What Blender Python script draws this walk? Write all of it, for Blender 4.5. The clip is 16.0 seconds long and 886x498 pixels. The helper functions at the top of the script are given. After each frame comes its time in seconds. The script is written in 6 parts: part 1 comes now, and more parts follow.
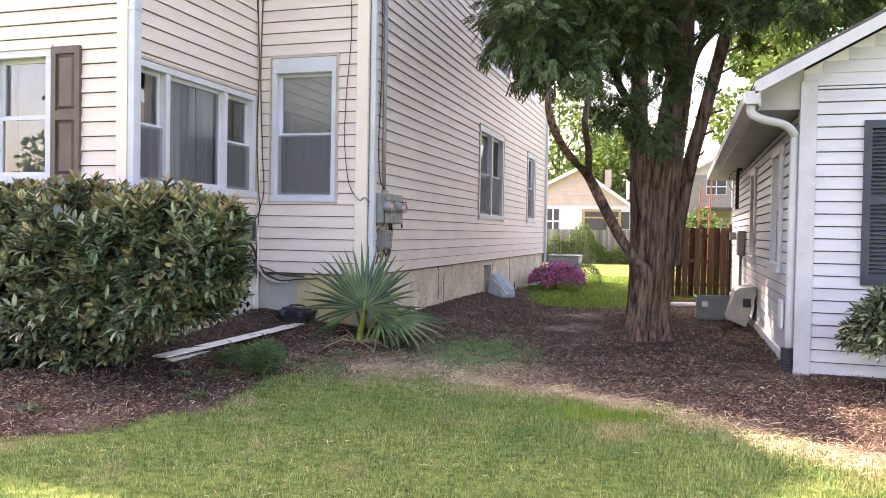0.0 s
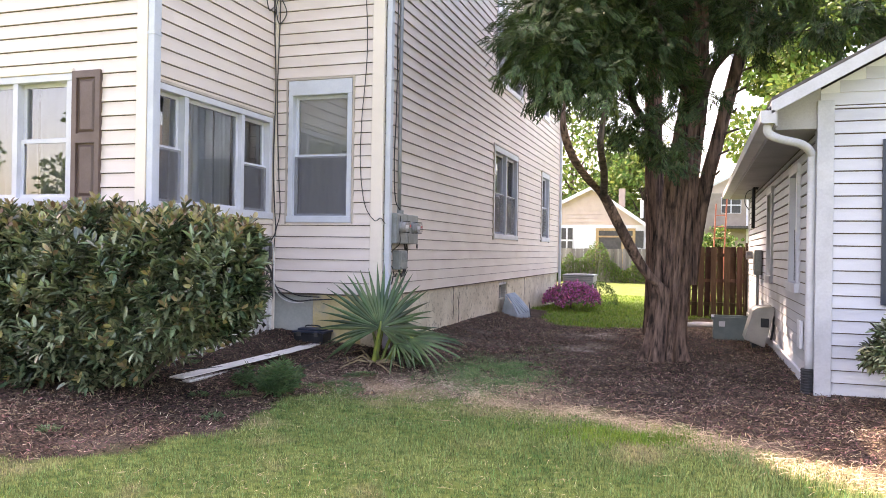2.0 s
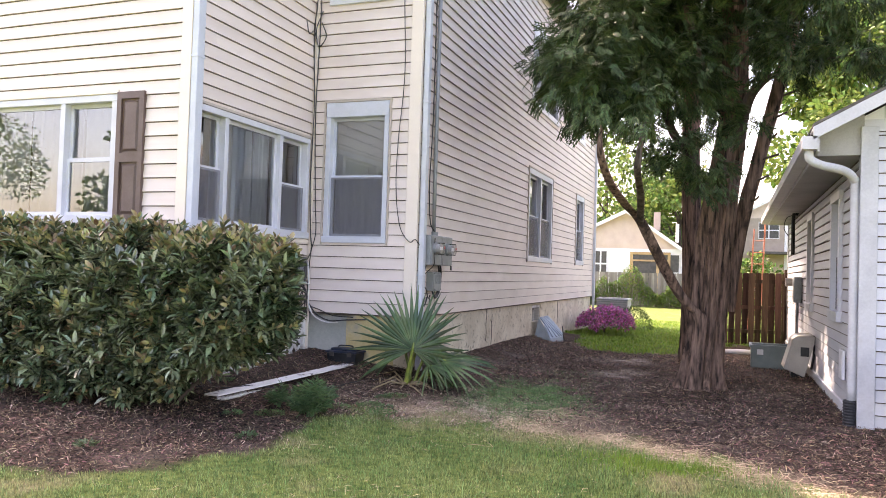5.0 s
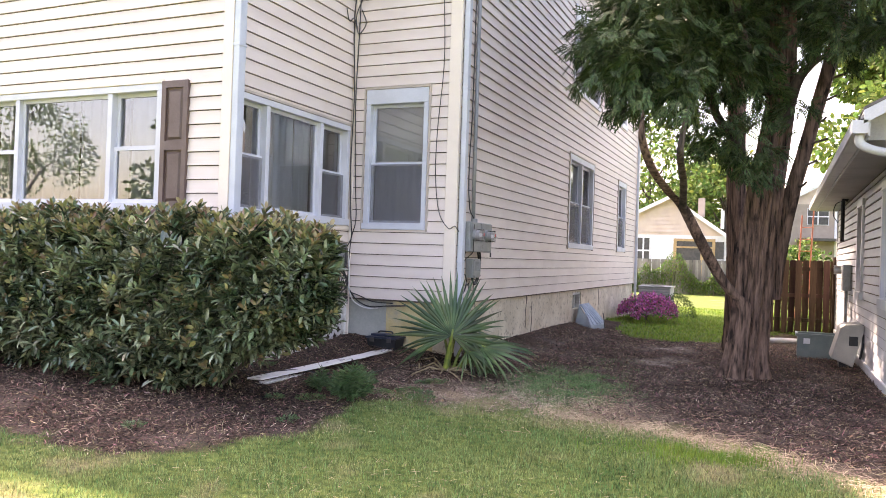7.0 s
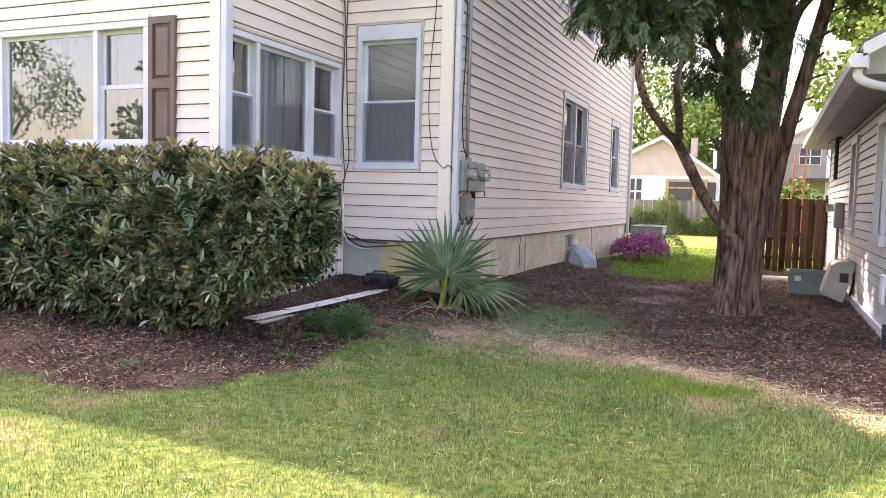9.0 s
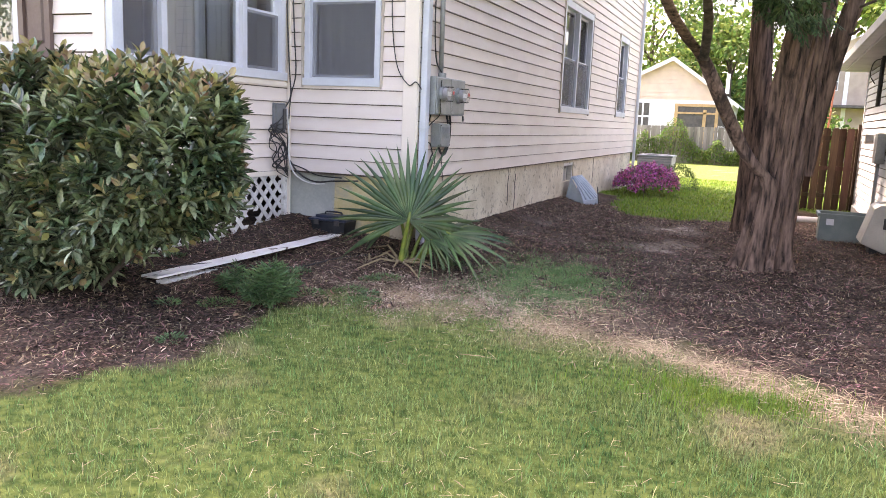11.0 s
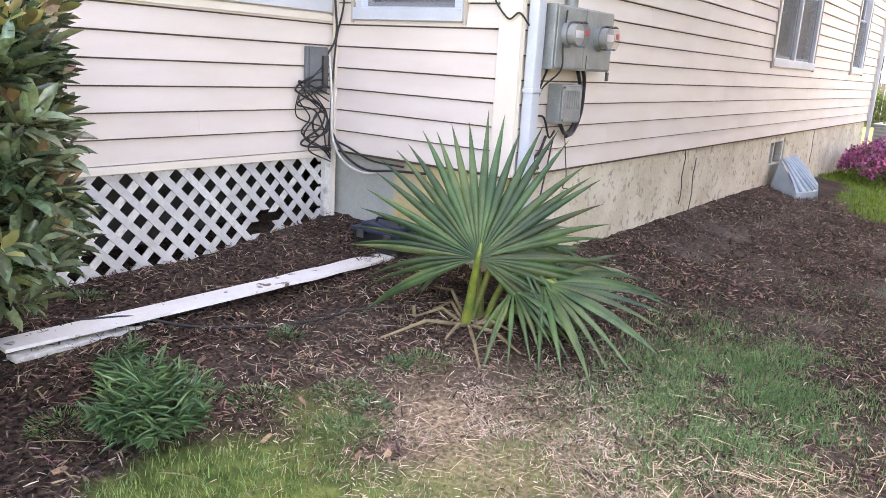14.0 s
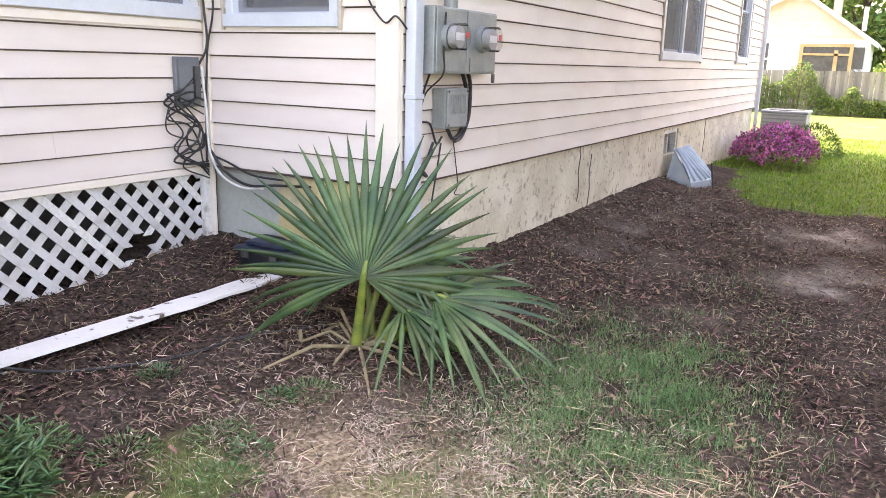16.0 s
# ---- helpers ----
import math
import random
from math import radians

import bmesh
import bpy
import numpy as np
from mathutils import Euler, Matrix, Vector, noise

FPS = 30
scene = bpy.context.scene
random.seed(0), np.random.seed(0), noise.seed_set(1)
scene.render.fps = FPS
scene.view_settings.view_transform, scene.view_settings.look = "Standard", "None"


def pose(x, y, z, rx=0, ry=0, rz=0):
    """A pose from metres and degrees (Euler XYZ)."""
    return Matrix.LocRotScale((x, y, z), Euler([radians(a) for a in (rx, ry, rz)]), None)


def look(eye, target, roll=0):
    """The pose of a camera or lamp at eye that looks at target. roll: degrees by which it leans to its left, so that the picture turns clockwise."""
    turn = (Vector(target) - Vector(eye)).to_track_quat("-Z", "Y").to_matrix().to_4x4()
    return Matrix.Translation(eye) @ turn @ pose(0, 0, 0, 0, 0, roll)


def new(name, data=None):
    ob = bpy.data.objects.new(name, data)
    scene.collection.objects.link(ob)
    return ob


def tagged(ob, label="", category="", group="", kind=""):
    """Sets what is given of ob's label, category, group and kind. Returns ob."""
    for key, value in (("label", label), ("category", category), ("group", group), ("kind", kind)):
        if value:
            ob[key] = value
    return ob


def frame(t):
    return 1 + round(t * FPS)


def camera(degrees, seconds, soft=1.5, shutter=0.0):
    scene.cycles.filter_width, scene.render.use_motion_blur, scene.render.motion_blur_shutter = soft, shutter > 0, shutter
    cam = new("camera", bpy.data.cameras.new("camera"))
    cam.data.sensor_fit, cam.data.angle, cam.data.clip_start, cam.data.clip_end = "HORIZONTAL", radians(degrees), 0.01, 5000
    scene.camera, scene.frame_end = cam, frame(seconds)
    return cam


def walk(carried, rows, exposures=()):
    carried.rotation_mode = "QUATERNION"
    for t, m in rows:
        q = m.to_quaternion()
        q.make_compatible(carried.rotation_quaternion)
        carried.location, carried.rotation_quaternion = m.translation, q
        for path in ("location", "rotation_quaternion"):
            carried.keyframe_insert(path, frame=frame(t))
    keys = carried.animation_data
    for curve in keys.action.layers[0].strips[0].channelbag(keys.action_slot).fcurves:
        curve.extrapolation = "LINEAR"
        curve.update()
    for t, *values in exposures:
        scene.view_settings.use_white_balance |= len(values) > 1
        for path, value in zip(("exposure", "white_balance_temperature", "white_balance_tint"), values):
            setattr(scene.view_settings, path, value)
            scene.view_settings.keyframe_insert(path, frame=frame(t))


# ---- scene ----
EXPOSURES = [(0.0, 2.74, 8300, 29), (4.0, 2.74, 8300, 29), (9.0, 2.74, 8300, 29), (12.0, 3.20, 8400, 28), (14.5, 3.50, 8800, 26), (16.0, 3.50, 8800, 26)]
cam = camera(59.86, 16.0, soft=0.9)
PATH = [
    (0, pose(3.869, -9.126, 1.408, 88.68, -1.05, 17.13)),
    (0.5, pose(3.847, -9.136, 1.408, 89.04, -1.24, 16.87)),
    (1, pose(3.842, -9.121, 1.411, 89.46, -1.20, 17.09)),
    (1.5, pose(3.847, -9.126, 1.420, 89.80, -1.07, 17.49)),
    (2, pose(3.842, -9.137, 1.422, 90.09, -0.91, 18.11)),
    (2.5, pose(3.831, -9.138, 1.412, 90.37, -0.82, 18.58)),
    (3, pose(3.823, -9.148, 1.419, 90.68, -0.96, 18.67)),
    (3.5, pose(3.809, -9.159, 1.429, 91.24, -1.19, 18.79)),
    (4, pose(3.817, -9.139, 1.436, 91.83, -1.54, 19.11)),
    (6.5, pose(3.818, -9.145, 1.438, 90.81, -1.97, 23.02)),
    (7, pose(3.838, -9.140, 1.441, 90.47, -1.95, 23.54)),
    (7.5, pose(3.819, -9.144, 1.435, 90.12, -1.68, 23.81)),
    (8, pose(3.808, -9.153, 1.428, 89.35, -1.65, 23.73)),
    (8.5, pose(3.805, -9.156, 1.409, 88.17, -1.55, 23.35)),
    (9, pose(3.800, -9.132, 1.394, 86.25, -1.56, 22.91)),
    (9.5, pose(3.787, -8.927, 1.351, 84.17, -1.37, 22.44)),
    (9.7, pose(3.811, -8.787, 1.362, 83.33, -1.30, 22.51)),
    (11.8, pose(3.007, -6.402, 1.546, 80.05, -3.97, 22.37)),
    (12, pose(2.892, -6.211, 1.572, 82.12, -4.53, 21.78)),
    (12.5, pose(2.735, -5.626, 1.527, 77.43, -4.41, 25.72)),
    (13, pose(2.581, -5.053, 1.561, 75.86, -3.71, 27.39)),
    (13.5, pose(2.442, -4.613, 1.564, 75.18, -3.19, 28.87)),
    (14, pose(2.560, -4.156, 1.517, 76.22, -3.26, 36.93)),
    (14.5, pose(2.631, -3.969, 1.511, 76.77, -2.31, 39.19)),
    (15, pose(2.624, -3.981, 1.518, 76.23, -1.32, 37.05)),
    (15.5, pose(2.599, -3.866, 1.528, 75.76, -1.31, 32.34)),
    (16, pose(2.574, -3.882, 1.570, 76.35, -1.51, 30.17)),
]
walk(cam, PATH, EXPOSURES)

# ---------- light ----------
SUN_DIR = Vector((0.64, -0.38, -1.0)).normalized()
world = bpy.data.worlds.new("world")
scene.world = world
world.use_nodes = True
wn = world.node_tree.nodes
sky = wn.new("ShaderNodeTexSky")
sky.sky_type, sky.sun_disc = "NISHITA", False
sky.sun_elevation = math.asin(-SUN_DIR.z)
sky.sun_rotation = math.atan2(-SUN_DIR.x, -SUN_DIR.y)
sky.dust_density, sky.air_density = 3.0, 1.0
world.node_tree.links.new(sky.outputs[0], wn["Background"].inputs[0])
wn["Background"].inputs[1].default_value = 0.15
sun = new("sun", bpy.data.lights.new("sun", "SUN"))
sun.data.energy, sun.data.angle, sun.data.color = 2.4, radians(0.6), (1.0, 0.94, 0.84)
sun.matrix_world = look((-20, 20, 50), Vector((-20, 20, 50)) + SUN_DIR)

# ---------- materials ----------
RNG = np.random.default_rng(7)


def mat(name, a, b, scale=6.0, rough=0.7, bump=0.2, fine=60.0, stretch=(1, 1, 1), metal=0.0, vary="", amount=0.3,
        stain=None, stain_scale=1.2, stain_at=(0.55, 0.75), spec=0.5, subsurf=0.0, thin=0.0):
    """Two-scale procedural surface in world metres: a coarse mix of a and b, fine grain as bump, optional stains."""
    m = bpy.data.materials.new(name)
    m.use_nodes = True
    nt = m.node_tree
    n, l = nt.nodes, nt.links
    bsdf = n["Principled BSDF"]
    geo = n.new("ShaderNodeNewGeometry")
    mp = n.new("ShaderNodeMapping")
    mp.inputs["Scale"].default_value = stretch
    l.new(geo.outputs["Position"], mp.inputs[0])
    coarse = n.new("ShaderNodeTexNoise")
    coarse.inputs["Scale"].default_value, coarse.inputs["Detail"].default_value = scale, 5
    grain = n.new("ShaderNodeTexNoise")
    grain.inputs["Scale"].default_value, grain.inputs["Detail"].default_value = fine, 4
    l.new(mp.outputs[0], coarse.inputs[0]), l.new(mp.outputs[0], grain.inputs[0])
    add = n.new("ShaderNodeMath")
    add.operation = "MULTIPLY_ADD"
    add.inputs[1].default_value, add.inputs[2].default_value = 0.45, -0.22
    l.new(grain.outputs[0], add.inputs[0])
    tot = n.new("ShaderNodeMath")
    l.new(add.outputs[0], tot.inputs[0]), l.new(coarse.outputs[0], tot.inputs[1])
    ramp = n.new("ShaderNodeValToRGB")
    ramp.color_ramp.elements[0].position, ramp.color_ramp.elements[1].position = 0.32, 0.68
    ramp.color_ramp.elements[0].color, ramp.color_ramp.elements[1].color = (*a, 1), (*b, 1)
    l.new(tot.outputs[0], ramp.inputs[0])
    out = ramp.outputs[0]
    if stain:
        sn = n.new("ShaderNodeTexNoise")
        sn.inputs["Scale"].default_value, sn.inputs["Detail"].default_value = stain_scale, 6
        l.new(geo.outputs["Position"], sn.inputs[0])
        sr = n.new("ShaderNodeMapRange")
        sr.inputs[1].default_value, sr.inputs[2].default_value = stain_at
        l.new(sn.outputs[0], sr.inputs[0])
        mx = n.new("ShaderNodeMix")
        mx.data_type = "RGBA"
        mx.inputs[7].default_value = (*stain, 1)
        l.new(sr.outputs[0], mx.inputs[0]), l.new(out, mx.inputs[6])
        out = mx.outputs[2]
    if vary:
        if vary == "island":
            rnd = geo.outputs["Random Per Island"]
        else:
            rnd = n.new("ShaderNodeObjectInfo").outputs["Random"]
        mr = n.new("ShaderNodeMapRange")
        mr.inputs[3].default_value, mr.inputs[4].default_value = 1 - amount, 1 + amount
        l.new(rnd, mr.inputs[0])
        hs = n.new("ShaderNodeHueSaturation")
        l.new(mr.outputs[0], hs.inputs["Value"]), l.new(out, hs.inputs["Color"])
        mh = n.new("ShaderNodeMapRange")
        mh.inputs[3].default_value, mh.inputs[4].default_value = 0.5 + 0.08 * amount, 0.5 - 0.08 * amount
        fr = n.new("ShaderNodeMath")
        fr.operation = "FRACT"
        m7 = n.new("ShaderNodeMath")
        m7.operation = "MULTIPLY"
        m7.inputs[1].default_value = 7.31
        l.new(rnd, m7.inputs[0]), l.new(m7.outputs[0], fr.inputs[0]), l.new(fr.outputs[0], mh.inputs[0])
        l.new(mh.outputs[0], hs.inputs["Hue"])
        out = hs.outputs[0]
    l.new(out, bsdf.inputs["Base Color"])
    bsdf.inputs["Roughness"].default_value, bsdf.inputs["Metallic"].default_value = rough, metal
    bsdf.inputs["Specular IOR Level"].default_value = spec
    if subsurf:
        bsdf.inputs["Transmission Weight"].default_value = 0.0
        tr = n.new("ShaderNodeBsdfTranslucent")
        l.new(out, tr.inputs[0])
        ms = n.new("ShaderNodeMixShader")
        ms.inputs[0].default_value = subsurf
        l.new(bsdf.outputs[0], ms.inputs[1]), l.new(tr.outputs[0], ms.inputs[2])
        l.new(ms.outputs[0], n["Material Output"].inputs[0])
    if thin:
        last = n["Material Output"].inputs[0].links[0].from_socket
        clear, weave = n.new("ShaderNodeBsdfTransparent"), n.new("ShaderNodeMixShader")
        weave.inputs[0].default_value = thin
        l.new(last, weave.inputs[1]), l.new(clear.outputs[0], weave.inputs[2]), l.new(weave.outputs[0], n["Material Output"].inputs[0])
    if bump:
        bp = n.new("ShaderNodeBump")
        bp.inputs["Strength"].default_value, bp.inputs["Distance"].default_value = bump, 0.01
        l.new(tot.outputs[0], bp.inputs["Height"]), l.new(bp.outputs[0], bsdf.inputs["Normal"])
    return m


def glass_mat(name, tint, rough=0.0, see=0.85, ior=2.2):
    m = bpy.data.materials.new(name)
    m.use_nodes = True
    n, l = m.node_tree.nodes, m.node_tree.links
    n.remove(n["Principled BSDF"])
    tr = n.new("ShaderNodeBsdfTransparent")
    tr.inputs[0].default_value = (*[c * see for c in tint], 1)
    gl = n.new("ShaderNodeBsdfGlossy")
    gl.inputs["Roughness"].default_value = rough
    fr = n.new("ShaderNodeFresnel")
    fr.inputs[0].default_value = ior
    mx = n.new("ShaderNodeMixShader")
    l.new(fr.outputs[0], mx.inputs[0]), l.new(tr.outputs[0], mx.inputs[1]), l.new(gl.outputs[0], mx.inputs[2])
    l.new(mx.outputs[0], n["Material Output"].inputs[0])
    return m


def screen_mat(name, colour, cover):
    m = bpy.data.materials.new(name)
    m.use_nodes = True
    n, l = m.node_tree.nodes, m.node_tree.links
    b = n["Principled BSDF"]
    b.inputs["Base Color"].default_value, b.inputs["Roughness"].default_value = (*colour, 1), 0.6
    tr = n.new("ShaderNodeBsdfTransparent")
    mx = n.new("ShaderNodeMixShader")
    mx.inputs[0].default_value = cover
    l.new(tr.outputs[0], mx.inputs[1]), l.new(b.outputs[0], mx.inputs[2]), l.new(mx.outputs[0], n["Material Output"].inputs[0])
    return m


# Dark tone stands for the shade under the siding laps.
LAP_SHADOW_SHEATHING = mat("lap_shadow_sheathing", (0.10, 0.075, 0.06), (0.15, 0.115, 0.095), 3, 0.9, 0.1)
VINYL = mat("cream_vinyl", (0.68, 0.585, 0.52), (0.75, 0.66, 0.595), 1.5, 0.45, 0.05, 90, (1, 1, 4), vary="object", amount=0.035, stain=(0.66, 0.55, 0.45), stain_scale=0.8, stain_at=(0.58, 0.95))
VINYL_TRIM = mat("cream_trim", (0.76, 0.67, 0.57), (0.82, 0.73, 0.63), 2, 0.45, 0.05, 60, stain=(0.6, 0.5, 0.4), stain_at=(0.6, 0.9))
WHITE_VINYL = mat("white_siding", (0.49, 0.50, 0.53), (0.58, 0.59, 0.62), 1.5, 0.45, 0.05, 80, (1, 1, 4), vary="object", amount=0.03, stain=(0.6, 0.6, 0.58), stain_scale=1.0, stain_at=(0.6, 0.95))
WHITE = mat("white_paint", (0.74, 0.75, 0.77), (0.83, 0.84, 0.86), 3, 0.4, 0.05, 50, stain=(0.55, 0.55, 0.53), stain_at=(0.62, 0.9))
BLUE_WHITE = mat("painted_aluminium", (0.50, 0.535, 0.585), (0.59, 0.625, 0.675), 3, 0.35, 0.05, 50, stain=(0.5, 0.52, 0.55), stain_at=(0.62, 0.9))
NEIGHBOUR_TRIM = mat("weathered_grey_white_paint", (0.44, 0.45, 0.47), (0.56, 0.57, 0.59), 3, 0.45, 0.1, 50, stain=(0.36, 0.35, 0.34), stain_scale=3, stain_at=(0.56, 0.85))
SOFFIT = mat("soffit", (0.32, 0.31, 0.30), (0.42, 0.41, 0.40), 2, 0.6, 0.1)
OLD_TRIM = mat("weathered_white_paint", (0.62, 0.6, 0.56), (0.78, 0.76, 0.72), 9, 0.6, 0.3, 40, (1, 4, 4), stain=(0.22, 0.19, 0.16), stain_scale=7, stain_at=(0.58, 0.72))
STUCCO = mat("foundation_stucco", (0.58, 0.49, 0.35), (0.78, 0.70, 0.55), 2.2, 0.9, 0.7, 45, stain=(0.34, 0.29, 0.21), stain_scale=16, stain_at=(0.56, 0.70))
YELLOW_STUCCO = mat("ochre_stucco", (0.55, 0.43, 0.20), (0.70, 0.58, 0.33), 4, 0.9, 0.7, 45, stain=(0.40, 0.36, 0.28), stain_scale=4, stain_at=(0.52, 0.7))
GREY_PARGE = mat("grey_parging", (0.40, 0.42, 0.38), (0.52, 0.53, 0.48), 3, 0.8, 0.3, 40)
CONCRETE = mat("concrete", (0.34, 0.33, 0.31), (0.48, 0.47, 0.44), 5, 0.9, 0.4, 60)
BROWN_PAINT = mat("brown_shutter_paint", (0.105, 0.066, 0.054), (0.15, 0.10, 0.085), 4, 0.45, 0.1, 60)
NAVY_PAINT = mat("navy_shutter_paint", (0.024, 0.034, 0.052), (0.04, 0.052, 0.075), 4, 0.4, 0.1, 60)
WINDOW_WHITE = mat("window_vinyl", (0.56, 0.575, 0.61), (0.64, 0.655, 0.69), 3, 0.35, 0.05, 50, stain=(0.45, 0.45, 0.46), stain_at=(0.62, 0.9))
LATTICE = mat("aged_lattice_paint", (0.52, 0.50, 0.48), (0.66, 0.64, 0.62), 6, 0.6, 0.2, 40, stain=(0.36, 0.32, 0.27), stain_scale=5, stain_at=(0.60, 0.80))
# Vinyl channel, its tan darkened to carry the shadow outline round windows.
SHADED_CHANNEL = mat("shaded_tan_channel", (0.42, 0.36, 0.30), (0.52, 0.45, 0.38), 4, 0.5, 0.05, 60)
GREY_METAL = mat("galvanised_grey", (0.22, 0.24, 0.24), (0.32, 0.34, 0.34), 6, 0.45, 0.1, 70, metal=0.25, stain=(0.25, 0.24, 0.22), stain_scale=6, stain_at=(0.58, 0.8))
# Also stands for shade in crawl space, porch opening and basement window.
DARK_METAL_AND_SHADE = mat("dark_metal_and_shade", (0.05, 0.05, 0.05), (0.09, 0.085, 0.08), 8, 0.5, 0.1)
STEEL = mat("bright_steel", (0.5, 0.5, 0.5), (0.66, 0.66, 0.66), 9, 0.3, 0.05, metal=0.9)
RED_TAG = mat("red_tag", (0.5, 0.04, 0.04), (0.62, 0.07, 0.06), 9, 0.5, 0.05)
BLACK_CABLE = mat("black_cable", (0.012, 0.012, 0.013), (0.03, 0.03, 0.03), 20, 0.5, 0.1)
WHITE_CABLE = mat("white_cable", (0.55, 0.55, 0.52), (0.7, 0.7, 0.67), 20, 0.5, 0.1)
BLACK_PLASTIC = mat("black_plastic", (0.012, 0.014, 0.018), (0.026, 0.03, 0.036), 8, 0.5, 0.1)
NAVY_PLASTIC = mat("navy_plastic", (0.014, 0.022, 0.045), (0.03, 0.042, 0.075), 8, 0.45, 0.1)
BEIGE_PLASTIC = mat("beige_plastic", (0.42, 0.40, 0.35), (0.52, 0.50, 0.44), 4, 0.5, 0.1, stain=(0.28, 0.26, 0.22), stain_at=(0.6, 0.85))
TUB_PLASTIC = mat("grey_green_plastic", (0.15, 0.20, 0.20), (0.22, 0.27, 0.26), 5, 0.5, 0.1)
WELL_PLASTIC = mat("pale_blue_plastic", (0.36, 0.45, 0.53), (0.52, 0.61, 0.69), 5, 0.25, 0.05)
FABRIC = mat("white_curtain", (0.78, 0.83, 0.91), (0.85, 0.89, 0.96), 3, 0.9, 0, 60, subsurf=0.2)
SHEER = mat("sheer_curtain", (0.72, 0.75, 0.80), (0.80, 0.83, 0.88), 3, 0.9, 0, 60, subsurf=0.3, thin=0.28)
SHADE_CLOTH = mat("roller_shade", (0.50, 0.49, 0.46), (0.6, 0.59, 0.56), 3, 0.9, 0, 60)
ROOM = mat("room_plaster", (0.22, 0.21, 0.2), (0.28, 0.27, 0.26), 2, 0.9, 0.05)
SHINGLE = mat("roof_shingle", (0.07, 0.065, 0.06), (0.14, 0.13, 0.12), 5, 0.95, 0.6, 30)
LIGHT_SHINGLE = mat("pale_roof_shingle", (0.42, 0.42, 0.42), (0.55, 0.55, 0.55), 4, 0.9, 0.4, 30)
BARK = mat("cedar_bark", (0.022, 0.013, 0.010), (0.29, 0.185, 0.140), 18, 0.95, 1.0, 48, (1, 1, 0.13), stain=(0.035, 0.022, 0.018), stain_scale=3.0, stain_at=(0.60, 0.72))
BARK_GREY = mat("grey_bark", (0.035, 0.027, 0.022), (0.15, 0.115, 0.092), 9, 0.95, 0.9, 42, (1, 1, 0.12))
TWIG = mat("hedge_wood", (0.05, 0.04, 0.03), (0.12, 0.095, 0.07), 9, 0.9, 0.4, 50)
CEDAR = mat("cedar_foliage", (0.024, 0.052, 0.020), (0.095, 0.148, 0.054), 1.8, 0.55, 0, 30, vary="island", amount=0.55, subsurf=0.14, spec=0.3)
HEDGE = mat("laurel_leaf", (0.045, 0.085, 0.042), (0.24, 0.29, 0.17), 2.6, 0.22, 0, 60, vary="island", amount=0.65, subsurf=0.06, spec=0.9)
NEW_LEAF = mat("bronze_new_leaf", (0.19, 0.105, 0.062), (0.30, 0.31, 0.115), 7, 0.35, 0, 40, vary="island", amount=0.5, subsurf=0.1)
BROAD = mat("tree_leaf", (0.070, 0.135, 0.030), (0.17, 0.25, 0.065), 0.5, 0.55, 0, 20, vary="island", amount=0.5, subsurf=0.3, spec=0.25)
DARK_BROAD = mat("dark_tree_leaf", (0.035, 0.075, 0.024), (0.085, 0.145, 0.045), 0.5, 0.6, 0, 20, vary="island", amount=0.4, subsurf=0.3, spec=0.2)
PALM_LEAF = mat("palm_leaf", (0.022, 0.056, 0.020), (0.082, 0.132, 0.046), 5, 0.38, 0.1, 120, vary="island", amount=0.55, subsurf=0.05, spec=0.45)
PALM_STEM = mat("palm_stem", (0.10, 0.16, 0.035), (0.24, 0.28, 0.05), 9, 0.45, 0.1, 60)
DEAD_STALK = mat("dead_stalk", (0.20, 0.13, 0.075), (0.36, 0.27, 0.17), 9, 0.85, 0.3, 60, vary="island", amount=0.3)
PURPLE = mat("azalea_flower", (0.36, 0.05, 0.21), (0.64, 0.20, 0.44), 4, 0.6, 0, 40, vary="island", amount=0.7, subsurf=0.25)
BED_GRASS = mat("bed_grass_blade", (0.100, 0.215, 0.075), (0.205, 0.325, 0.140), 4, 0.5, 0, 30, vary="island", amount=0.4, subsurf=0.3, spec=0.25)
DARK_GREY = mat("dark_grey_paint", (0.11, 0.12, 0.13), (0.17, 0.18, 0.19), 5, 0.5, 0.1, 60, stain=(0.08, 0.08, 0.08), stain_scale=8, stain_at=(0.55, 0.8))
WEED = mat("tuft_leaf", (0.060, 0.150, 0.062), (0.155, 0.275, 0.120), 5, 0.42, 0, 40, vary="island", amount=0.45, subsurf=0.15)
GRASS = mat("lawn_blade", (0.105, 0.195, 0.060), (0.245, 0.305, 0.115), 1.6, 0.55, 0, 6, vary="island", amount=0.65, stain=(0.36, 0.30, 0.15), stain_scale=1.1, stain_at=(0.56, 0.80), subsurf=0.3, spec=0.25)
LUSH = mat("fresh_grass_blade", (0.13, 0.25, 0.035), (0.22, 0.34, 0.055), 2, 0.5, 0, 9, vary="island", amount=0.35, subsurf=0.35, spec=0.25)
STRAW = mat("dry_straw", (0.40, 0.29, 0.18), (0.60, 0.47, 0.31), 3, 0.75, 0, 30, vary="island", amount=0.45)
CHIP = mat("mulch_chip", (0.012, 0.008, 0.007), (0.25, 0.155, 0.108), 9, 0.8, 0, 60, vary="island", amount=0.9)
PALE_CHIP = mat("bleached_chip", (0.28, 0.205, 0.150), (0.54, 0.43, 0.33), 5, 0.85, 0, 40, vary="island", amount=0.5)
DRY_LEAF = mat("fallen_leaf", (0.15, 0.075, 0.045), (0.40, 0.24, 0.15), 5, 0.7, 0, 40, vary="island", amount=0.5)
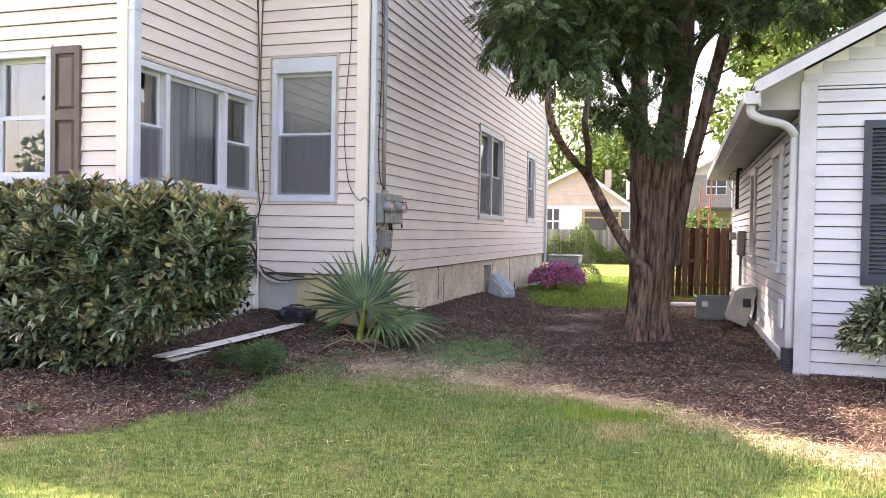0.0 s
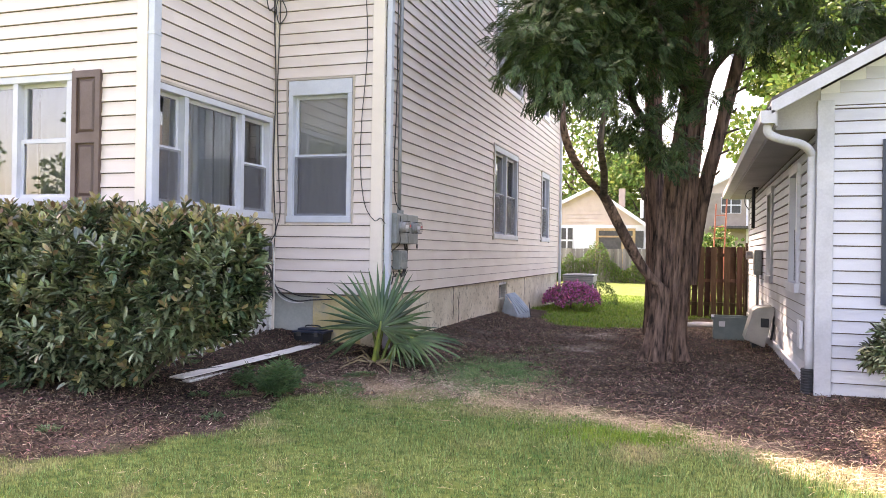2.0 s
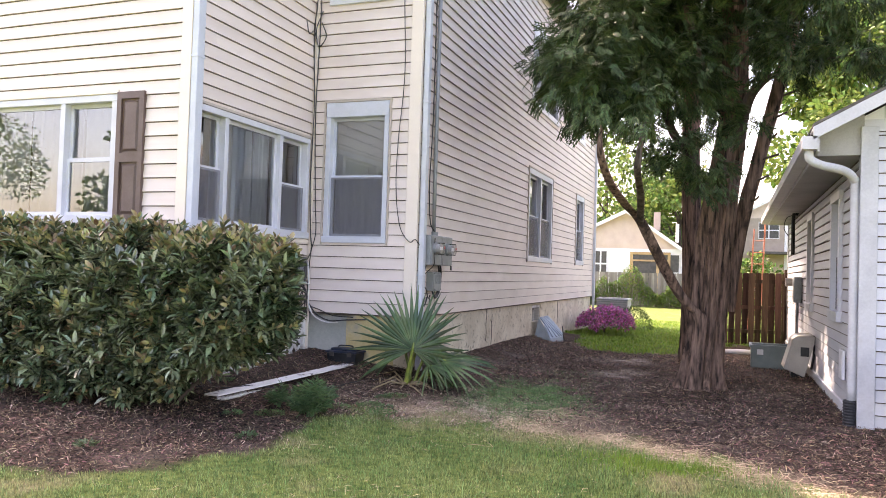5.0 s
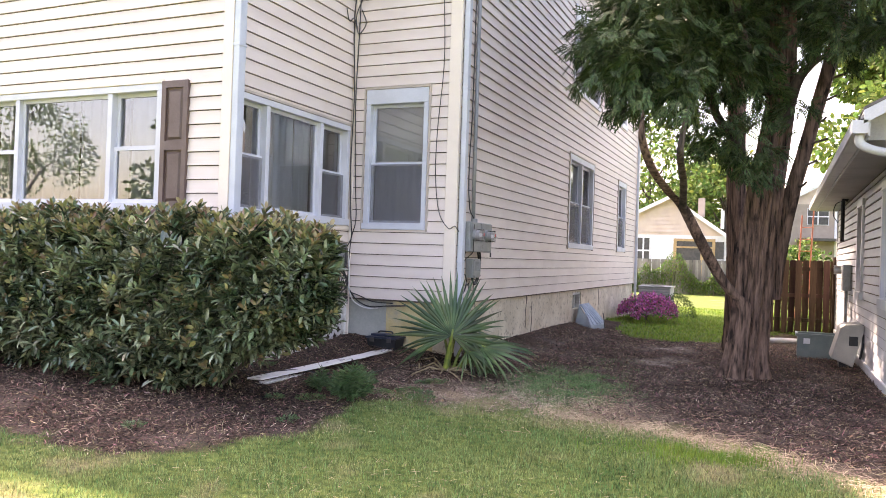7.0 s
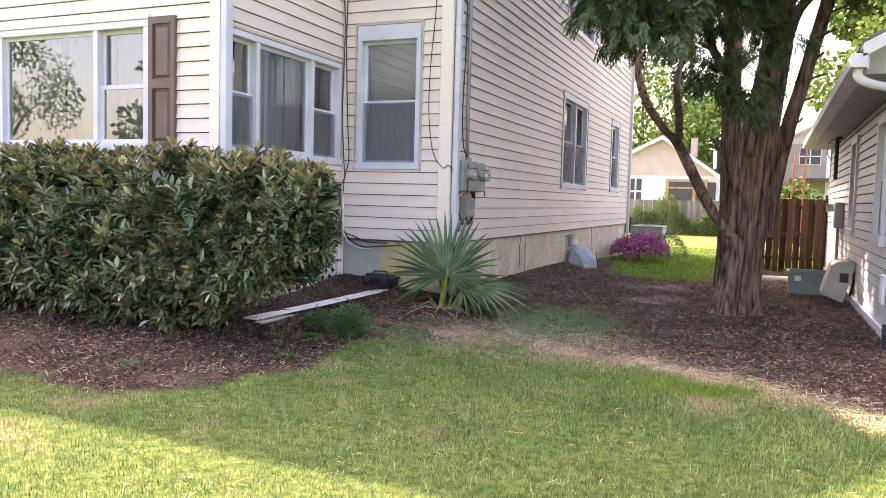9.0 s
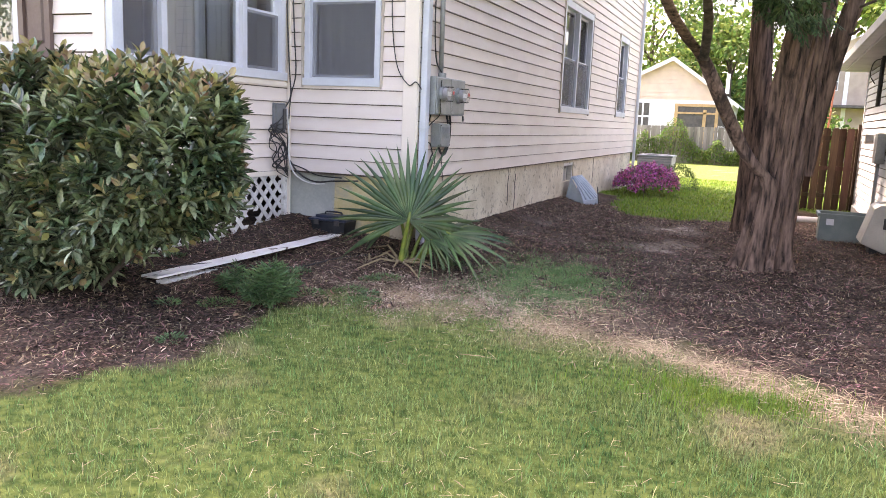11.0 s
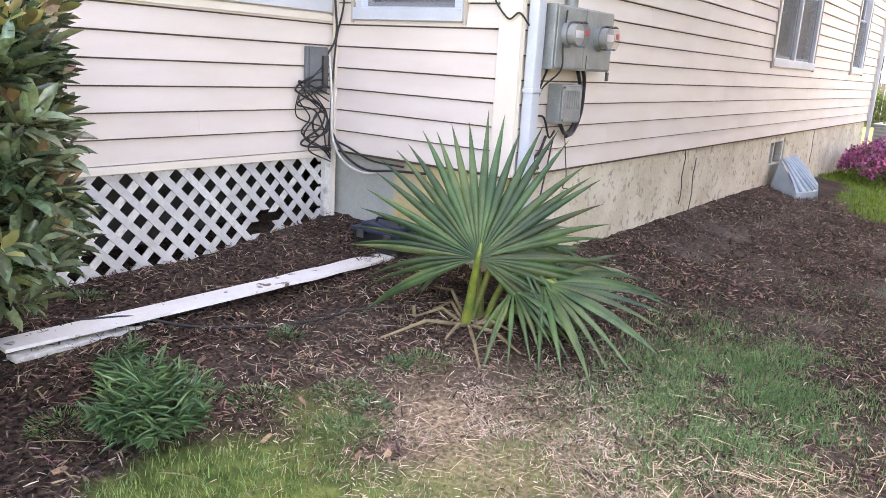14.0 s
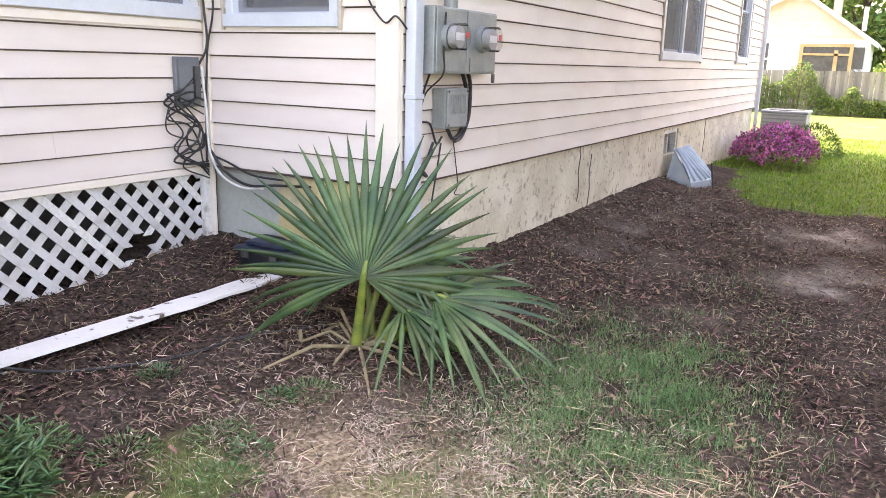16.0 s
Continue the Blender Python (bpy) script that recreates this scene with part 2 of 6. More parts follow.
BROWN_WOOD = mat("brown_fence_wood", (0.050, 0.026, 0.017), (0.105, 0.060, 0.038), 5, 0.85, 0.4, 50, (1, 1, 0.1), vary="object", amount=0.35)
PALE_WOOD = mat("pale_fence_wood", (0.42, 0.36, 0.27), (0.58, 0.51, 0.40), 5, 0.85, 0.4, 50, (1, 1, 0.1), vary="object", amount=0.2)
GREY_WOOD = mat("grey_fence_wood", (0.16, 0.145, 0.13), (0.29, 0.265, 0.24), 4, 0.9, 0.4, 40, (1, 1, 0.1), vary="object", amount=0.25)
PINE = mat("pine_trim", (0.42, 0.27, 0.13), (0.54, 0.37, 0.19), 4, 0.7, 0.2, 40)
PINK_SIDING = mat("pink_siding", (0.64, 0.50, 0.44), (0.72, 0.58, 0.51), 2, 0.7, 0.1)
TAUPE_SIDING = mat("taupe_siding", (0.36, 0.29, 0.24), (0.44, 0.36, 0.30), 2, 0.7, 0.1)
ORANGE = mat("orange_pole", (0.36, 0.10, 0.05), (0.46, 0.15, 0.08), 5, 0.5, 0.1)
ASPHALT = mat("asphalt", (0.04, 0.04, 0.042), (0.065, 0.065, 0.066), 3, 0.9, 0.5, 80)
GLASS = glass_mat("window_glass", (0.93, 0.97, 1.0), 0.0, 0.98, 2.7)
SCREEN = screen_mat("insect_screen", (0.16, 0.16, 0.17), 0.36)
METER_GLASS = glass_mat("meter_glass", (0.95, 0.95, 0.95), 0.05, 0.95, 1.12)


# ---------- building helpers ----------
def fast_mesh(name, verts, faces):
    """A mesh from arrays: verts (n, 3), faces (m, k)."""
    me = bpy.data.meshes.new(name)
    m, k = faces.shape
    me.vertices.add(len(verts)), me.loops.add(m * k), me.polygons.add(m)
    me.vertices.foreach_set("co", np.asarray(verts, np.float32).ravel())
    me.loops.foreach_set("vertex_index", np.asarray(faces, np.int32).ravel())
    me.polygons.foreach_set("loop_start", np.arange(0, m * k, k, dtype=np.int32))
    me.polygons.foreach_set("loop_total", np.full(m, k, dtype=np.int32))
    me.update(calc_edges=True)
    return me


def link(name, me, material, parent=None, label="", smooth=False):
    ob = new(name, me)
    if material and not me.materials:
        me.materials.append(material)
    if smooth:
        me.polygons.foreach_set("use_smooth", np.ones(len(me.polygons), dtype=bool))
    if parent is not None:
        ob.parent = parent
        ob.matrix_parent_inverse = Matrix.Translation(-Vector(parent.location))
    if label:
        ob["label"] = label
    return ob


def part(name, bm, material, parent=None, label="", smooth=False):
    """Links a bmesh, in world metres, as one mesh object under a thing or a part."""
    bmesh.ops.recalc_face_normals(bm, faces=bm.faces)
    me = bpy.data.meshes.new(name)
    bm.to_mesh(me)
    bm.free()
    return link(name, me, material, parent, label, smooth)


def thing(name, loc, label, category, group="", kind=""):
    ob = new(name)
    ob.location, ob.empty_display_size = loc, 0.1
    return tagged(ob, label, category, group, kind)


def hexa(bm, pts):
    """A box from eight corners: four below, four above, both in the same turn."""
    v = [bm.verts.new(p) for p in pts]
    for f in ((0, 1, 2, 3), (7, 6, 5, 4), (0, 4, 5, 1), (1, 5, 6, 2), (2, 6, 7, 3), (3, 7, 4, 0)):
        bm.faces.new([v[i] for i in f])


def box(bm, x0, x1, y0, y1, z0, z1):
    hexa(bm, [(x0, y0, z0), (x1, y0, z0), (x1, y1, z0), (x0, y1, z0), (x0, y0, z1), (x1, y0, z1), (x1, y1, z1), (x0, y1, z1)])
    return bm


def soft(bm, width=0.006, segments=2):
    bmesh.ops.bevel(bm, geom=list(bm.edges), offset=width, segments=segments, affect="EDGES", profile=0.6)
    return bm


def tube(bm, pts, radii, seg=8, closed=False):
    """A round tube along points."""
    pts = [Vector(p) for p in pts]
    if not hasattr(radii, "__len__"):
        radii = [radii] * len(pts)
    rings = []
    for i, p in enumerate(pts):
        d = (pts[min(i + 1, len(pts) - 1)] - pts[max(i - 1, 0)])
        d = d.normalized() if d.length > 1e-6 else Vector((0, 0, 1))
        a = d.orthogonal().normalized() if i == 0 else (a - d * a.dot(d)).normalized()
        b = d.cross(a)
        rings.append([bm.verts.new(p + (a * math.cos(t) + b * math.sin(t)) * radii[i]) for t in np.arange(seg) * 2 * math.pi / seg])
    for r, s in zip(rings, rings[1:]):
        for k in range(seg):
            bm.faces.new((r[k], r[(k + 1) % seg], s[(k + 1) % seg], s[k]))
    bm.faces.new(rings[0][::-1]), bm.faces.new(rings[-1])
    return bm


def spline(pts, n=10):
    """Catmull-Rom points through pts."""
    p = [Vector(q) for q in pts]
    p = [2 * p[0] - p[1], *p, 2 * p[-1] - p[-2]]
    out = []
    for a, b, c, d in zip(p, p[1:], p[2:], p[3:]):
        for t in np.arange(n) / n:
            out.append(0.5 * (2 * b + (c - a) * t + (2 * a - 5 * b + 4 * c - d) * t * t + (3 * b - a - 3 * c + d) * t ** 3))
    return out + [p[-2]]


def disc(bm, centre, axis, radius, depth, seg=20, inner=0.0):
    axis = Vector(axis).normalized()
    a = axis.orthogonal().normalized()
    b = axis.cross(a)
    c = Vector(centre)
    ang = np.arange(seg) * 2 * math.pi / seg
    lo = [bm.verts.new(c + (a * math.cos(t) + b * math.sin(t)) * radius) for t in ang]
    hi = [bm.verts.new(c + axis * depth + (a * math.cos(t) + b * math.sin(t)) * radius) for t in ang]
    for k in range(seg):
        bm.faces.new((lo[k], lo[(k + 1) % seg], hi[(k + 1) % seg], hi[k]))
    bm.faces.new(lo[::-1]), bm.faces.new(hi)
    return bm


class Plane:
    """A wall's frame: u metres along it, z up, w outward."""

    def __init__(self, origin, along, out):
        self.o, self.u, self.n = Vector(origin), Vector(along), Vector(out)

    def at(self, u, z, w=0.0):
        return self.o + self.u * u + self.n * w + Vector((0, 0, z))

    def box(self, bm, u0, u1, z0, z1, w0, w1):
        hexa(bm, [self.at(u, z, w) for z in (z0, z1) for u, w in ((u0, w0), (u1, w0), (u1, w1), (u0, w1))])
        return bm


def wall(name, pl, length, z0, z1, openings, thick, material, label):
    """A wall with real openings through it, as one mesh."""
    us = sorted({0.0, length, *[v for o in openings for v in o[:2]]})
    zs = sorted({z0, z1, *[v for o in openings for v in o[2:]]})
    bm = bmesh.new()
    for ua, ub in zip(us, us[1:]):
        run = None
        for za, zb in zip(zs, zs[1:]):
            cu, cz = (ua + ub) / 2, (za + zb) / 2
            if any(o[0] < cu < o[1] and o[2] < cz < o[3] for o in openings):
                continue
            pl.box(bm, ua, ub, za, zb, -thick, 0)
    return tagged(part(name, bm, material), label, "wall", kind="structure")


def siding(parent, pl, length, z0, z1, course, openings, material, seam=4.2, lip=0.020, ends=0.0, gap=0.012):
    """Lapped siding: each course, cut round the openings, is a tapered board of its own. The gap over it bares dark
    sheathing as a shadow line.
    """
    rows = int(math.ceil((z1 - z0) / course - 1e-6))
    for r in range(rows):
        a, b = z0 + r * course, min(z0 + (r + 1) * course, z1)
        cuts = sorted({a, b, *[z for o in openings for z in o[2:] if a + 0.004 < z < b - 0.004]})
        shift = (r * 1.37) % seam
        for za, zb in zip(cuts, cuts[1:]):
            edges = [(ends, length - ends)]
            for o in openings:
                if o[2] < (za + zb) / 2 < o[3]:
                    nxt = []
                    for p, q in edges:
                        if o[1] <= p or o[0] >= q:
                            nxt.append((p, q))
                            continue
                        if o[0] > p:
                            nxt.append((p, o[0]))
                        if o[1] < q:
                            nxt.append((o[1], q))
                    edges = nxt
            for p, q in edges:
                if q - p < 0.01:
                    continue
                joints = [p] + [s for s in np.arange(shift, length, seam) if p + 0.3 < s < q - 0.3] + [q]
                for ja, jb in zip(joints, joints[1:]):
                    fa, fb = (za - a) / course, (zb - a) / course
                    wa, wb = lip * (1 - 0.75 * fa), lip * (1 - 0.75 * fb)
                    g = 0.0008 if jb < q else 0
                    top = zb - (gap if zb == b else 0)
                    bm = bmesh.new()
                    hexa(bm, [pl.at(u, z, w) for z, w1 in ((za, wa), (top, wb)) for u, w in ((ja, 0.001), (jb - g, 0.001), (jb - g, w1), (ja, w1))])
                    part("siding_board", bm, material, parent)


def scatter(tv, tf, pos, rot, scl):
    """Copies of a small template joined as arrays. rot (n, 3, 3), scl (n,) or (n, 3)."""
    n, k = len(pos), len(tv)
    scl = scl[:, None] if scl.ndim == 1 else scl
    v = np.einsum("nij,nkj->nki", rot, tv[None] * scl[:, None, :]) + pos[:, None]
    f = (tf[None] + (np.arange(n) * k)[:, None, None]).reshape(-1, tf.shape[1])
    return v.reshape(-1, 3), f


def frames(d, up):
    """Rotations whose y axis is d and whose z axis is near up."""
    d = d / np.linalg.norm(d, axis=1, keepdims=True)
    x = np.cross(d, up)
    x /= np.maximum(np.linalg.norm(x, axis=1, keepdims=True), 1e-6)
    return np.stack([x, d, np.cross(x, d)], axis=2)


def unit(n):
    v = RNG.normal(size=(n, 3))
    return v / np.linalg.norm(v, axis=1, keepdims=True)


def vnoise(x, y, scale, seed=0):
    """Smooth value noise, 0 to 1."""
    x, y = x * scale + seed * 17.3, y * scale + seed * 9.1
    xi, yi = np.floor(x), np.floor(y)
    fx, fy = x - xi, y - yi
    fx, fy = fx * fx * (3 - 2 * fx), fy * fy * (3 - 2 * fy)

    def h(i, j):
        s = np.sin(i * 127.1 + j * 311.7 + seed * 74.7) * 43758.5453
        return s - np.floor(s)
    return (h(xi, yi) * (1 - fx) + h(xi + 1, yi) * fx) * (1 - fy) + (h(xi, yi + 1) * (1 - fx) + h(xi + 1, yi + 1) * fx) * fy


def inside(poly, x, y):
    """Signed distance to a polygon, above zero inside."""
    p = np.array(poly, float)
    q = np.roll(p, -1, axis=0)
    best, odd = np.full(x.shape, 1e9), np.zeros(x.shape, bool)
    for (ax, ay), (bx, by) in zip(p, q):
        ex, ey = bx - ax, by - ay
        t = np.clip(((x - ax) * ex + (y - ay) * ey) / (ex * ex + ey * ey), 0, 1)
        best = np.minimum(best, np.hypot(x - ax - t * ex, y - ay - t * ey))
        if ay != by:
            odd ^= ((ay > y) != (by > y)) & (x < ax + (y - ay) / (by - ay) * ex)
    return np.where(odd, best, -best)


# ---------- ground ----------
BED = [(-12, -5.1), (-1.6, -5.06), (-0.5, -4.95), (0.05, -4.5), (0.28, -3.6), (0.25, -2.6), (0.45, -2.1), (1.0, -1.85), (1.7, -1.65), (2.3, -1.85), (2.8, -1.95), (3.66, -2.3), (4.3, -2.85), (5.2, -3.4), (7, -4.1), (12, -4.6), (12, 9), (5, 9), (3.9, 9.9), (3.0, 6.7), (2.2, 6.15), (1.2, 5.9), (0.4, 9.6), (-12, 9.6)]


def mulch_at(x, y):
    d = inside(BED, x, y)
    d = d + (vnoise(x, y, 2.3, 1) - 0.5) * 0.42 + (vnoise(x, y, 7, 2) - 0.5) * 0.22
    ragged = np.exp(-(((x - 1.2) / 1.3) ** 2 + ((y + 1.7) / 0.7) ** 2))
    d = d + (vnoise(x, y, 3.4, 5) - 0.5) * 1.3 * ragged
    return np.clip(0.5 + d / (0.22 + 0.6 * ragged), 0, 1)


def straw_at(x, y):
    px, py = np.array([1.9, 2.9, 3.6, 4.3, 5.2, 6.5]), np.array([-1.85, -2.05, -2.5, -3.05, -3.65, -4.3])
    line = np.interp(x, px, py)
    s = np.exp(-((y - line) / 0.30) ** 2) * (x > 1.7) * (x < 7)
    s = s + 1.0 * np.exp(-(((x - 0.95) / 0.60) ** 2 + ((y + 1.45) / 0.5) ** 2))
    s = s + 0.5 * np.exp(-(((x - 2.2) / 0.5) ** 2 + ((y + 1.3) / 0.4) ** 2))
    return np.clip(s * (0.45 + 0.9 * vnoise(x, y, 2.8, 4)), 0, 1)


def dust_at(x, y):
    """Bare silty soil between the houses, washed smooth."""
    s = np.exp(-(((x - 2.25) / 0.45) ** 2 + ((y - 4.4) / 0.8) ** 2)) + 0.9 * np.exp(-(((x - 2.3) / 0.4) ** 2 + ((y - 2.7) / 0.5) ** 2)) + 0.4 * np.exp(-(((x - 0.7) / 0.4) ** 2 + ((y - 3.0) / 1.2) ** 2))
    return np.clip(s * (vnoise(x, y, 3.3, 91) * 1.8 - 0.35) + 0.25 * np.clip(vnoise(x, y, 2.1, 92) - 0.6, 0, 1), 0, 0.9)


def ground_z(x, y):
    x, y = np.asarray(x, float), np.asarray(y, float)
    z = -0.06 - 0.03 * np.clip((y - 4) / 10, 0, 1) - 0.02 * np.clip((-y - 4) / 6, 0, 1)
    near = np.exp(-np.clip(x + 0.05, 0, 9) / 0.8) * np.clip((y + 1.2) / 2.0, 0, 1) * np.clip((12 - y) / 6, 0, 1)
    z = z + 0.24 * near
    bed = np.exp(-np.clip(x + 1.3, 0, 9) / 0.9) * np.clip((y + 4.9) / 3.2, 0, 1) * (y < 1.5)
    z = z + 0.24 * bed * np.exp(-np.clip(y - 0.3, 0, 9))
    z = z + 0.05 * np.exp(-(((x - 0.2) / 0.5) ** 2 + ((y + 0.7) / 0.5) ** 2))
    z = z + 0.05 * np.clip((x - 4.0) / 0.9, 0, 1) * np.exp(-((y - 0.5) / 3.5) ** 2)
    z = z + (vnoise(x, y, 1.1, 11) - 0.5) * 0.03 + (vnoise(x, y, 5, 12) - 0.5) * 0.012
    return z


def gz(x, y):
    return float(ground_z(np.array([x]), np.array([y]))[0])


def axis(lo, hi, step, far):
    a = np.arange(lo, hi + step / 2, step)
    g = np.cumsum(step * 1.22 ** np.arange(1, 60))
    g = g[g < far]
    return np.concatenate([lo - g[::-1], a, hi + g])


GX, GY = axis(-5.5, 7.5, 0.055, 900), axis(-10.5, 9, 0.055, 900)
gx, gy = np.meshgrid(GX, GY)
gx, gy = gx.ravel(), gy.ravel()
nx, ny = len(GX), len(GY)
cell = (np.arange(ny - 1)[:, None] * nx + np.arange(nx - 1)[None]).ravel()
mul, strw = mulch_at(gx, gy), straw_at(gx, gy)
chunky = (RNG.random(len(gx)) - 0.5) * 0.02 * mul
gme = fast_mesh("ground", np.stack([gx, gy, ground_z(gx, gy) + chunky], 1), np.stack([cell, cell + 1, cell + nx + 1, cell + nx], 1))
for key, val in (("mulch", mul), ("straw", strw), ("dust", dust_at(gx, gy))):
    at = gme.attributes.new(key, "FLOAT", "POINT")
    at.data.foreach_set("value", val.astype(np.float32))


def ground_mat():
    m = bpy.data.materials.new("ground_soil")
    m.use_nodes = True
    n, l = m.node_tree.nodes, m.node_tree.links
    b = n["Principled BSDF"]
    geo = n.new("ShaderNodeNewGeometry")

    def tex(scale, c0, c1, lo=0.35, hi=0.65, detail=6):
        t = n.new("ShaderNodeTexNoise")
        t.inputs["Scale"].default_value, t.inputs["Detail"].default_value = scale, detail
        l.new(geo.outputs["Position"], t.inputs[0])
        r = n.new("ShaderNodeValToRGB")
        r.color_ramp.elements[0].position, r.color_ramp.elements[1].position = lo, hi
        r.color_ramp.elements[0].color, r.color_ramp.elements[1].color = (*c0, 1), (*c1, 1)
        l.new(t.outputs[0], r.inputs[0])
        return r.outputs[0], t.outputs[0]

    def mix(f, a, c):
        x = n.new("ShaderNodeMix")
        x.data_type = "RGBA"
        l.new(f, x.inputs[0]), l.new(a, x.inputs[6]), l.new(c, x.inputs[7])
        return x.outputs[2]

    def attr(key):
        a = n.new("ShaderNodeAttribute")
        a.attribute_name = key
        return a.outputs["Fac"]

    turf, _ = tex(14, (0.045, 0.085, 0.018), (0.150, 0.190, 0.052))
    dry, _ = tex(1.1, (0, 0, 0), (1, 1, 1), 0.58, 0.84)
    thatch, _ = tex(48, (0.17, 0.12, 0.075), (0.46, 0.355, 0.235))
    turf = mix(dry, turf, thatch)
    soil, h = tex(38, (0.008, 0.006, 0.005), (0.100, 0.064, 0.047))
    pale, _ = tex(1.3, (0, 0, 0), (0.55, 0.55, 0.55), 0.54, 0.78)
    dust, _ = tex(30, (0.14, 0.105, 0.085), (0.27, 0.215, 0.175))
    soil = mix(pale, soil, dust)
    silt, _ = tex(14, (0.26, 0.215, 0.185), (0.46, 0.40, 0.35))
    soil = mix(attr("dust"), soil, silt)
    col = mix(attr("mulch"), turf, soil)
    col = mix(attr("straw"), col, thatch)
    l.new(col, b.inputs["Base Color"])
    b.inputs["Roughness"].default_value, b.inputs["Specular IOR Level"].default_value = 0.95, 0.15
    bp = n.new("ShaderNodeBump")
    bp.inputs["Strength"].default_value, bp.inputs["Distance"].default_value = 0.9, 0.025
    l.new(h, bp.inputs["Height"]), l.new(bp.outputs[0], b.inputs["Normal"])
    return m


ground = tagged(link("ground", gme, ground_mat(), smooth=True), "lawn and dark mulch beds with bare soil and dry patches", "ground", kind="structure")

# ---------- the cream house ----------
SB, EAVE = 0.827, 7.3            # siding's lower edge and the eaves
XB, YF, YB = -1.574, -2.542, 13.55
FRONT = Plane((-8.5, YF, 0), (1, 0, 0), (0, -1, 0))
BAY = Plane((XB, YF, 0), (0, 1, 0), (1, 0, 0))
NARROW = Plane((XB, 0, 0), (1, 0, 0), (0, -1, 0))
SIDE = Plane((0, 0, 0), (0, 1, 0), (1, 0, 0))
BACK = Plane((-8.5, YB, 0), (1, 0, 0), (0, 1, 0))
WEST = Plane((-8.5, YF, 0), (0, 1, 0), (-1, 0, 0))
O_FRONT = [(2.9, 6.0, 1.86, 3.25)]
O_BAY = [(0.10, 2.47, 1.83, 3.15)]
O_NARROW = [(0.24, 1.165, 1.79, 3.64), (0.24, 1.165, 5.0, 6.6)]
O_SIDE = [(5.74, 7.9, 1.70, 3.55), (10.75, 11.85, 1.72, 3.52), (5.85, 8.3, 4.85, 6.55), (10.9, 11.7, 4.95, 6.5)]
HOUSE_WALLS = []
for nm, pl, ln, ops in (("wall_front", FRONT, 8.5 + XB, O_FRONT), ("wall_bay", BAY, -YF, O_BAY), ("wall_narrow", NARROW, -XB, O_NARROW),
                        ("wall_side", SIDE, YB, O_SIDE), ("wall_back", BACK, 8.5, []), ("wall_west", WEST, YB - YF, [])):
    t = 0.18
    w = wall(nm, pl, ln, SB - 0.02, EAVE, ops, t, LAP_SHADOW_SHEATHING, "house wall clad in cream vinyl lap siding")
    HOUSE_WALLS.append((w, pl, ln, ops))

bm = bmesh.new()
box(bm, -8.3, XB - 0.19, -2.35, 0.19, SB - 0.06, SB - 0.03)
box(bm, -8.3, -0.19, 0.19, YB - 0.2, SB - 0.06, SB - 0.03)
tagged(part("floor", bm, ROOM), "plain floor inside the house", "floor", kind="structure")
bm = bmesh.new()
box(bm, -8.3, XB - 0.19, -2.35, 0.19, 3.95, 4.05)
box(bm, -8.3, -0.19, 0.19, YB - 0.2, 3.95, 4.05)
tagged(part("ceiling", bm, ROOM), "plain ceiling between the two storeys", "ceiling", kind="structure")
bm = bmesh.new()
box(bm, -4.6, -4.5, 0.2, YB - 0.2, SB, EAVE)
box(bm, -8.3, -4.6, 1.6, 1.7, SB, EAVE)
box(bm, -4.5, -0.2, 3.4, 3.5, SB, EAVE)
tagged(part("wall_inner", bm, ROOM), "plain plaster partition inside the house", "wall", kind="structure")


def hip_roof(name, x0, x1, y0, y1, z, rise, over, label, material=SHINGLE):
    bm = bmesh.new()
    x0, x1, y0, y1 = x0 - over, x1 + over, y0 - over, y1 + over
    h = min(x1 - x0, y1 - y0) / 2
    if x1 - x0 > y1 - y0:
        r = [((x0 + h), (y0 + y1) / 2), ((x1 - h), (y0 + y1) / 2)]
    else:
        r = [((x0 + x1) / 2, y0 + h), ((x0 + x1) / 2, y1 - h)]
    base = [bm.verts.new((x, y, z)) for x, y in ((x0, y0), (x1, y0), (x1, y1), (x0, y1))]
    up = [bm.verts.new((v.co.x, v.co.y, z + 0.16)) for v in base]
    rd = [bm.verts.new((x, y, z + rise)) for x, y in r]
    bm.faces.new(base[::-1])
    for k in range(4):
        bm.faces.new((base[k], base[(k + 1) % 4], up[(k + 1) % 4], up[k]))
    if x1 - x0 > y1 - y0:
        bm.faces.new((up[0], up[1], rd[1], rd[0])), bm.faces.new((up[1], up[2], rd[1]))
        bm.faces.new((up[2], up[3], rd[0], rd[1])), bm.faces.new((up[3], up[0], rd[0]))
    else:
        bm.faces.new((up[0], up[1], rd[0])), bm.faces.new((up[1], up[2], rd[1], rd[0]))
        bm.faces.new((up[2], up[3], rd[1])), bm.faces.new((up[3], up[0], rd[0], rd[1]))
    return tagged(part(name, bm, material), label, "roof", kind="structure")


hip_roof("roof_main", -8.5, 0, 0.0, YB, EAVE, 2.2, 0.32, "dark shingled hip roof of the main house")
# Unseen rear wing, added so that its shadow covers the near back lawn.
hip_roof("roof_shadow_wing", -8.5, -1.6, 6.0, 17.1, EAVE - 0.01, 1.9, 0.32, "dark shingled hip roof of an unseen wing added to shade the back lawn")
wall("wall_shadow_wing", Plane((-1.6, YB, 0), (0, 1, 0), (1, 0, 0)), 17.1 - YB, -0.4, EAVE, [], 0.18, VINYL_TRIM, "cream side wall of an unseen wing added to shade the back lawn")
wall("wall_shadow_wing_end", Plane((-8.5, 17.1, 0), (1, 0, 0), (0, 1, 0)), 6.9, -0.4, EAVE, [], 0.18, VINYL_TRIM, "cream end wall of an unseen wing added to shade the back lawn")
# Out of view: gable form chosen for the shadow edge on the front lawn.
bm = bmesh.new()
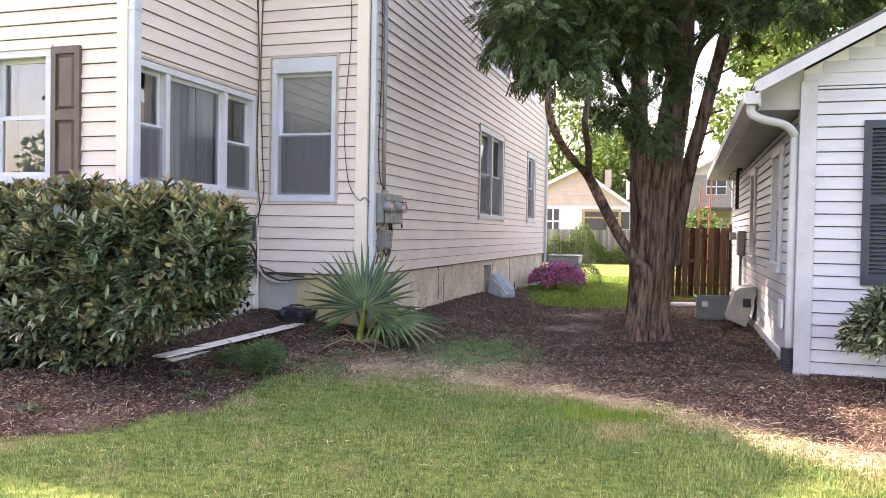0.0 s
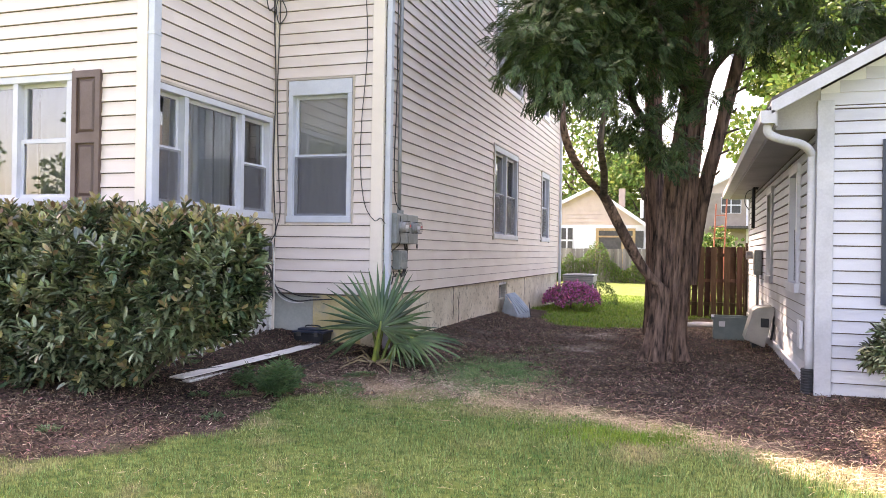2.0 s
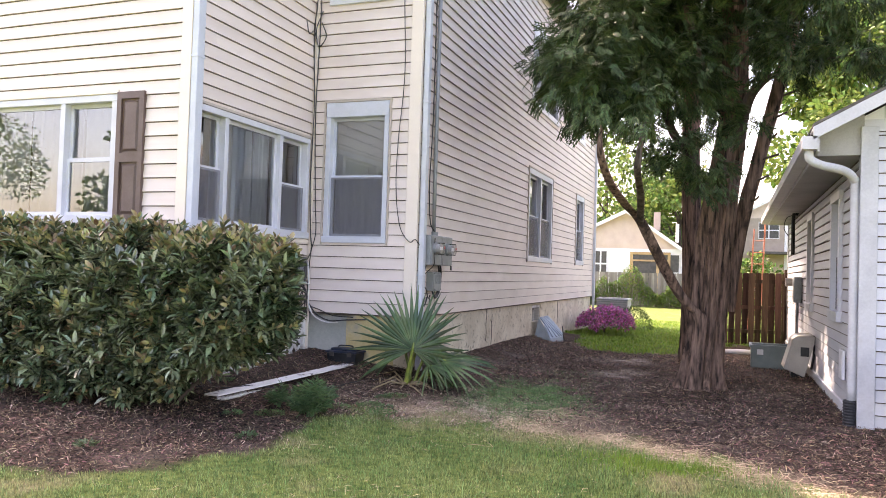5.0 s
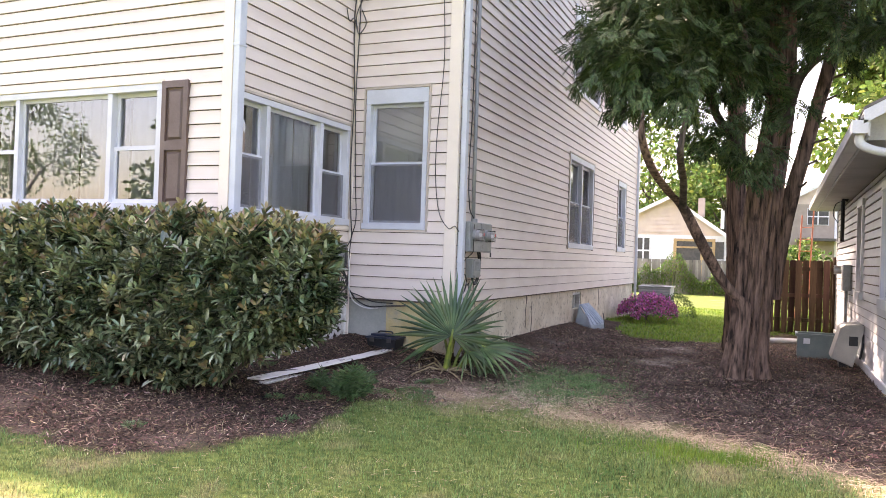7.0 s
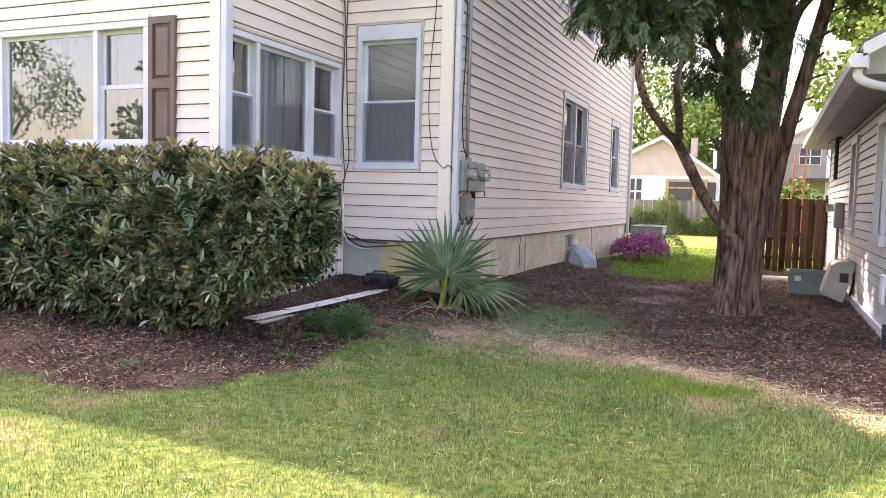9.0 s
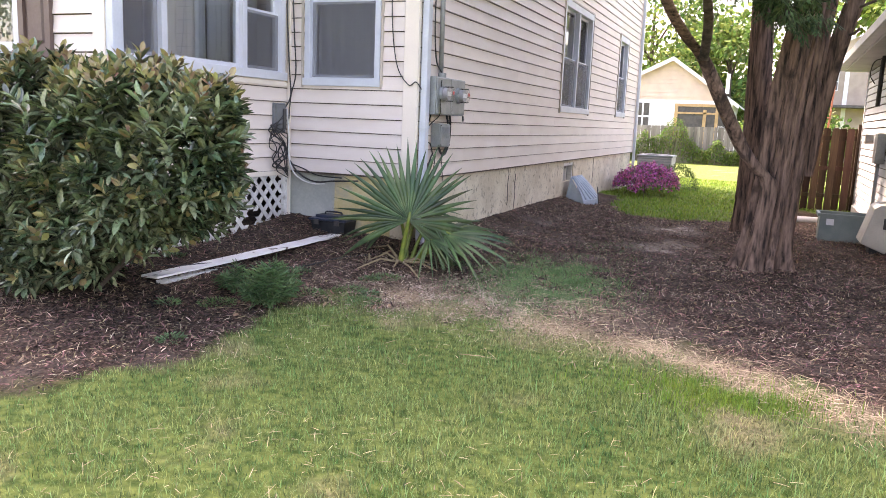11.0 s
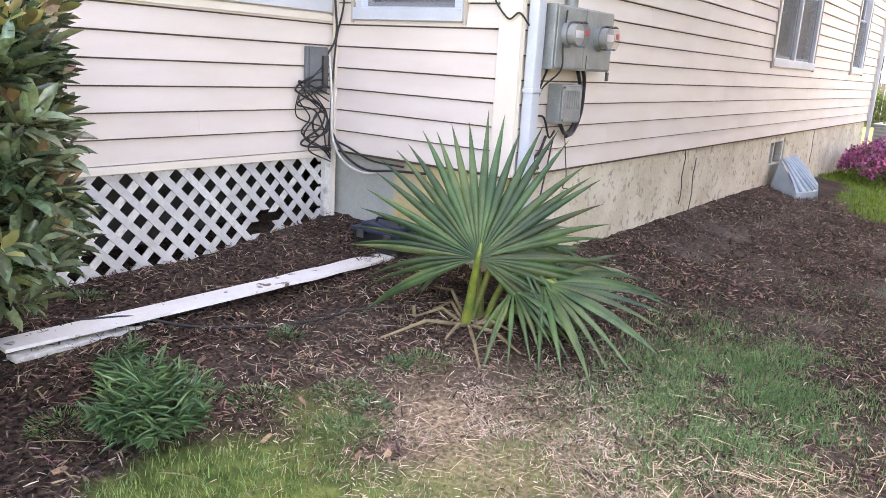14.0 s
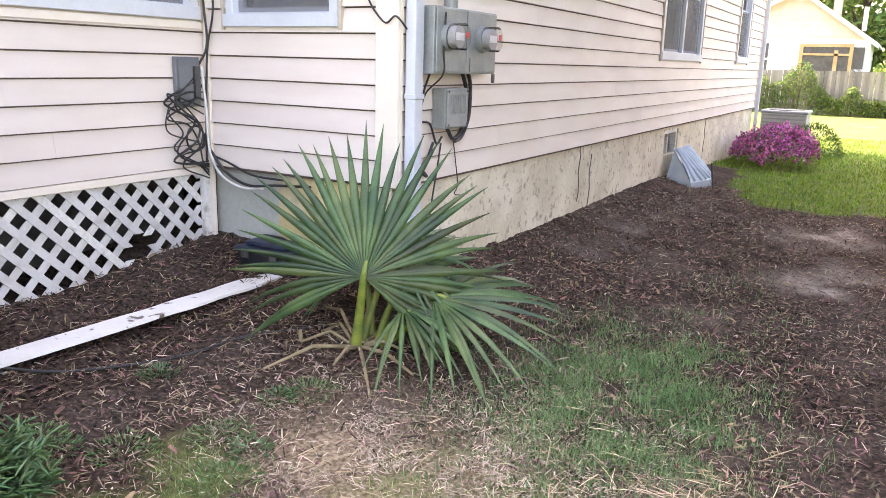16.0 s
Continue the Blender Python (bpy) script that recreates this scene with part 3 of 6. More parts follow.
for x in (-8.8, XB + 0.30):
    for y, z in ((YF - 0.30, EAVE - 0.02), (YF - 0.30, EAVE + 0.14), ((YF + 1.5) / 2, EAVE + 1.95), (1.5, EAVE + 0.14), (1.5, EAVE - 0.02)):
        bm.verts.new((x, y, z))
bm.verts.ensure_lookup_table()
v = list(bm.verts)
bm.faces.new(v[:5]), bm.faces.new(v[9:4:-1])
for k in range(5):
    bm.faces.new((v[k], v[(k + 1) % 5], v[5 + (k + 1) % 5], v[5 + k]))
tagged(part("roof_front", bm, SHINGLE), "dark shingled gable roof of the front block, unseen, shaped for the lawn shadow", "roof", kind="structure")


def post(name, pl, u0, u1, z0, z1, w, material, label):
    bm = bmesh.new()
    pl.box(bm, u0, u1, z0, z1, 0.001, w)
    return tagged(part(name, soft(bm, 0.004, 1), material), label, "trim", kind="structure")


post("trim", NARROW, -XB - 0.13, -XB + 0.03, SB - 0.01, EAVE, 0.03, VINYL_TRIM, "cream vinyl corner post of the house")
post("trim", SIDE, 0.0, 0.03, SB - 0.01, EAVE, 0.03, VINYL_TRIM, "cream vinyl corner post of the house")
post("trim", FRONT, 8.5 + XB - 0.10, 8.5 + XB + 0.03, SB - 0.01, EAVE, 0.03, VINYL_TRIM, "cream vinyl corner post of the house")
post("trim", BAY, 0.0, 0.035, SB - 0.01, EAVE, 0.03, VINYL_TRIM, "cream vinyl corner post of the house")
post("trim", NARROW, 0.02, 0.06, SB - 0.6, EAVE, 0.03, VINYL_TRIM, "cream vinyl strip in the inner corner")
post("trim", SIDE, YB - 0.10, YB + 0.01, SB - 0.01, EAVE, 0.03, VINYL_TRIM, "cream vinyl corner post of the house")

# foundation, with the basement window's opening through it
FS = Plane((-0.03, 0, 0), (0, 1, 0), (1, 0, 0))
wall("wall_foundation", FS, YB, -0.6, SB - 0.005, [(6.5, 7.25, 0.42, 0.76)], 0.22, STUCCO, "cream stuccoed block foundation, cracked and stained")
FN = Plane((XB + 0.6, 0.03, 0), (1, 0, 0), (0, -1, 0))
wall("wall_foundation_front", Plane((XB, 0.06, 0), (1, 0, 0), (0, -1, 0)), 0.62, -0.6, SB - 0.03, [], 0.2, GREY_PARGE, "grey-green parged foundation panel")
wall("wall_foundation_corner", Plane((XB + 0.62, 0.02, 0), (1, 0, 0), (0, -1, 0)), -XB - 0.65, -0.6, SB - 0.01, [], 0.2, YELLOW_STUCCO, "ochre stuccoed foundation at the house corner")
wall("wall_foundation_street", Plane((-8.5, YF + 0.03, 0), (1, 0, 0), (0, -1, 0)), 8.5 + XB - 0.4, -0.6, SB - 0.01, [], 0.2, STUCCO, "cream stuccoed foundation wall")
# Dark sheet puts the crawl space's shade into colour behind the laths.
wall("wall_crawl_shade", Plane((XB - 0.5, YF + 0.2, 0), (0, 1, 0), (1, 0, 0)), -YF, -0.6, SB - 0.03, [], 0.1, DARK_METAL_AND_SHADE, "dark sheet standing for the shade in the crawl space behind the lattice")
bm = bmesh.new()
for k, (y, dz) in enumerate(((3.30, 0.0), (3.62, -0.1), (9.0, 0.0))):
    tube(bm, [(-0.028, y + 0.02 * math.sin(i * 1.7 + k), SB - 0.02 - i * 0.09 + dz) for i in range(7)], 0.006, 5)
tagged(part("foundation_crack", bm, DARK_METAL_AND_SHADE), "thin dark cracks in the foundation stucco", "crack", kind="structure")


def window(pl, o, sashes, name="window", casing=0.075, head=0.0, screens=(), label="white vinyl window", trim=WINDOW_WHITE, channel=False, depth=0.03):
    """A window in the opening o: sashes is a list of (u0, u1, 'hung' | 'fixed'), as shares of the width."""
    u0, u1, z0, z1 = o
    mid = pl.at((u0 + u1) / 2, z0, 0)
    win = thing(name, mid, label, "window", kind="structure")
    bm = bmesh.new()
    pl.box(bm, u0, u0 + casing, z0, z1 - casing - head, -0.10, depth)
    pl.box(bm, u1 - casing, u1, z0, z1 - casing - head, -0.10, depth)
    pl.box(bm, u0, u1, z1 - casing - head, z1, -0.10, depth + 0.004)
    part("window_frame", soft(bm, 0.004, 1), trim, win)
    bm = bmesh.new()
    pl.box(bm, u0 - 0.01, u1 + 0.01, z0 - 0.03, z0 + casing * 0.8, -0.10, depth + 0.02)
    part("window_sill", soft(bm, 0.004, 1), trim, win)
    if channel:
        for p, q, r, t in ((u0 - 0.034, u0 - 0.012, z0 - 0.05, z1 + 0.034), (u1 + 0.012, u1 + 0.034, z0 - 0.05, z1 + 0.034), (u0 - 0.012, u1 + 0.012, z1 + 0.006, z1 + 0.034)):
            part("channel", pl.box(bmesh.new(), p, q, r, t, 0.001, depth + 0.008), SHADED_CHANNEL, win, "tan vinyl channel round the window, darkened for its shadow outline")
    a, b, c, d = u0 + casing, u1 - casing, z0 + casing * 0.8, z1 - casing - head
    for k, (s, e, kind) in enumerate(sashes):
        p, q = a + (b - a) * s, a + (b - a) * e
        if k:
            bm = bmesh.new()
            pl.box(bm, p - 0.035, p + 0.035, c, d, -0.10, depth - 0.006)
            part("mullion", soft(bm, 0.003, 1), trim, win)
        p, q = p + (0.035 if k else 0), q - (0.035 if e < 1 else 0)
        halves = [(c, (c + d) / 2 + 0.015, -0.028), ((c + d) / 2 - 0.015, d, -0.062)] if kind == "hung" else [(c, d, -0.03)]
        for h, (za, zb, w) in enumerate(halves):
            r = 0.042
            bm = bmesh.new()
            pl.box(bm, p, p + r, za, zb, w - 0.03, w)
            pl.box(bm, q - r, q, za, zb, w - 0.03, w)
            pl.box(bm, p + r, q - r, za, za + r, w - 0.03, w)
            pl.box(bm, p + r, q - r, zb - r, zb, w - 0.03, w)
            sash = part("sash", bm, trim, win)
            corners = [pl.at(u, z, w - 0.015) for u, z in ((p + r, za + r), (q - r, za + r), (q - r, zb - r), (p + r, zb - r))]
            pane = link("pane", fast_mesh("pane", np.array([tuple(c) for c in corners]), np.array([(0, 1, 2, 3)])), GLASS, sash, "clear window glass")
            pane.visible_shadow = False
            if kind == "hung" and h == 0 and k in screens:
                bm = bmesh.new()
                pl.box(bm, p + 0.012, q - 0.012, za + 0.012, zb - 0.02, -0.016, -0.014)
                sc = part("insect_screen", bm, SCREEN, win, "dark insect screen")
                sc.visible_shadow = False
    return win


def curtain(pl, u0, u1, z0, z1, w, label, wave=0.03, pitch=0.11, material=FABRIC):
    """A hanging cloth with folds, and its rod."""
    n = max(int((u1 - u0) / 0.012), 4)
    loc = pl.at((u0 + u1) / 2, z1, w)
    c = thing("curtain", loc, label, "curtain", "curtains behind the windows")
    vs, fs = [], []
    for i in range(n + 1):
        u = u0 + (u1 - u0) * i / n
        d = wave * math.sin(u / pitch * 2 * math.pi) + 0.4 * wave * math.sin(u / pitch * 3.7 + 1)
        for z in (z0, z1):
            vs.append(pl.at(u, z, w + d * (1 if z == z0 else 0.7)))
    fs = np.array([(2 * i, 2 * i + 2, 2 * i + 3, 2 * i + 1) for i in range(n)])
    link("cloth", fast_mesh("cloth", np.array([tuple(v) for v in vs]), fs), material, c, smooth=True)
    bm = bmesh.new()
    tube(bm, [pl.at(u0 - 0.05, z1, w), pl.at(u1 + 0.05, z1, w)], 0.012, 8)
    part("curtain_rod", bm, DARK_METAL_AND_SHADE, c)
    return c


window(FRONT, O_FRONT[0], [(0, 0.24, "hung"), (0.24, 0.76, "fixed"), (0.76, 1, "hung")], "window_front", label="white vinyl picture window with narrow sash windows at its sides", screens=())
window(BAY, O_BAY[0], [(0, 0.215, "hung"), (0.215, 0.72, "fixed"), (0.72, 1, "hung")], "window_bay", casing=0.07, screens=(0, 2), label="white vinyl triple window beside the inner corner", channel=True)
window(NARROW, O_NARROW[0], [(0, 1, "hung")], "window_narrow", casing=0.065, head=0.13, screens=(0,), label="white double-hung window with a drawn roller shade", trim=BLUE_WHITE, channel=True)
window(NARROW, O_NARROW[1], [(0, 1, "hung")], "window_narrow_upper", casing=0.09, label="white upper double-hung window")
window(SIDE, O_SIDE[0], [(0, 0.5, "hung"), (0.5, 1, "hung")], "window_side_pair", casing=0.085, head=0.03, screens=(0, 1), label="white paired double-hung windows on the side wall", trim=BLUE_WHITE, channel=True)
window(SIDE, O_SIDE[1], [(0, 1, "hung")], "window_side_single", casing=0.10, head=0.03, screens=(0,), label="white single double-hung window on the side wall", trim=BLUE_WHITE, channel=True)
window(SIDE, O_SIDE[2], [(0, 0.5, "hung"), (0.5, 1, "hung")], "window_side_upper", casing=0.10, head=0.2, screens=(0, 1), label="white paired upper windows behind the cedar")
window(SIDE, O_SIDE[3], [(0, 1, "hung")], "window_side_upper_single", casing=0.12, head=0.2, screens=(0,), label="white single upper window behind the cedar")
curtain(FRONT, 3.0, 4.42, 1.9, 3.2, -0.26, "white sheer curtain hanging behind the picture window", 0.03, 0.16, SHEER)
curtain(FRONT, 4.47, 5.25, 1.9, 3.2, -0.24, "white sheer curtain hanging beside its parted half", 0.03, 0.16, SHEER)
curtain(FRONT, 5.32, 5.95, 1.9, 3.2, -0.22, "white sheer curtain hanging behind a sash window", 0.012, 0.2, SHEER)
curtain(BAY, 0.60, 1.40, 1.85, 3.1, -0.15, "white curtain hanging in folds behind the triple window", 0.03, 0.13)
curtain(BAY, 1.44, 1.80, 1.85, 3.1, -0.17, "white curtain panel gathered beside its other half", 0.03, 0.10)
curtain(BAY, 0.11, 0.24, 2.35, 3.1, -0.20, "white curtain tied aside behind the triple window", 0.02, 0.09)
curtain(NARROW, 0.30, 1.10, 2.62, 3.5, -0.13, "pale roller shade pulled half way down", 0.0, 1.0, SHADE_CLOTH)
curtain(NARROW, 0.30, 1.10, 1.84, 3.5, -0.17, "grey net curtain behind the half-drawn shade", 0.008, 0.12)
curtain(SIDE, 6.0, 7.7, 2.55, 3.4, -0.16, "pale shade pulled half way down behind the paired windows", 0.004, 0.3, SHADE_CLOTH)
# flashing over the picture window, and the trim strip under the triple window
bm = bmesh.new()
FRONT.box(bm, 2.8, 6.02, 3.255, 3.30, 0.001, 0.045)
tagged(part("trim", soft(bm, 0.004, 1), VINYL_TRIM), "cream flashing over the picture window", "trim", kind="structure")
bm = bmesh.new()
BAY.box(bm, 0.04, 2.5, 1.74, 1.79, 0.001, 0.035)
tagged(part("trim", soft(bm, 0.004, 1), VINYL_TRIM), "cream trim strip under the triple window", "trim", kind="structure")


def panel_shutter(pl, u0, u1, z0, z1):
    s = thing("shutter", pl.at((u0 + u1) / 2, z0, 0.02), "brown painted two-panel shutter beside the picture window", "shutter")
    zm = (z0 + z1) / 2
    bm = bmesh.new()
    r = 0.06
    pl.box(bm, u0, u0 + r, z0, z1, 0.012, 0.055), pl.box(bm, u1 - r, u1, z0, z1, 0.012, 0.055)
    for a, b in ((z0, z0 + 0.09), (zm - 0.05, zm + 0.05), (z1 - 0.075, z1)):
        pl.box(bm, u0 + r, u1 - r, a, b, 0.012, 0.055)
    part("frame", bm, BROWN_PAINT, s)
    for a, b in ((z0 + 0.09, zm - 0.05), (zm + 0.05, z1 - 0.075)):
        bm = bmesh.new()
        pl.box(bm, u0 + r, u1 - r, a, b, 0.012, 0.026)
        hexa(bm, [pl.at(u, z, w) for w, e in ((0.026, 0.02), (0.046, 0.045)) for u, z in ((u0 + r + e, a + e), (u1 - r - e, a + e), (u1 - r - e, b - e), (u0 + r + e, b - e))])
        part("panel", bm, BROWN_PAINT, s)


panel_shutter(FRONT, 6.02, 6.385, 1.83, 3.265)


def downspout(x0, x1, y0, y1, z0, z1, label, material=BLUE_WHITE, kick=(0, 0)):
    d = thing("downspout", ((x0 + x1) / 2, (y0 + y1) / 2, z0), label, "downspout", "downspouts of the cream house")
    bm = box(bmesh.new(), x0, x1, y0, y1, z0, z1)
    part("pipe", soft(bm, 0.012, 2), material, d)
    for z in (1.35, 3.6, 5.8):
        if z < z1:
            part("strap", soft(box(bmesh.new(), x0 - 0.006, x1 + 0.006, y0 - 0.006, y1 + 0.006, z, z + 0.03), 0.003, 1), material, d)
    if kick != (0, 0):
        cx, cy = (x0 + x1) / 2, (y0 + y1) / 2
        bm = bmesh.new()
        hexa(bm, [(x0, y0, z0), (x1, y0, z0), (x1, y1, z0), (x0, y1, z0), (x0, y0, z0 + 0.002), (x1, y0, z0 + 0.002), (x1, y1, z0 + 0.002), (x0, y1, z0 + 0.002)])
        part("elbow", bm, material, d)
    return d


downspout(XB + 0.032, XB + 0.11, YF - 0.02, YF + 0.095, gz(XB + 0.07, YF) - 0.02, EAVE, "pale painted aluminium downspout at the front corner")
downspout(0.032, 0.105, 0.045, 0.14, gz(0.1, 0.1) - 0.02, EAVE, "pale painted aluminium downspout beside the meters")
downspout(0.032, 0.10, YB - 0.1, YB - 0.02, gz(0.1, YB) - 0.02, EAVE, "white downspout at the rear corner of the house")

# lattice skirt under the triple window
LAT = Plane((XB - 0.02, YF, 0), (0, 1, 0), (1, 0, 0))
lattice = thing("lattice_panel", (XB, -1.2, gz(-1.5, -1.2)), "white wooden garden lattice skirt with a broken hole", "lattice")
lz0, lz1, lu0, lu1 = 0.05, SB - 0.03, 0.12, 2.46
pitch, half = 0.168, 0.024


def lath(pl, s, slope, w):
    """One diagonal lath, clipped to the panel, with s its place along the bottom."""
    ua, ub = s, s + slope * (lz1 - lz0)
    t0, t1 = 0.0, 1.0
    for lim, sg in ((lu0, 1), (lu1, -1)):
        fa, fb = sg * (ua - lim), sg * (ub - lim)
        if fa < 0 and fb < 0:
            return
        if fa < 0:
            t0 = max(t0, fa / (fa - fb))
        elif fb < 0:
            t1 = min(t1, fa / (fa - fb))
    if t1 - t0 < 0.04:
        return
    spans = [(t0, t1)]
    hu, hz, hr = 1.92, 0.33, 0.10
    cu = [(t, math.hypot(ua + (ub - ua) * t - hu, lz0 + (lz1 - lz0) * t - hz)) for t in np.linspace(t0, t1, 60)]
    bad = [t for t, d in cu if d < hr]
    if bad:
        spans = [(t0, bad[0]), (bad[-1], t1)]
    for a, b in spans:
        if b - a < 0.05:
            continue
        bm = bmesh.new()
        h = half * 1.414
        pts = []
        for ww in (w, w + 0.007):
            for t, sg in ((a, -1), (b, -1), (b, 1), (a, 1)):
                pts.append(pl.at(ua + (ub - ua) * t + sg * h, lz0 + (lz1 - lz0) * t, ww))
        hexa(bm, pts)
        part("lath", bm, OLD_TRIM if (hash((round(s, 3), slope)) % 5 == 0) else LATTICE, lattice)


for k in range(-6, 20):
    lath(LAT, lu0 + k * pitch, 1.0, 0.0)
    lath(LAT, lu0 + k * pitch, -1.0, 0.0075)
post("trim", LAT, lu1, lu1 + 0.075, 0.02, SB - 0.02, 0.05, OLD_TRIM, "weathered white post beside the lattice")
post("trim", LAT, 0.02, lu0, 0.02, SB - 0.02, 0.05, OLD_TRIM, "weathered white post beside the lattice")
post("trim", LAT, 0.1, lu1, SB - 0.055, SB - 0.006, 0.045, VINYL_TRIM, "cream starter strip over the lattice")

# ---------- electric meters on the side wall ----------
meter = thing("meter_box", (0.09, 0.55, 1.50), "grey galvanised double electric meter box on the wall", "meter box")
bm = box(bmesh.new(), 0.022, 0.155, 0.17, 0.985, 1.50, 1.895)
part("box", soft(bm, 0.008, 2), GREY_METAL, meter)
for a, b in ((0.185, 0.555), (0.565, 0.97)):
    part("cover", soft(box(bmesh.new(), 0.156, 0.165, a, b, 1.512, 1.885), 0.003, 1), GREY_METAL, meter)
part("seam", box(bmesh.new(), 0.16, 0.168, 0.60, 0.606, 1.515, 1.60), DARK_METAL_AND_SHADE, meter)
for y in (0.31, 0.755):
    ring = part("meter_ring", disc(bmesh.new(), (0.166, y, 1.72), (1, 0, 0), 0.084, 0.035, 28), GREY_METAL, meter)
    part("meter_body", disc(bmesh.new(), (0.201, y, 1.72), (1, 0, 0), 0.066, 0.05, 28), SOFFIT, ring)
    g = part("meter_glass", disc(bmesh.new(), (0.201, y, 1.72), (1, 0, 0), 0.078, 0.085, 28), METER_GLASS, ring)
    part("dial", box(bmesh.new(), 0.2515, 0.254, y - 0.05, y + 0.05, 1.70, 1.745), WHITE, ring, "pale dial plate")
    part("tag", box(bmesh.new(), 0.287, 0.2885, y + 0.01, y + 0.05, 1.715, 1.75), RED_TAG, ring, "small red warning tag")
part("hub", disc(bmesh.new(), (0.09, 0.47, 1.895), (0, 0, 1), 0.045, 0.05, 16), GREY_METAL, meter)
part("conduit", tube(bmesh.new(), [(0.075, 0.47, 1.93), (0.07, 0.47, 2.6), (0.07, 0.46, 7.2)], 0.027, 10), GREY_METAL, meter, "grey steel service conduit", True)
part("latch", soft(box(bmesh.new(), 0.156, 0.172, 0.93, 0.96, 1.44, 1.50), 0.003, 1), DARK_METAL_AND_SHADE, meter)

jb = thing("junction_box", (0.07, 0.5, 1.15), "small grey ribbed junction box under the meters", "junction box")
part("body", soft(box(bmesh.new(), 0.022, 0.12, 0.385, 0.67, 1.155, 1.41), 0.008, 2), GREY_METAL, jb)
part("lid", soft(box(bmesh.new(), 0.121, 0.133, 0.395, 0.66, 1.165, 1.40), 0.004, 1), GREY_METAL, jb)
for k in range(7):
    part("rib", box(bmesh.new(), 0.134, 0.138, 0.43 + k * 0.031, 0.441 + k * 0.031, 1.25, 1.37), GREY_METAL, jb)
for y, z in ((0.405, 1.39), (0.65, 1.39), (0.405, 1.18), (0.65, 1.18)):
    part("screw", disc(bmesh.new(), (0.133, y, z), (1, 0, 0), 0.008, 0.004, 8), DARK_METAL_AND_SHADE, jb)


def cable(pts, r, label, material=BLACK_CABLE, name="cable"):
    c = part(name, tube(bmesh.new(), spline(pts, 7), r, 6), material, None, "", True)
    return tagged(c, label, "cable")


cable([(0.08, 0.66, 1.51), (0.07, 0.74, 1.40), (0.06, 0.76, 1.25), (0.06, 0.70, 1.12), (0.07, 0.58, 1.08), (0.07, 0.5, 1.15)], 0.014, "thick grey cable looping from the meter box")
cable([(0.08, 0.74, 1.51), (0.07, 0.80, 1.42), (0.06, 0.81, 1.22), (0.06, 0.72, 1.09), (0.07, 0.60, 1.06)], 0.014, "thick black cable looping from the meter box")
cable([(0.05, 0.30, 1.50), (0.05, 0.22, 1.36), (0.045, 0.19, 1.22), (0.045, 0.32, 1.19), (0.05, 0.40, 1.06), (0.05, 0.47, 1.10)], 0.007, "thin black cable clipped to the siding")
cable([(0.05, 0.36, 1.07), (0.05, 0.30, 0.98), (0.04, 0.24, 0.92), (0.05, 0.29, 0.86), (0.05, 0.20, 0.90)], 0.010, "frayed end of an old dark cable on the wall")
cable([(0.05, 0.46, 1.06), (0.05, 0.42, 0.9), (0.05, 0.34, 0.6), (0.06, 0.30, 0.3), (0.08, 0.28, 0.1)], 0.006, "thin black cable running down to the ground")
cable([(0.05, 0.62, 1.07), (0.04, 0.68, 0.92), (0.05, 0.70, 0.76), (0.05, 0.66, 0.70), (0.05, 0.74, 0.68)], 0.004, "thin loose wire with a frayed tuft")
cable([(0.175, 0.27, 1.86), (0.175, 0.25, 1.65), (0.17, 0.26, 1.50), (0.06, 0.24, 1.38), (0.05, 0.19, 1.24)], 0.006, "thin black cable over the meter box")
cable([(0.06, 0.40, 7.1), (0.06, 0.36, 5.0), (0.05, 0.38, 3.4), (0.06, 0.30, 2.6), (0.06, 0.36, 2.1), (0.09, 0.45, 1.95)], 0.008, "thin black cable beside the service conduit")
cable([(-0.22, -0.04, 7.1), (-0.24, -0.04, 5.2), (-0.20, -0.04, 4.0), (-0.26, -0.045, 3.1), (-0.27, -0.045, 2.5), (-0.20, -0.05, 2.0), (-0.06, -0.05, 1.79), (0.02, -0.04, 1.82), (0.06, 0.02, 1.75)], 0.006, "thin black cable drooping beside the narrow window")
CX, CY = XB + 0.04, -0.06
cable([(CX, CY, 7.1), (CX + 0.02, CY, 5.2), (CX - 0.02, CY, 4.6), (CX + 0.02, CY, 3.6), (CX, CY, 2.6), (CX + 0.03, CY, 1.95), (CX + 0.05, CY, 1.65), (CX, CY - 0.04, 1.50)], 0.008, "black cable running up the inner corner")
cable([(CX + 0.05, -0.035, 7.1), (CX + 0.06, -0.035, 4.9), (CX + 0.03, -0.035, 3.5), (CX + 0.07, -0.035, 2.4), (CX + 0.10, -0.04, 1.9), (CX + 0.04, -0.05, 1.6), (CX + 0.02, -0.07, 1.1), (CX + 0.02, -0.08, 0.85)], 0.007, "black cable running up the inner corner")
cable([(CX + 0.08, -0.04, 4.75), (CX + 0.16, -0.05, 4.55), (CX + 0.05, -0.05, 4.42), (CX + 0.01, -0.06, 4.65), (CX + 0.1, -0.05, 4.9)], 0.007, "looped slack cable high in the inner corner")
cable([(CX, -0.30, 4.7), (CX, -0.22, 4.55), (CX, -0.10, 4.62), (CX + 0.03, -0.06, 4.5)], 0.007, "short slack cable high in the inner corner")
RG = random.Random(5)
for k in range(7):
    y0 = -0.10 - 0.03 * k
    pts = [(CX + 0.02, -0.08 - 0.02 * RG.random(), 1.48 - 0.05 * k)]
    for i in range(5):
        pts.append((CX + 0.01 + 0.035 * RG.random(), -0.12 - 0.30 * RG.random(), 1.35 - 0.11 * i - 0.08 * RG.random()))
    pts.append((CX + 0.03, -0.07, 0.86 - 0.02 * k))
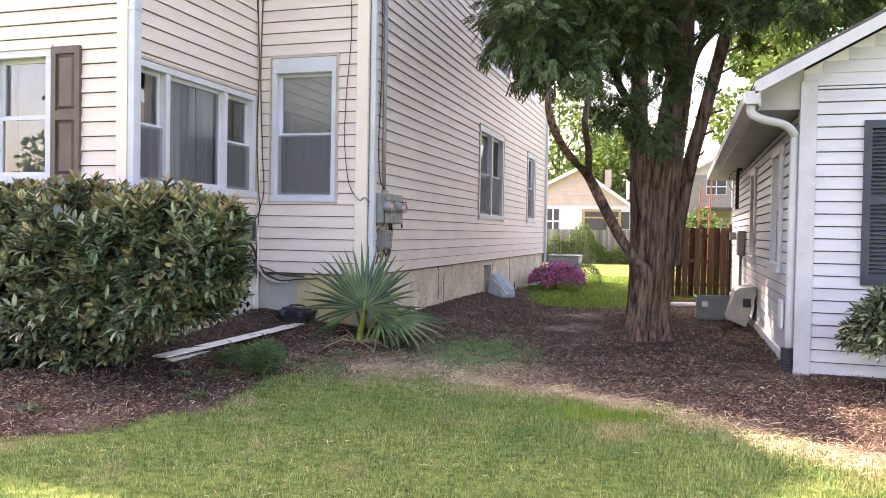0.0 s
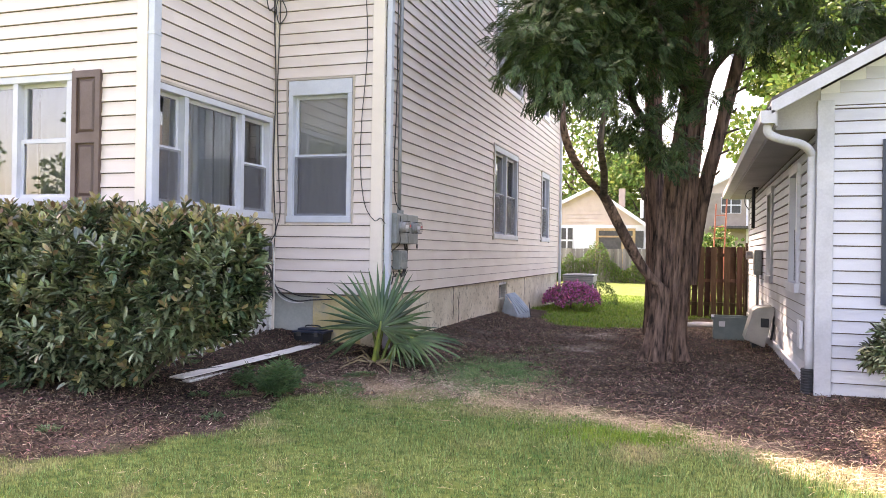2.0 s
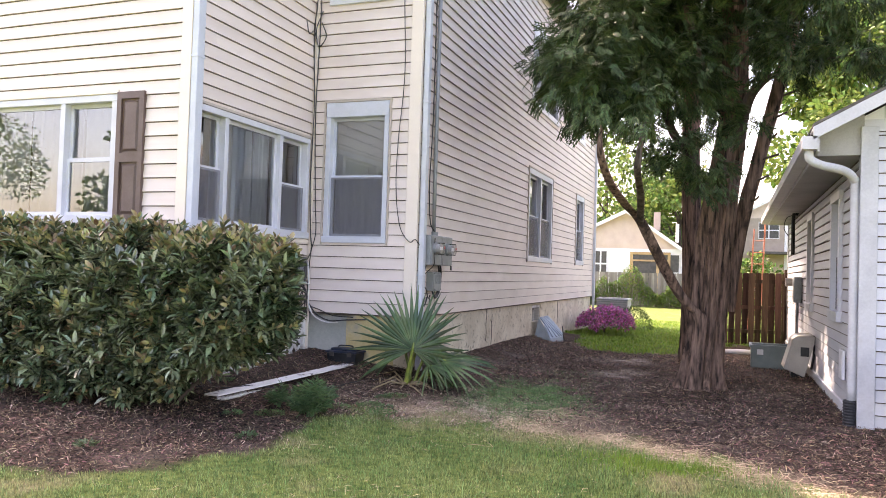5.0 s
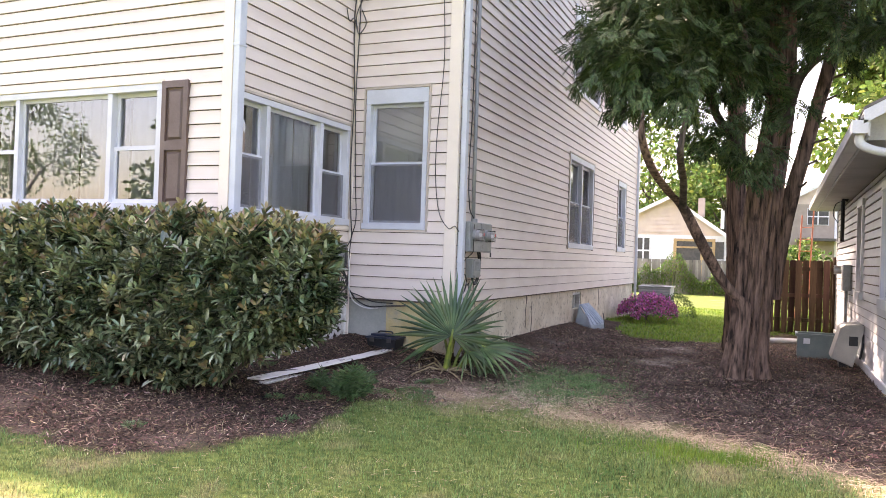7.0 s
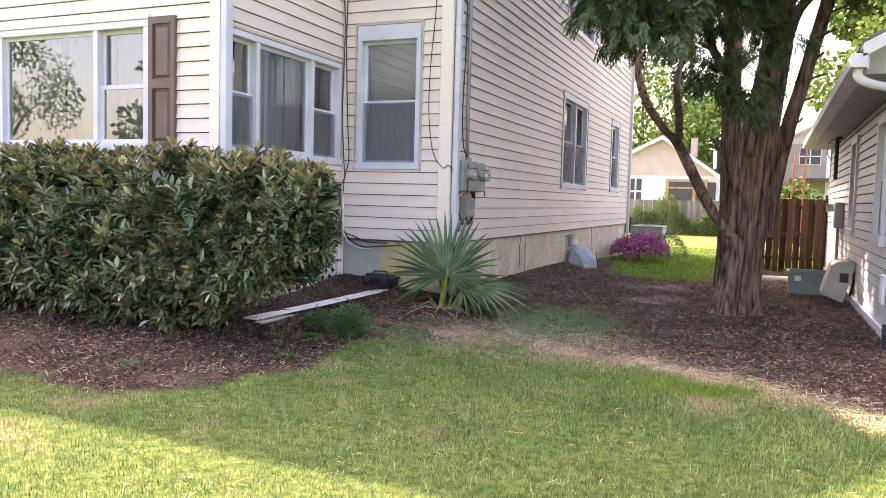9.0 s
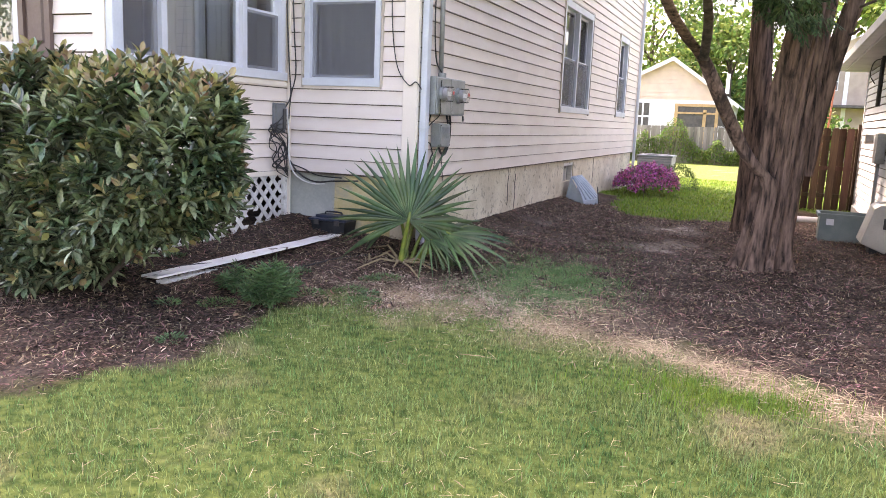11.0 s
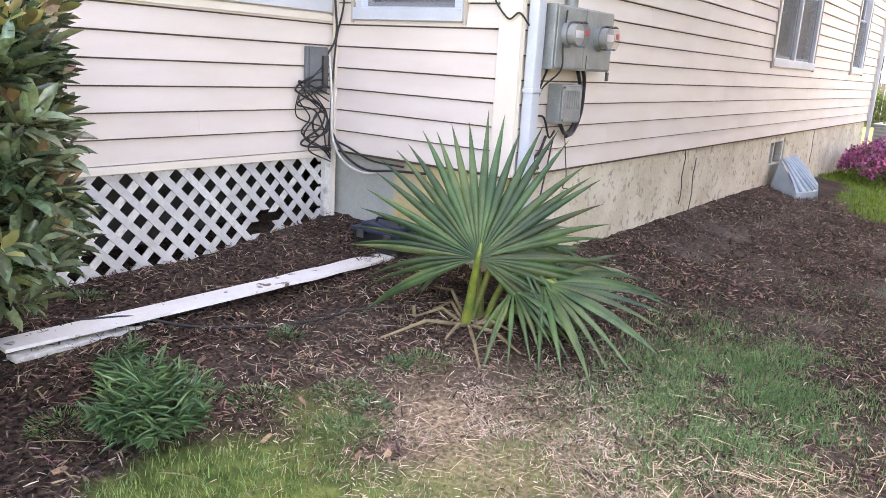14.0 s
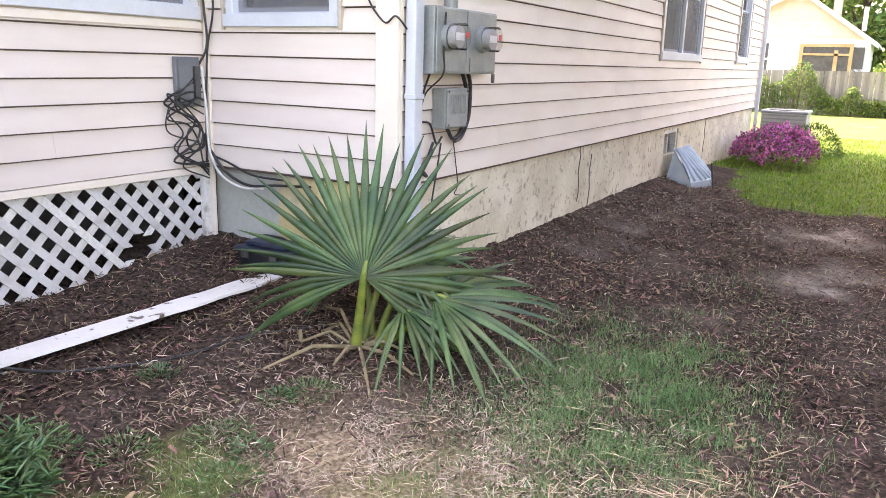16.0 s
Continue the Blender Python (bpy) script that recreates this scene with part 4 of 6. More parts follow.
    cable(pts, 0.005 + 0.003 * RG.random(), "tangled black cable hanging below the junction box", name="tangled_cable")["group"] = "tangled cables below the telephone box"
cable([(CX + 0.02, -0.17 + 0.075 * math.cos(t), 1.02 + 0.085 * math.sin(t)) for t in np.linspace(0, 12.2, 26)], 0.007, "small coil of black cable", name="cable_coil")
cable([(CX + 0.03, -0.10, 1.5), (CX + 0.05, -0.09, 1.2), (CX + 0.05, -0.08, 0.95), (CX + 0.12, -0.06, 0.78), (CX + 0.30, -0.05, 0.70), (CX + 0.46, 0.0, 0.70)], 0.009, "white cable curving along the foundation", WHITE_CABLE)
cable([(CX + 0.04, -0.07, 0.95), (CX + 0.16, -0.05, 0.80), (CX + 0.36, -0.04, 0.72), (CX + 0.6, -0.03, 0.74), (CX + 0.9, -0.03, 0.76)], 0.010, "black cable along the foundation top")
cable([(CX + 0.05, -0.05, 0.9), (CX + 0.2, -0.05, 0.86), (CX + 0.4, -0.03, 0.79), (CX + 0.7, -0.03, 0.78)], 0.008, "black cable along the foundation top")

tb = thing("telephone_box", (XB + 0.05, -0.20, 1.24), "open grey telephone box with loose wires", "junction box")
part("back", soft(box(bmesh.new(), XB + 0.02, XB + 0.055, -0.305, -0.10, 1.235, 1.56), 0.005, 1), DARK_GREY, tb)
part("lid", soft(box(bmesh.new(), XB + 0.056, XB + 0.066, -0.285, -0.175, 1.25, 1.545), 0.003, 1), DARK_GREY, tb)
part("terminal", box(bmesh.new(), XB + 0.056, XB + 0.075, -0.16, -0.115, 1.28, 1.50), DARK_METAL_AND_SHADE, tb)

# basement window and its plastic well cover
bm = bmesh.new()
FS.box(bm, 6.5, 6.55, 0.42, 0.76, -0.15, -0.02), FS.box(bm, 7.2, 7.25, 0.42, 0.76, -0.15, -0.02), FS.box(bm, 6.55, 7.2, 0.71, 0.76, -0.15, -0.02)
FS.box(bm, 6.86, 6.90, 0.42, 0.71, -0.12, -0.05)
bwin = thing("window_basement", (-0.08, 6.87, 0.42), "small dark basement window in the foundation", "window", kind="structure")
part("window_frame", bm, OLD_TRIM, bwin)
link("pane", fast_mesh("pane", np.array([tuple(FS.at(u, z, -0.1)) for u, z in ((6.55, 0.42), (7.2, 0.42), (7.2, 0.71), (6.55, 0.71))]), np.array([(0, 1, 2, 3)])), GLASS, bwin)
# Dark sheet stands in for the unlit basement behind the pane.
part("unlit_backing", FS.box(bmesh.new(), 6.5, 7.25, 0.38, 0.78, -0.21, -0.2), DARK_METAL_AND_SHADE, bwin)
wc = thing("window_well_cover", (0.2, 7.0, gz(0.2, 7.0)), "ribbed pale blue plastic window well cover", "well cover")
n_s, rib_n = 8, 7
zb = gz(0.3, 7.0) - 0.05


def well_pt(s, t, lift=0.0):
    """t: 0 at the wall to 1 at the ground; s: 0 to 1 across."""
    y = 6.95 + (s - 0.5) * (0.74 + 0.36 * t)
    return (0.0 + (0.10 + 0.42 * t) * (1 - 0.25 * (2 * s - 1) ** 2 * t) + lift * 0.7, y, zb + 0.12 + (0.52 - 0.12 - zb) * (1 - t) + lift * 0.7)


vs = np.array([well_pt(s, t) for t in np.linspace(0, 1, n_s) for s in np.linspace(0, 1, 15)])
fs = np.array([(r * 15 + c, r * 15 + c + 1, (r + 1) * 15 + c + 1, (r + 1) * 15 + c) for r in range(n_s - 1) for c in range(14)])
link("shell", fast_mesh("shell", vs, fs), WELL_PLASTIC, wc, smooth=True)
for k in range(rib_n):
    s = (k + 0.5) / rib_n
    part("rib", tube(bmesh.new(), [well_pt(s, t, 0.012) for t in np.linspace(0.02, 0.98, 8)], 0.022, 6), WELL_PLASTIC, wc, smooth=True)
for s in (0.0, 1.0):
    bm = bmesh.new()
    a, b, c, d = well_pt(s, 0), well_pt(s, 1), (well_pt(s, 1)[0], well_pt(s, 1)[1], zb), (0.0, well_pt(s, 0)[1], zb)
    e = 0.006 if s else -0.006
    hexa(bm, [a, b, c, d, *[(p[0], p[1] + e, p[2]) for p in (a, b, c, d)]])
    part("side", bm, WELL_PLASTIC, wc)
bm = bmesh.new()
f = [well_pt(s, 1) for s in np.linspace(0, 1, 9)]
for p, q in zip(f, f[1:]):
    hexa(bm, [(p[0], p[1], zb), (q[0], q[1], zb), (q[0] + 0.01, q[1], zb), (p[0] + 0.01, p[1], zb), p, q, (q[0] + 0.01, q[1], q[2]), (p[0] + 0.01, p[1], p[2])])
part("apron", bm, WELL_PLASTIC, wc)
part("stake", tube(bmesh.new(), [(0.62, 6.75, gz(0.6, 6.75) - 0.05), (0.56, 6.75, 0.36)], 0.012, 6), DARK_METAL_AND_SHADE, wc, "thin dark metal stake")

# ---------- the white house next door ----------
SX, SY, SE = 5.06, -0.36, 2.98
NF = Plane((SX, SY, 0), (1, 0, 0), (0, -1, 0))
NS = Plane((SX, 10.3, 0), (0, -1, 0), (-1, 0, 0))
O_NS = [(8.35, 9.25, 1.0, 2.55), (5.05, 5.95, 1.0, 2.55)]
w_nf = wall("wall_neighbour_front", NF, 7.0, -0.4, SE, [], 0.15, LAP_SHADOW_SHEATHING, "white lap-sided gable wall of the neighbouring house")
w_ns = wall("wall_neighbour_side", NS, 10.3 - SY, -0.4, SE, O_NS, 0.15, LAP_SHADOW_SHEATHING, "white lap-sided side wall of the neighbouring house")
wall("wall_neighbour_rear", Plane((SX, 10.3, 0), (1, 0, 0), (0, 1, 0)), 7.0, -0.4, SE, [], 0.15, WHITE, "white rear wall of the neighbouring house")
wall("wall_neighbour_far", Plane((SX + 7.0, SY, 0), (0, 1, 0), (1, 0, 0)), 10.66, -0.4, SE, [], 0.15, WHITE, "white far wall of the neighbouring house")
bm = bmesh.new()
SL = 0.54
RZ = 0.16            # the roof stands this much over the plate
gab = [(SX, SE), (SX + 7.0, SE), (SX + 7.0, SE + RZ), (SX + 3.5, SE + RZ + 3.5 * SL), (SX, SE + RZ)]
for y0, y1 in ((SY, SY + 0.15), (10.15, 10.3)):
    lo = [bm.verts.new((x, y0, z)) for x, z in gab]
    hi = [bm.verts.new((x, y1, z)) for x, z in gab]
    bm.faces.new(lo), bm.faces.new(hi[::-1])
    for k in range(5):
        bm.faces.new((lo[k], lo[(k + 1) % 5], hi[(k + 1) % 5], hi[k]))
w_gab = tagged(part("wall_neighbour_gable", bm, WHITE), "white gable of the neighbouring house", "wall", kind="structure")
for o in O_NS:
    window(NS, o, [(0, 1, "hung")], "window_neighbour", casing=0.11, screens=(0,), label="white side window of the neighbouring house", depth=0.05)
bm = bmesh.new()
x0, x1, xr = SX - 0.50, SX + 7.5, SX + 3.5
for a, b in ((x0, xr), (x1, xr)):
    za, zr = SE + RZ - 0.5 * SL + 0.12, SE + RZ + 3.5 * SL + 0.12
    hexa(bm, [(a, SY - 0.36, za), (b, SY - 0.36, zr), (b, 10.6, zr), (a, 10.6, za), (a, SY - 0.36, za + 0.03), (b, SY - 0.36, zr + 0.03), (b, 10.6, zr + 0.03), (a, 10.6, za + 0.03)])
tagged(part("roof_neighbour", bm, SHINGLE), "dark shingled gable roof with leaf litter at its edge", "roof", kind="structure")
bm = bmesh.new()
for a, b in ((x0, xr), (x1, xr)):
    za, zr = SE + RZ - 0.5 * SL + 0.115, SE + RZ + 3.5 * SL + 0.115
    hexa(bm, [(a, SY - 0.36, za - 0.13), (b, SY - 0.36, zr - 0.13), (b, SY - 0.33, zr - 0.13), (a, SY - 0.33, za - 0.13), (a, SY - 0.36, za), (b, SY - 0.36, zr), (b, SY - 0.33, zr), (a, SY - 0.33, za)])
    hexa(bm, [(a, SY - 0.33, za - 0.03), (b, SY - 0.33, zr - 0.03), (b, SY, zr - 0.03), (a, SY, za - 0.03), (a, SY - 0.33, za - 0.004), (b, SY - 0.33, zr - 0.004), (b, SY, zr - 0.004), (a, SY, za - 0.004)])
tagged(part("trim", bm, NEIGHBOUR_TRIM), "white rake board of the neighbouring gable", "trim", kind="structure")
bm = bmesh.new()
box(bm, SX - 0.44, SX, SY + 0.002, 10.5, SE - 0.236, SE - 0.22)
hexa(bm, [(SX - 0.438, SY + 0.004, SE - 0.22), (SX, SY + 0.004, SE - 0.22), (SX, SY + 0.03, SE - 0.22), (SX - 0.438, SY + 0.03, SE - 0.22), (SX - 0.438, SY + 0.004, SE + RZ - 0.438 * SL + 0.11), (SX, SY + 0.004, SE + RZ + 0.11), (SX, SY + 0.03, SE + RZ + 0.11), (SX - 0.438, SY + 0.03, SE + RZ - 0.438 * SL + 0.11)])
tagged(part("soffit", bm, SOFFIT), "grey soffit under the neighbouring eave", "soffit", kind="structure")
gut = thing("gutter", (SX - 0.5, SY, SE - 0.2), "white painted gutter along the neighbouring eave", "gutter")
bm = bmesh.new()
box(bm, SX - 0.46, SX - 0.44, SY - 0.325, 10.5, SE - 0.24, SE + RZ - 0.16)
box(bm, SX - 0.58, SX - 0.462, SY - 0.36, 10.5, SE - 0.22, SE - 0.21)
box(bm, SX - 0.60, SX - 0.582, SY - 0.36, 10.5, SE - 0.215, SE - 0.09)
box(bm, SX - 0.582, SX - 0.462, SY - 0.36, SY - 0.345, SE - 0.21, SE - 0.09)
part("trough", bm, NEIGHBOUR_TRIM, gut)
ds = thing("downspout", (SX - 0.06, SY - 0.02, 0.2), "white downspout with a swan neck at the neighbouring corner", "downspout")
NECK = spline([(SX - 0.52, SY - 0.25, SE - 0.20), (SX - 0.52, SY - 0.25, SE - 0.30), (SX - 0.42, SY - 0.22, SE - 0.36), (SX - 0.20, SY - 0.08, SE - 0.40), (SX - 0.085, SY + 0.02, SE - 0.48), (SX - 0.07, SY + 0.05, SE - 0.62), (SX - 0.07, SY + 0.05, 1.4), (SX - 0.07, SY + 0.05, 0.22)], 8)
part("pipe", tube(bmesh.new(), NECK, 0.045, 12), NEIGHBOUR_TRIM, ds, smooth=True)
dr = thing("drain_pipe", (SX - 0.08, SY + 0.04, gz(SX, SY)), "black corrugated plastic drain pipe at the downspout foot", "drain pipe")
zz = np.linspace(gz(SX - 0.1, SY) - 0.05, 0.25, 44)
part("pipe", tube(bmesh.new(), [(SX - 0.085, SY + 0.04, z) for z in zz], [0.060 + 0.007 * (i % 4 < 2) for i in range(len(zz))], 16), BLACK_PLASTIC, dr)
post("trim", NF, -0.03, 0.13, -0.02, SE + 0.05, 0.03, NEIGHBOUR_TRIM, "white corner board of the neighbouring house")
post("trim", NS, 10.3 - SY - 0.12, 10.3 - SY - 0.001, -0.02, SE - 0.24, 0.03, NEIGHBOUR_TRIM, "white corner board of the neighbouring house")
post("trim", NS, 0.0, 0.1, -0.02, SE - 0.24, 0.03, NEIGHBOUR_TRIM, "white corner board of the neighbouring house")
bm = bmesh.new()
NS.box(bm, 0.1, 10.3 - SY - 0.12, -0.3, 0.09, 0.001, 0.05)
tagged(part("baseboard", soft(bm, 0.004, 1), WHITE), "white skirt board along the neighbouring wall", "trim", kind="structure")

ls = thing("louvred_shutter", (5.82, SY - 0.03, 0.94), "dark navy louvred window shutter on white siding", "shutter")
bm = bmesh.new()
for a, b, c, d in ((0.57, 0.64, 0.94, 2.61), (0.93, 1.0, 0.94, 2.61), (0.64, 0.93, 0.94, 1.03), (0.64, 0.93, 1.76, 1.84), (0.64, 0.93, 2.53, 2.61)):
    NF.box(bm, a, b, c, d, 0.022, 0.058)
part("frame", bm, NAVY_PAINT, ls)
for lo, hi in ((1.03, 1.76), (1.84, 2.53)):
    for k in range(17):
        z = lo + (hi - lo) * (k + 0.5) / 17
        bm = bmesh.new()
        hexa(bm, [NF.at(u, z + dz + e, w) for e in (-0.004, 0.004) for u, w, dz in ((0.64, 0.026, 0.014), (0.93, 0.026, 0.014), (0.93, 0.054, -0.014), (0.64, 0.054, -0.014))])
        part("slat", bm, NAVY_PAINT, ls)

eb = thing("electric_box", (SX - 0.07, 6.6, 1.05), "grey electric disconnect box on the neighbouring wall", "electric box")
part("box", soft(box(bmesh.new(), SX - 0.15, SX - 0.02, 6.35, 6.75, 1.05, 1.52), 0.01, 2), GREY_METAL, eb)
part("meter_ring", disc(bmesh.new(), (SX - 0.15, 6.85, 1.42), (-1, 0, 0), 0.08, 0.12, 16), STEEL, eb)
part("conduit", tube(bmesh.new(), [(SX - 0.08, 6.55, 1.05), (SX - 0.08, 6.55, gz(SX - 0.1, 6.5) - 0.05)], 0.03, 10), GREY_METAL, eb)
cable([(SX - 0.06, 7.0, 2.72), (SX - 0.12, 7.0, 2.74), (SX - 0.14, 7.0, 2.6), (SX - 0.14, 7.0, 2.2), (SX - 0.14, 7.0, 1.95)], 0.035, "thick black pipe hanging under the neighbouring eave", name="black_pipe")
cable([(SX - 0.10, 7.1, 2.72), (SX - 0.25, 7.1, 2.66), (SX - 0.30, 7.0, 2.45), (SX - 0.22, 7.0, 2.3)], 0.008, "thin loop of black cable under the neighbouring eave")
bm = soft(box(bmesh.new(), SX - 0.06, SX - 0.021, 0.55, 0.80, 0.35, 0.68), 0.008, 1)
tagged(part("wall_vent", bm, WHITE), "small white vent box low on the neighbouring wall", "vent")

# tub and tipped plastic box beside that wall
tz = gz(4.45, 5.3)
tub = thing("storage_tub", (4.45, 5.3, tz), "grey-green plastic storage tub standing on mulch", "tub")


def tub_pts(x0, x1, y0, y1, z0, z1, taper):
    return [(x0 + taper, y0 + taper, z0), (x1 - taper, y0 + taper, z0), (x1 - taper, y1 - taper, z0), (x0 + taper, y1 - taper, z0), (x0, y0, z1), (x1, y0, z1), (x1, y1, z1), (x0, y1, z1)]


for a in ("front", "back", "left", "right"):
    x0, x1, y0, y1, t = 4.17, 4.86, 5.05, 5.55, 0.012
    c = {"front": (x0, x1, y0, y0 + t), "back": (x0, x1, y1 - t, y1), "left": (x0, x0 + t, y0 + t, y1 - t), "right": (x1 - t, x1, y0 + t, y1 - t)}[a]
    part("side", soft(box(bmesh.new(), c[0], c[1], c[2], c[3], tz - 0.01, tz + 0.40), 0.003, 1), TUB_PLASTIC, tub)
part("base", box(bmesh.new(), 4.18, 4.85, 5.06, 5.54, tz - 0.01, tz + 0.02), TUB_PLASTIC, tub)
bm = bmesh.new()
for c in ((4.14, 4.89, 5.02, 5.05), (4.14, 4.89, 5.55, 5.58), (4.14, 4.17, 5.05, 5.55), (4.86, 4.89, 5.05, 5.55)):
    box(bm, *c, tz + 0.36, tz + 0.405)
part("rim", bm, TUB_PLASTIC, tub)
part("sticker", box(bmesh.new(), 4.26, 4.36, 5.045, 5.049, tz + 0.24, tz + 0.33), WHITE, tub, "pale paper sticker")
hood = thing("plastic_hood", (4.85, 4.0, gz(4.85, 4.0)), "beige moulded plastic hood propped against the wall", "plastic hood")
PROF = [(4.60, 0.10), (4.90, -0.02), (5.03, 0.50), (5.05, 0.60), (4.98, 0.63), (4.78, 0.61), (4.72, 0.56), (4.70, 0.46)]
bm = bmesh.new()
hz = gz(4.85, 4.0) + 0.04
lo = [bm.verts.new((x, 3.85, hz + z)) for x, z in PROF]
hi = [bm.verts.new((x, 4.45, hz + z)) for x, z in PROF]
bm.faces.new(lo), bm.faces.new(hi[::-1])
for k in range(len(PROF)):
    bm.faces.new((lo[k], lo[(k + 1) % len(PROF)], hi[(k + 1) % len(PROF)], hi[k]))
part("shell", soft(bm, 0.02, 3), BEIGE_PLASTIC, hood, smooth=False)
part("vent", box(bmesh.new(), 4.84, 4.96, 3.842, 3.849, hz + 0.30, hz + 0.44), BLACK_PLASTIC, hood, "black square vent")
part("bracket", tube(bmesh.new(), [(5.0, 3.95, hz + 0.1), (5.035, 3.95, hz + 0.3), (5.03, 3.95, hz + 0.62)], 0.018, 8), BLACK_PLASTIC, hood, "black bracket on the wall")
part("foot", box(bmesh.new(), 4.72, 4.92, 3.95, 4.35, hz - 0.12, hz + 0.08), BLACK_PLASTIC, hood)
pz = gz(4.0, 7.6)
wp = part("white_pipe", tube(bmesh.new(), [(3.62, 7.5, pz + 0.04), (3.95, 7.6, pz + 0.05), (4.3, 7.7, pz + 0.045)], 0.055, 14), WHITE, None, "", True)
tagged(wp, "short length of white plastic pipe on the ground", "pipe")


# ---------- fences ----------
def board_mesh(w, h, t, notch=True):
    bm = bmesh.new()
    c = 0.02
    prof = [(-w / 2, 0), (w / 2, 0), (w / 2, h - c), (w / 2 - c, h), (-w / 2 + c, h), (-w / 2, h - c)]
    lo = [bm.verts.new((x, 0, z)) for x, z in prof]
    hi = [bm.verts.new((x, t, z)) for x, z in prof]
    bm.faces.new(lo), bm.faces.new(hi[::-1])
    for k in range(6):
        bm.faces.new((lo[k], lo[(k + 1) % 6], hi[(k + 1) % 6], hi[k]))
    bmesh.ops.recalc_face_normals(bm, faces=bm.faces)
    me = bpy.data.meshes.new("fence_board")
    bm.to_mesh(me)
    bm.free()
    return me


def fence(a, b, h, step, w, material, label, alternate=False):
    a, b = Vector(a), Vector(b)
    d = (b - a)
    ln = d.length
    d.normalize()
    nrm = Vector((d.y, -d.x, 0))
    f = thing("fence", (a.x, a.y, gz(a.x, a.y)), label, "fence")
    me = board_mesh(w, h, 0.018)
    me.materials.append(material)
    ang = math.atan2(d.y, d.x)
    for k in range(int(ln / step) + 1):
        p = a + d * (k * step) + nrm * (0.045 if not (alternate and k % 2) else -0.055)
        ob = new("fence_board", me)
        ob.parent = f
        ob.matrix_parent_inverse = Matrix.Translation(-Vector(f.location))
        ob.matrix_basis = Matrix.Translation((p.x, p.y, gz(p.x, p.y) - 0.03)) @ Matrix.Rotation(ang, 4, "Z") @ Matrix.Rotation(RG.uniform(-0.012, 0.012), 4, "Y")
    for z in (0.3, h * 0.5, h - 0.25):
        bm = bmesh.new()
        p, q = a + nrm * 0.0, b
        hexa(bm, [(v.x + nrm.x * s, v.y + nrm.y * s, zz) for zz in (z - 0.1, z - 0.02) for v, s in ((a, 0.0), (b, 0.0), (b, -0.035), (a, -0.035))])
        part("rail", bm, material, f)
    for v in (a, b):
        part("post", box(bmesh.new(), v.x - 0.045, v.x + 0.045, v.y - 0.045, v.y + 0.045, gz(v.x, v.y) - 0.1, h - 0.02), material, f)
    return f


fence((3.12, 10.3, 0), (5.02, 10.3, 0), 1.72, 0.145, 0.135, BROWN_WOOD, "dark brown shadow-box wooden fence between the houses", True)
fence((3.08, 12.4, 0), (3.08, 9.65, 0), 1.72, 0.145, 0.14, PALE_WOOD, "weathered pale side of a board fence", False)
fence((-14, 31, 0), (14, 31, 0), 1.75, 0.152, 0.145, GREY_WOOD, "weathered grey board fence across the back yard")

# ---------- things behind ----------
ac = thing("air_conditioner", (0.55, 14.4, gz(0.55, 14.4)), "pale grey outdoor air conditioner unit on a slab", "air conditioner")
az = gz(0.55, 14.4)
part("slab", box(bmesh.new(), 0.02, 1.1, 13.85, 14.95, az - 0.1, az + 0.08), CONCRETE, ac)
part("cabinet", soft(box(bmesh.new(), 0.10, 1.0, 13.95, 14.85, az + 0.08, 0.70), 0.02, 2), SOFFIT, ac)
for k in range(9):
    part("louvre", box(bmesh.new(), 0.13, 0.97, 13.935, 13.949, az + 0.15 + k * 0.075, az + 0.18 + k * 0.075), GREY_METAL, ac)
part("top_cover", soft(box(bmesh.new(), 0.08, 1.02, 13.93, 14.87, 0.70, 0.76), 0.02, 2), GREY_METAL, ac)
part("fan_grille", disc(bmesh.new(), (0.55, 14.4, 0.76), (0, 0, 1), 0.36, 0.015, 28), DARK_METAL_AND_SHADE, ac)


def far_house(x0, x1, y, depth, h, rise, xa, lower, upper, label, roofm, base=-0.15, split=None):
    hs = thing("house", ((x0 + x1) / 2, y + depth / 2, base), label, "house")
    part("wall", box(bmesh.new(), x0, x1, y, y + depth, base, h), lower, hs)
    bm = bmesh.new()
    pts = [(x0, h), (x1, h), (xa, h + rise)]
    lo = [bm.verts.new((x, y, z)) for x, z in pts]
    hi = [bm.verts.new((x, y + depth, z)) for x, z in pts]
    bm.faces.new(lo), bm.faces.new(hi[::-1])
    for k in range(3):
        bm.faces.new((lo[k], lo[(k + 1) % 3], hi[(k + 1) % 3], hi[k]))
    part("gable", bm, upper, hs)
    for a in (x0, x1):
        o = 0.45 if a == x1 else -0.45
        sl = rise / abs(xa - a)
        za, zr = h - abs(o) * sl + 0.03, h + rise + 0.03
        bm = bmesh.new()
        hexa(bm, [(a + o, y - 0.4, za), (xa, y - 0.4, zr), (xa, y + depth + 0.3, zr), (a + o, y + depth + 0.3, za), (a + o, y - 0.4, za + 0.1), (xa, y - 0.4, zr + 0.1), (xa, y + depth + 0.3, zr + 0.1), (a + o, y + depth + 0.3, za + 0.1)])
        part("roof", bm, roofm, hs)
        bm = bmesh.new()
        hexa(bm, [(a + o, y - 0.44, za - 0.12), (xa, y - 0.44, zr - 0.12), (xa, y - 0.405, zr - 0.12), (a + o, y - 0.405, za - 0.12), (a + o, y - 0.44, za + 0.1), (xa, y - 0.44, zr + 0.1), (xa, y - 0.405, zr + 0.1), (a + o, y - 0.405, za + 0.1)])
        part("rake_board", bm, WHITE, hs)
    return hs


def far_window(hs, x0, x1, z0, z1, y, trim=WHITE, bars=True):
    w = part("window", box(bmesh.new(), x0, x1, y - 0.06, y - 0.005, z0, z1), trim, hs)
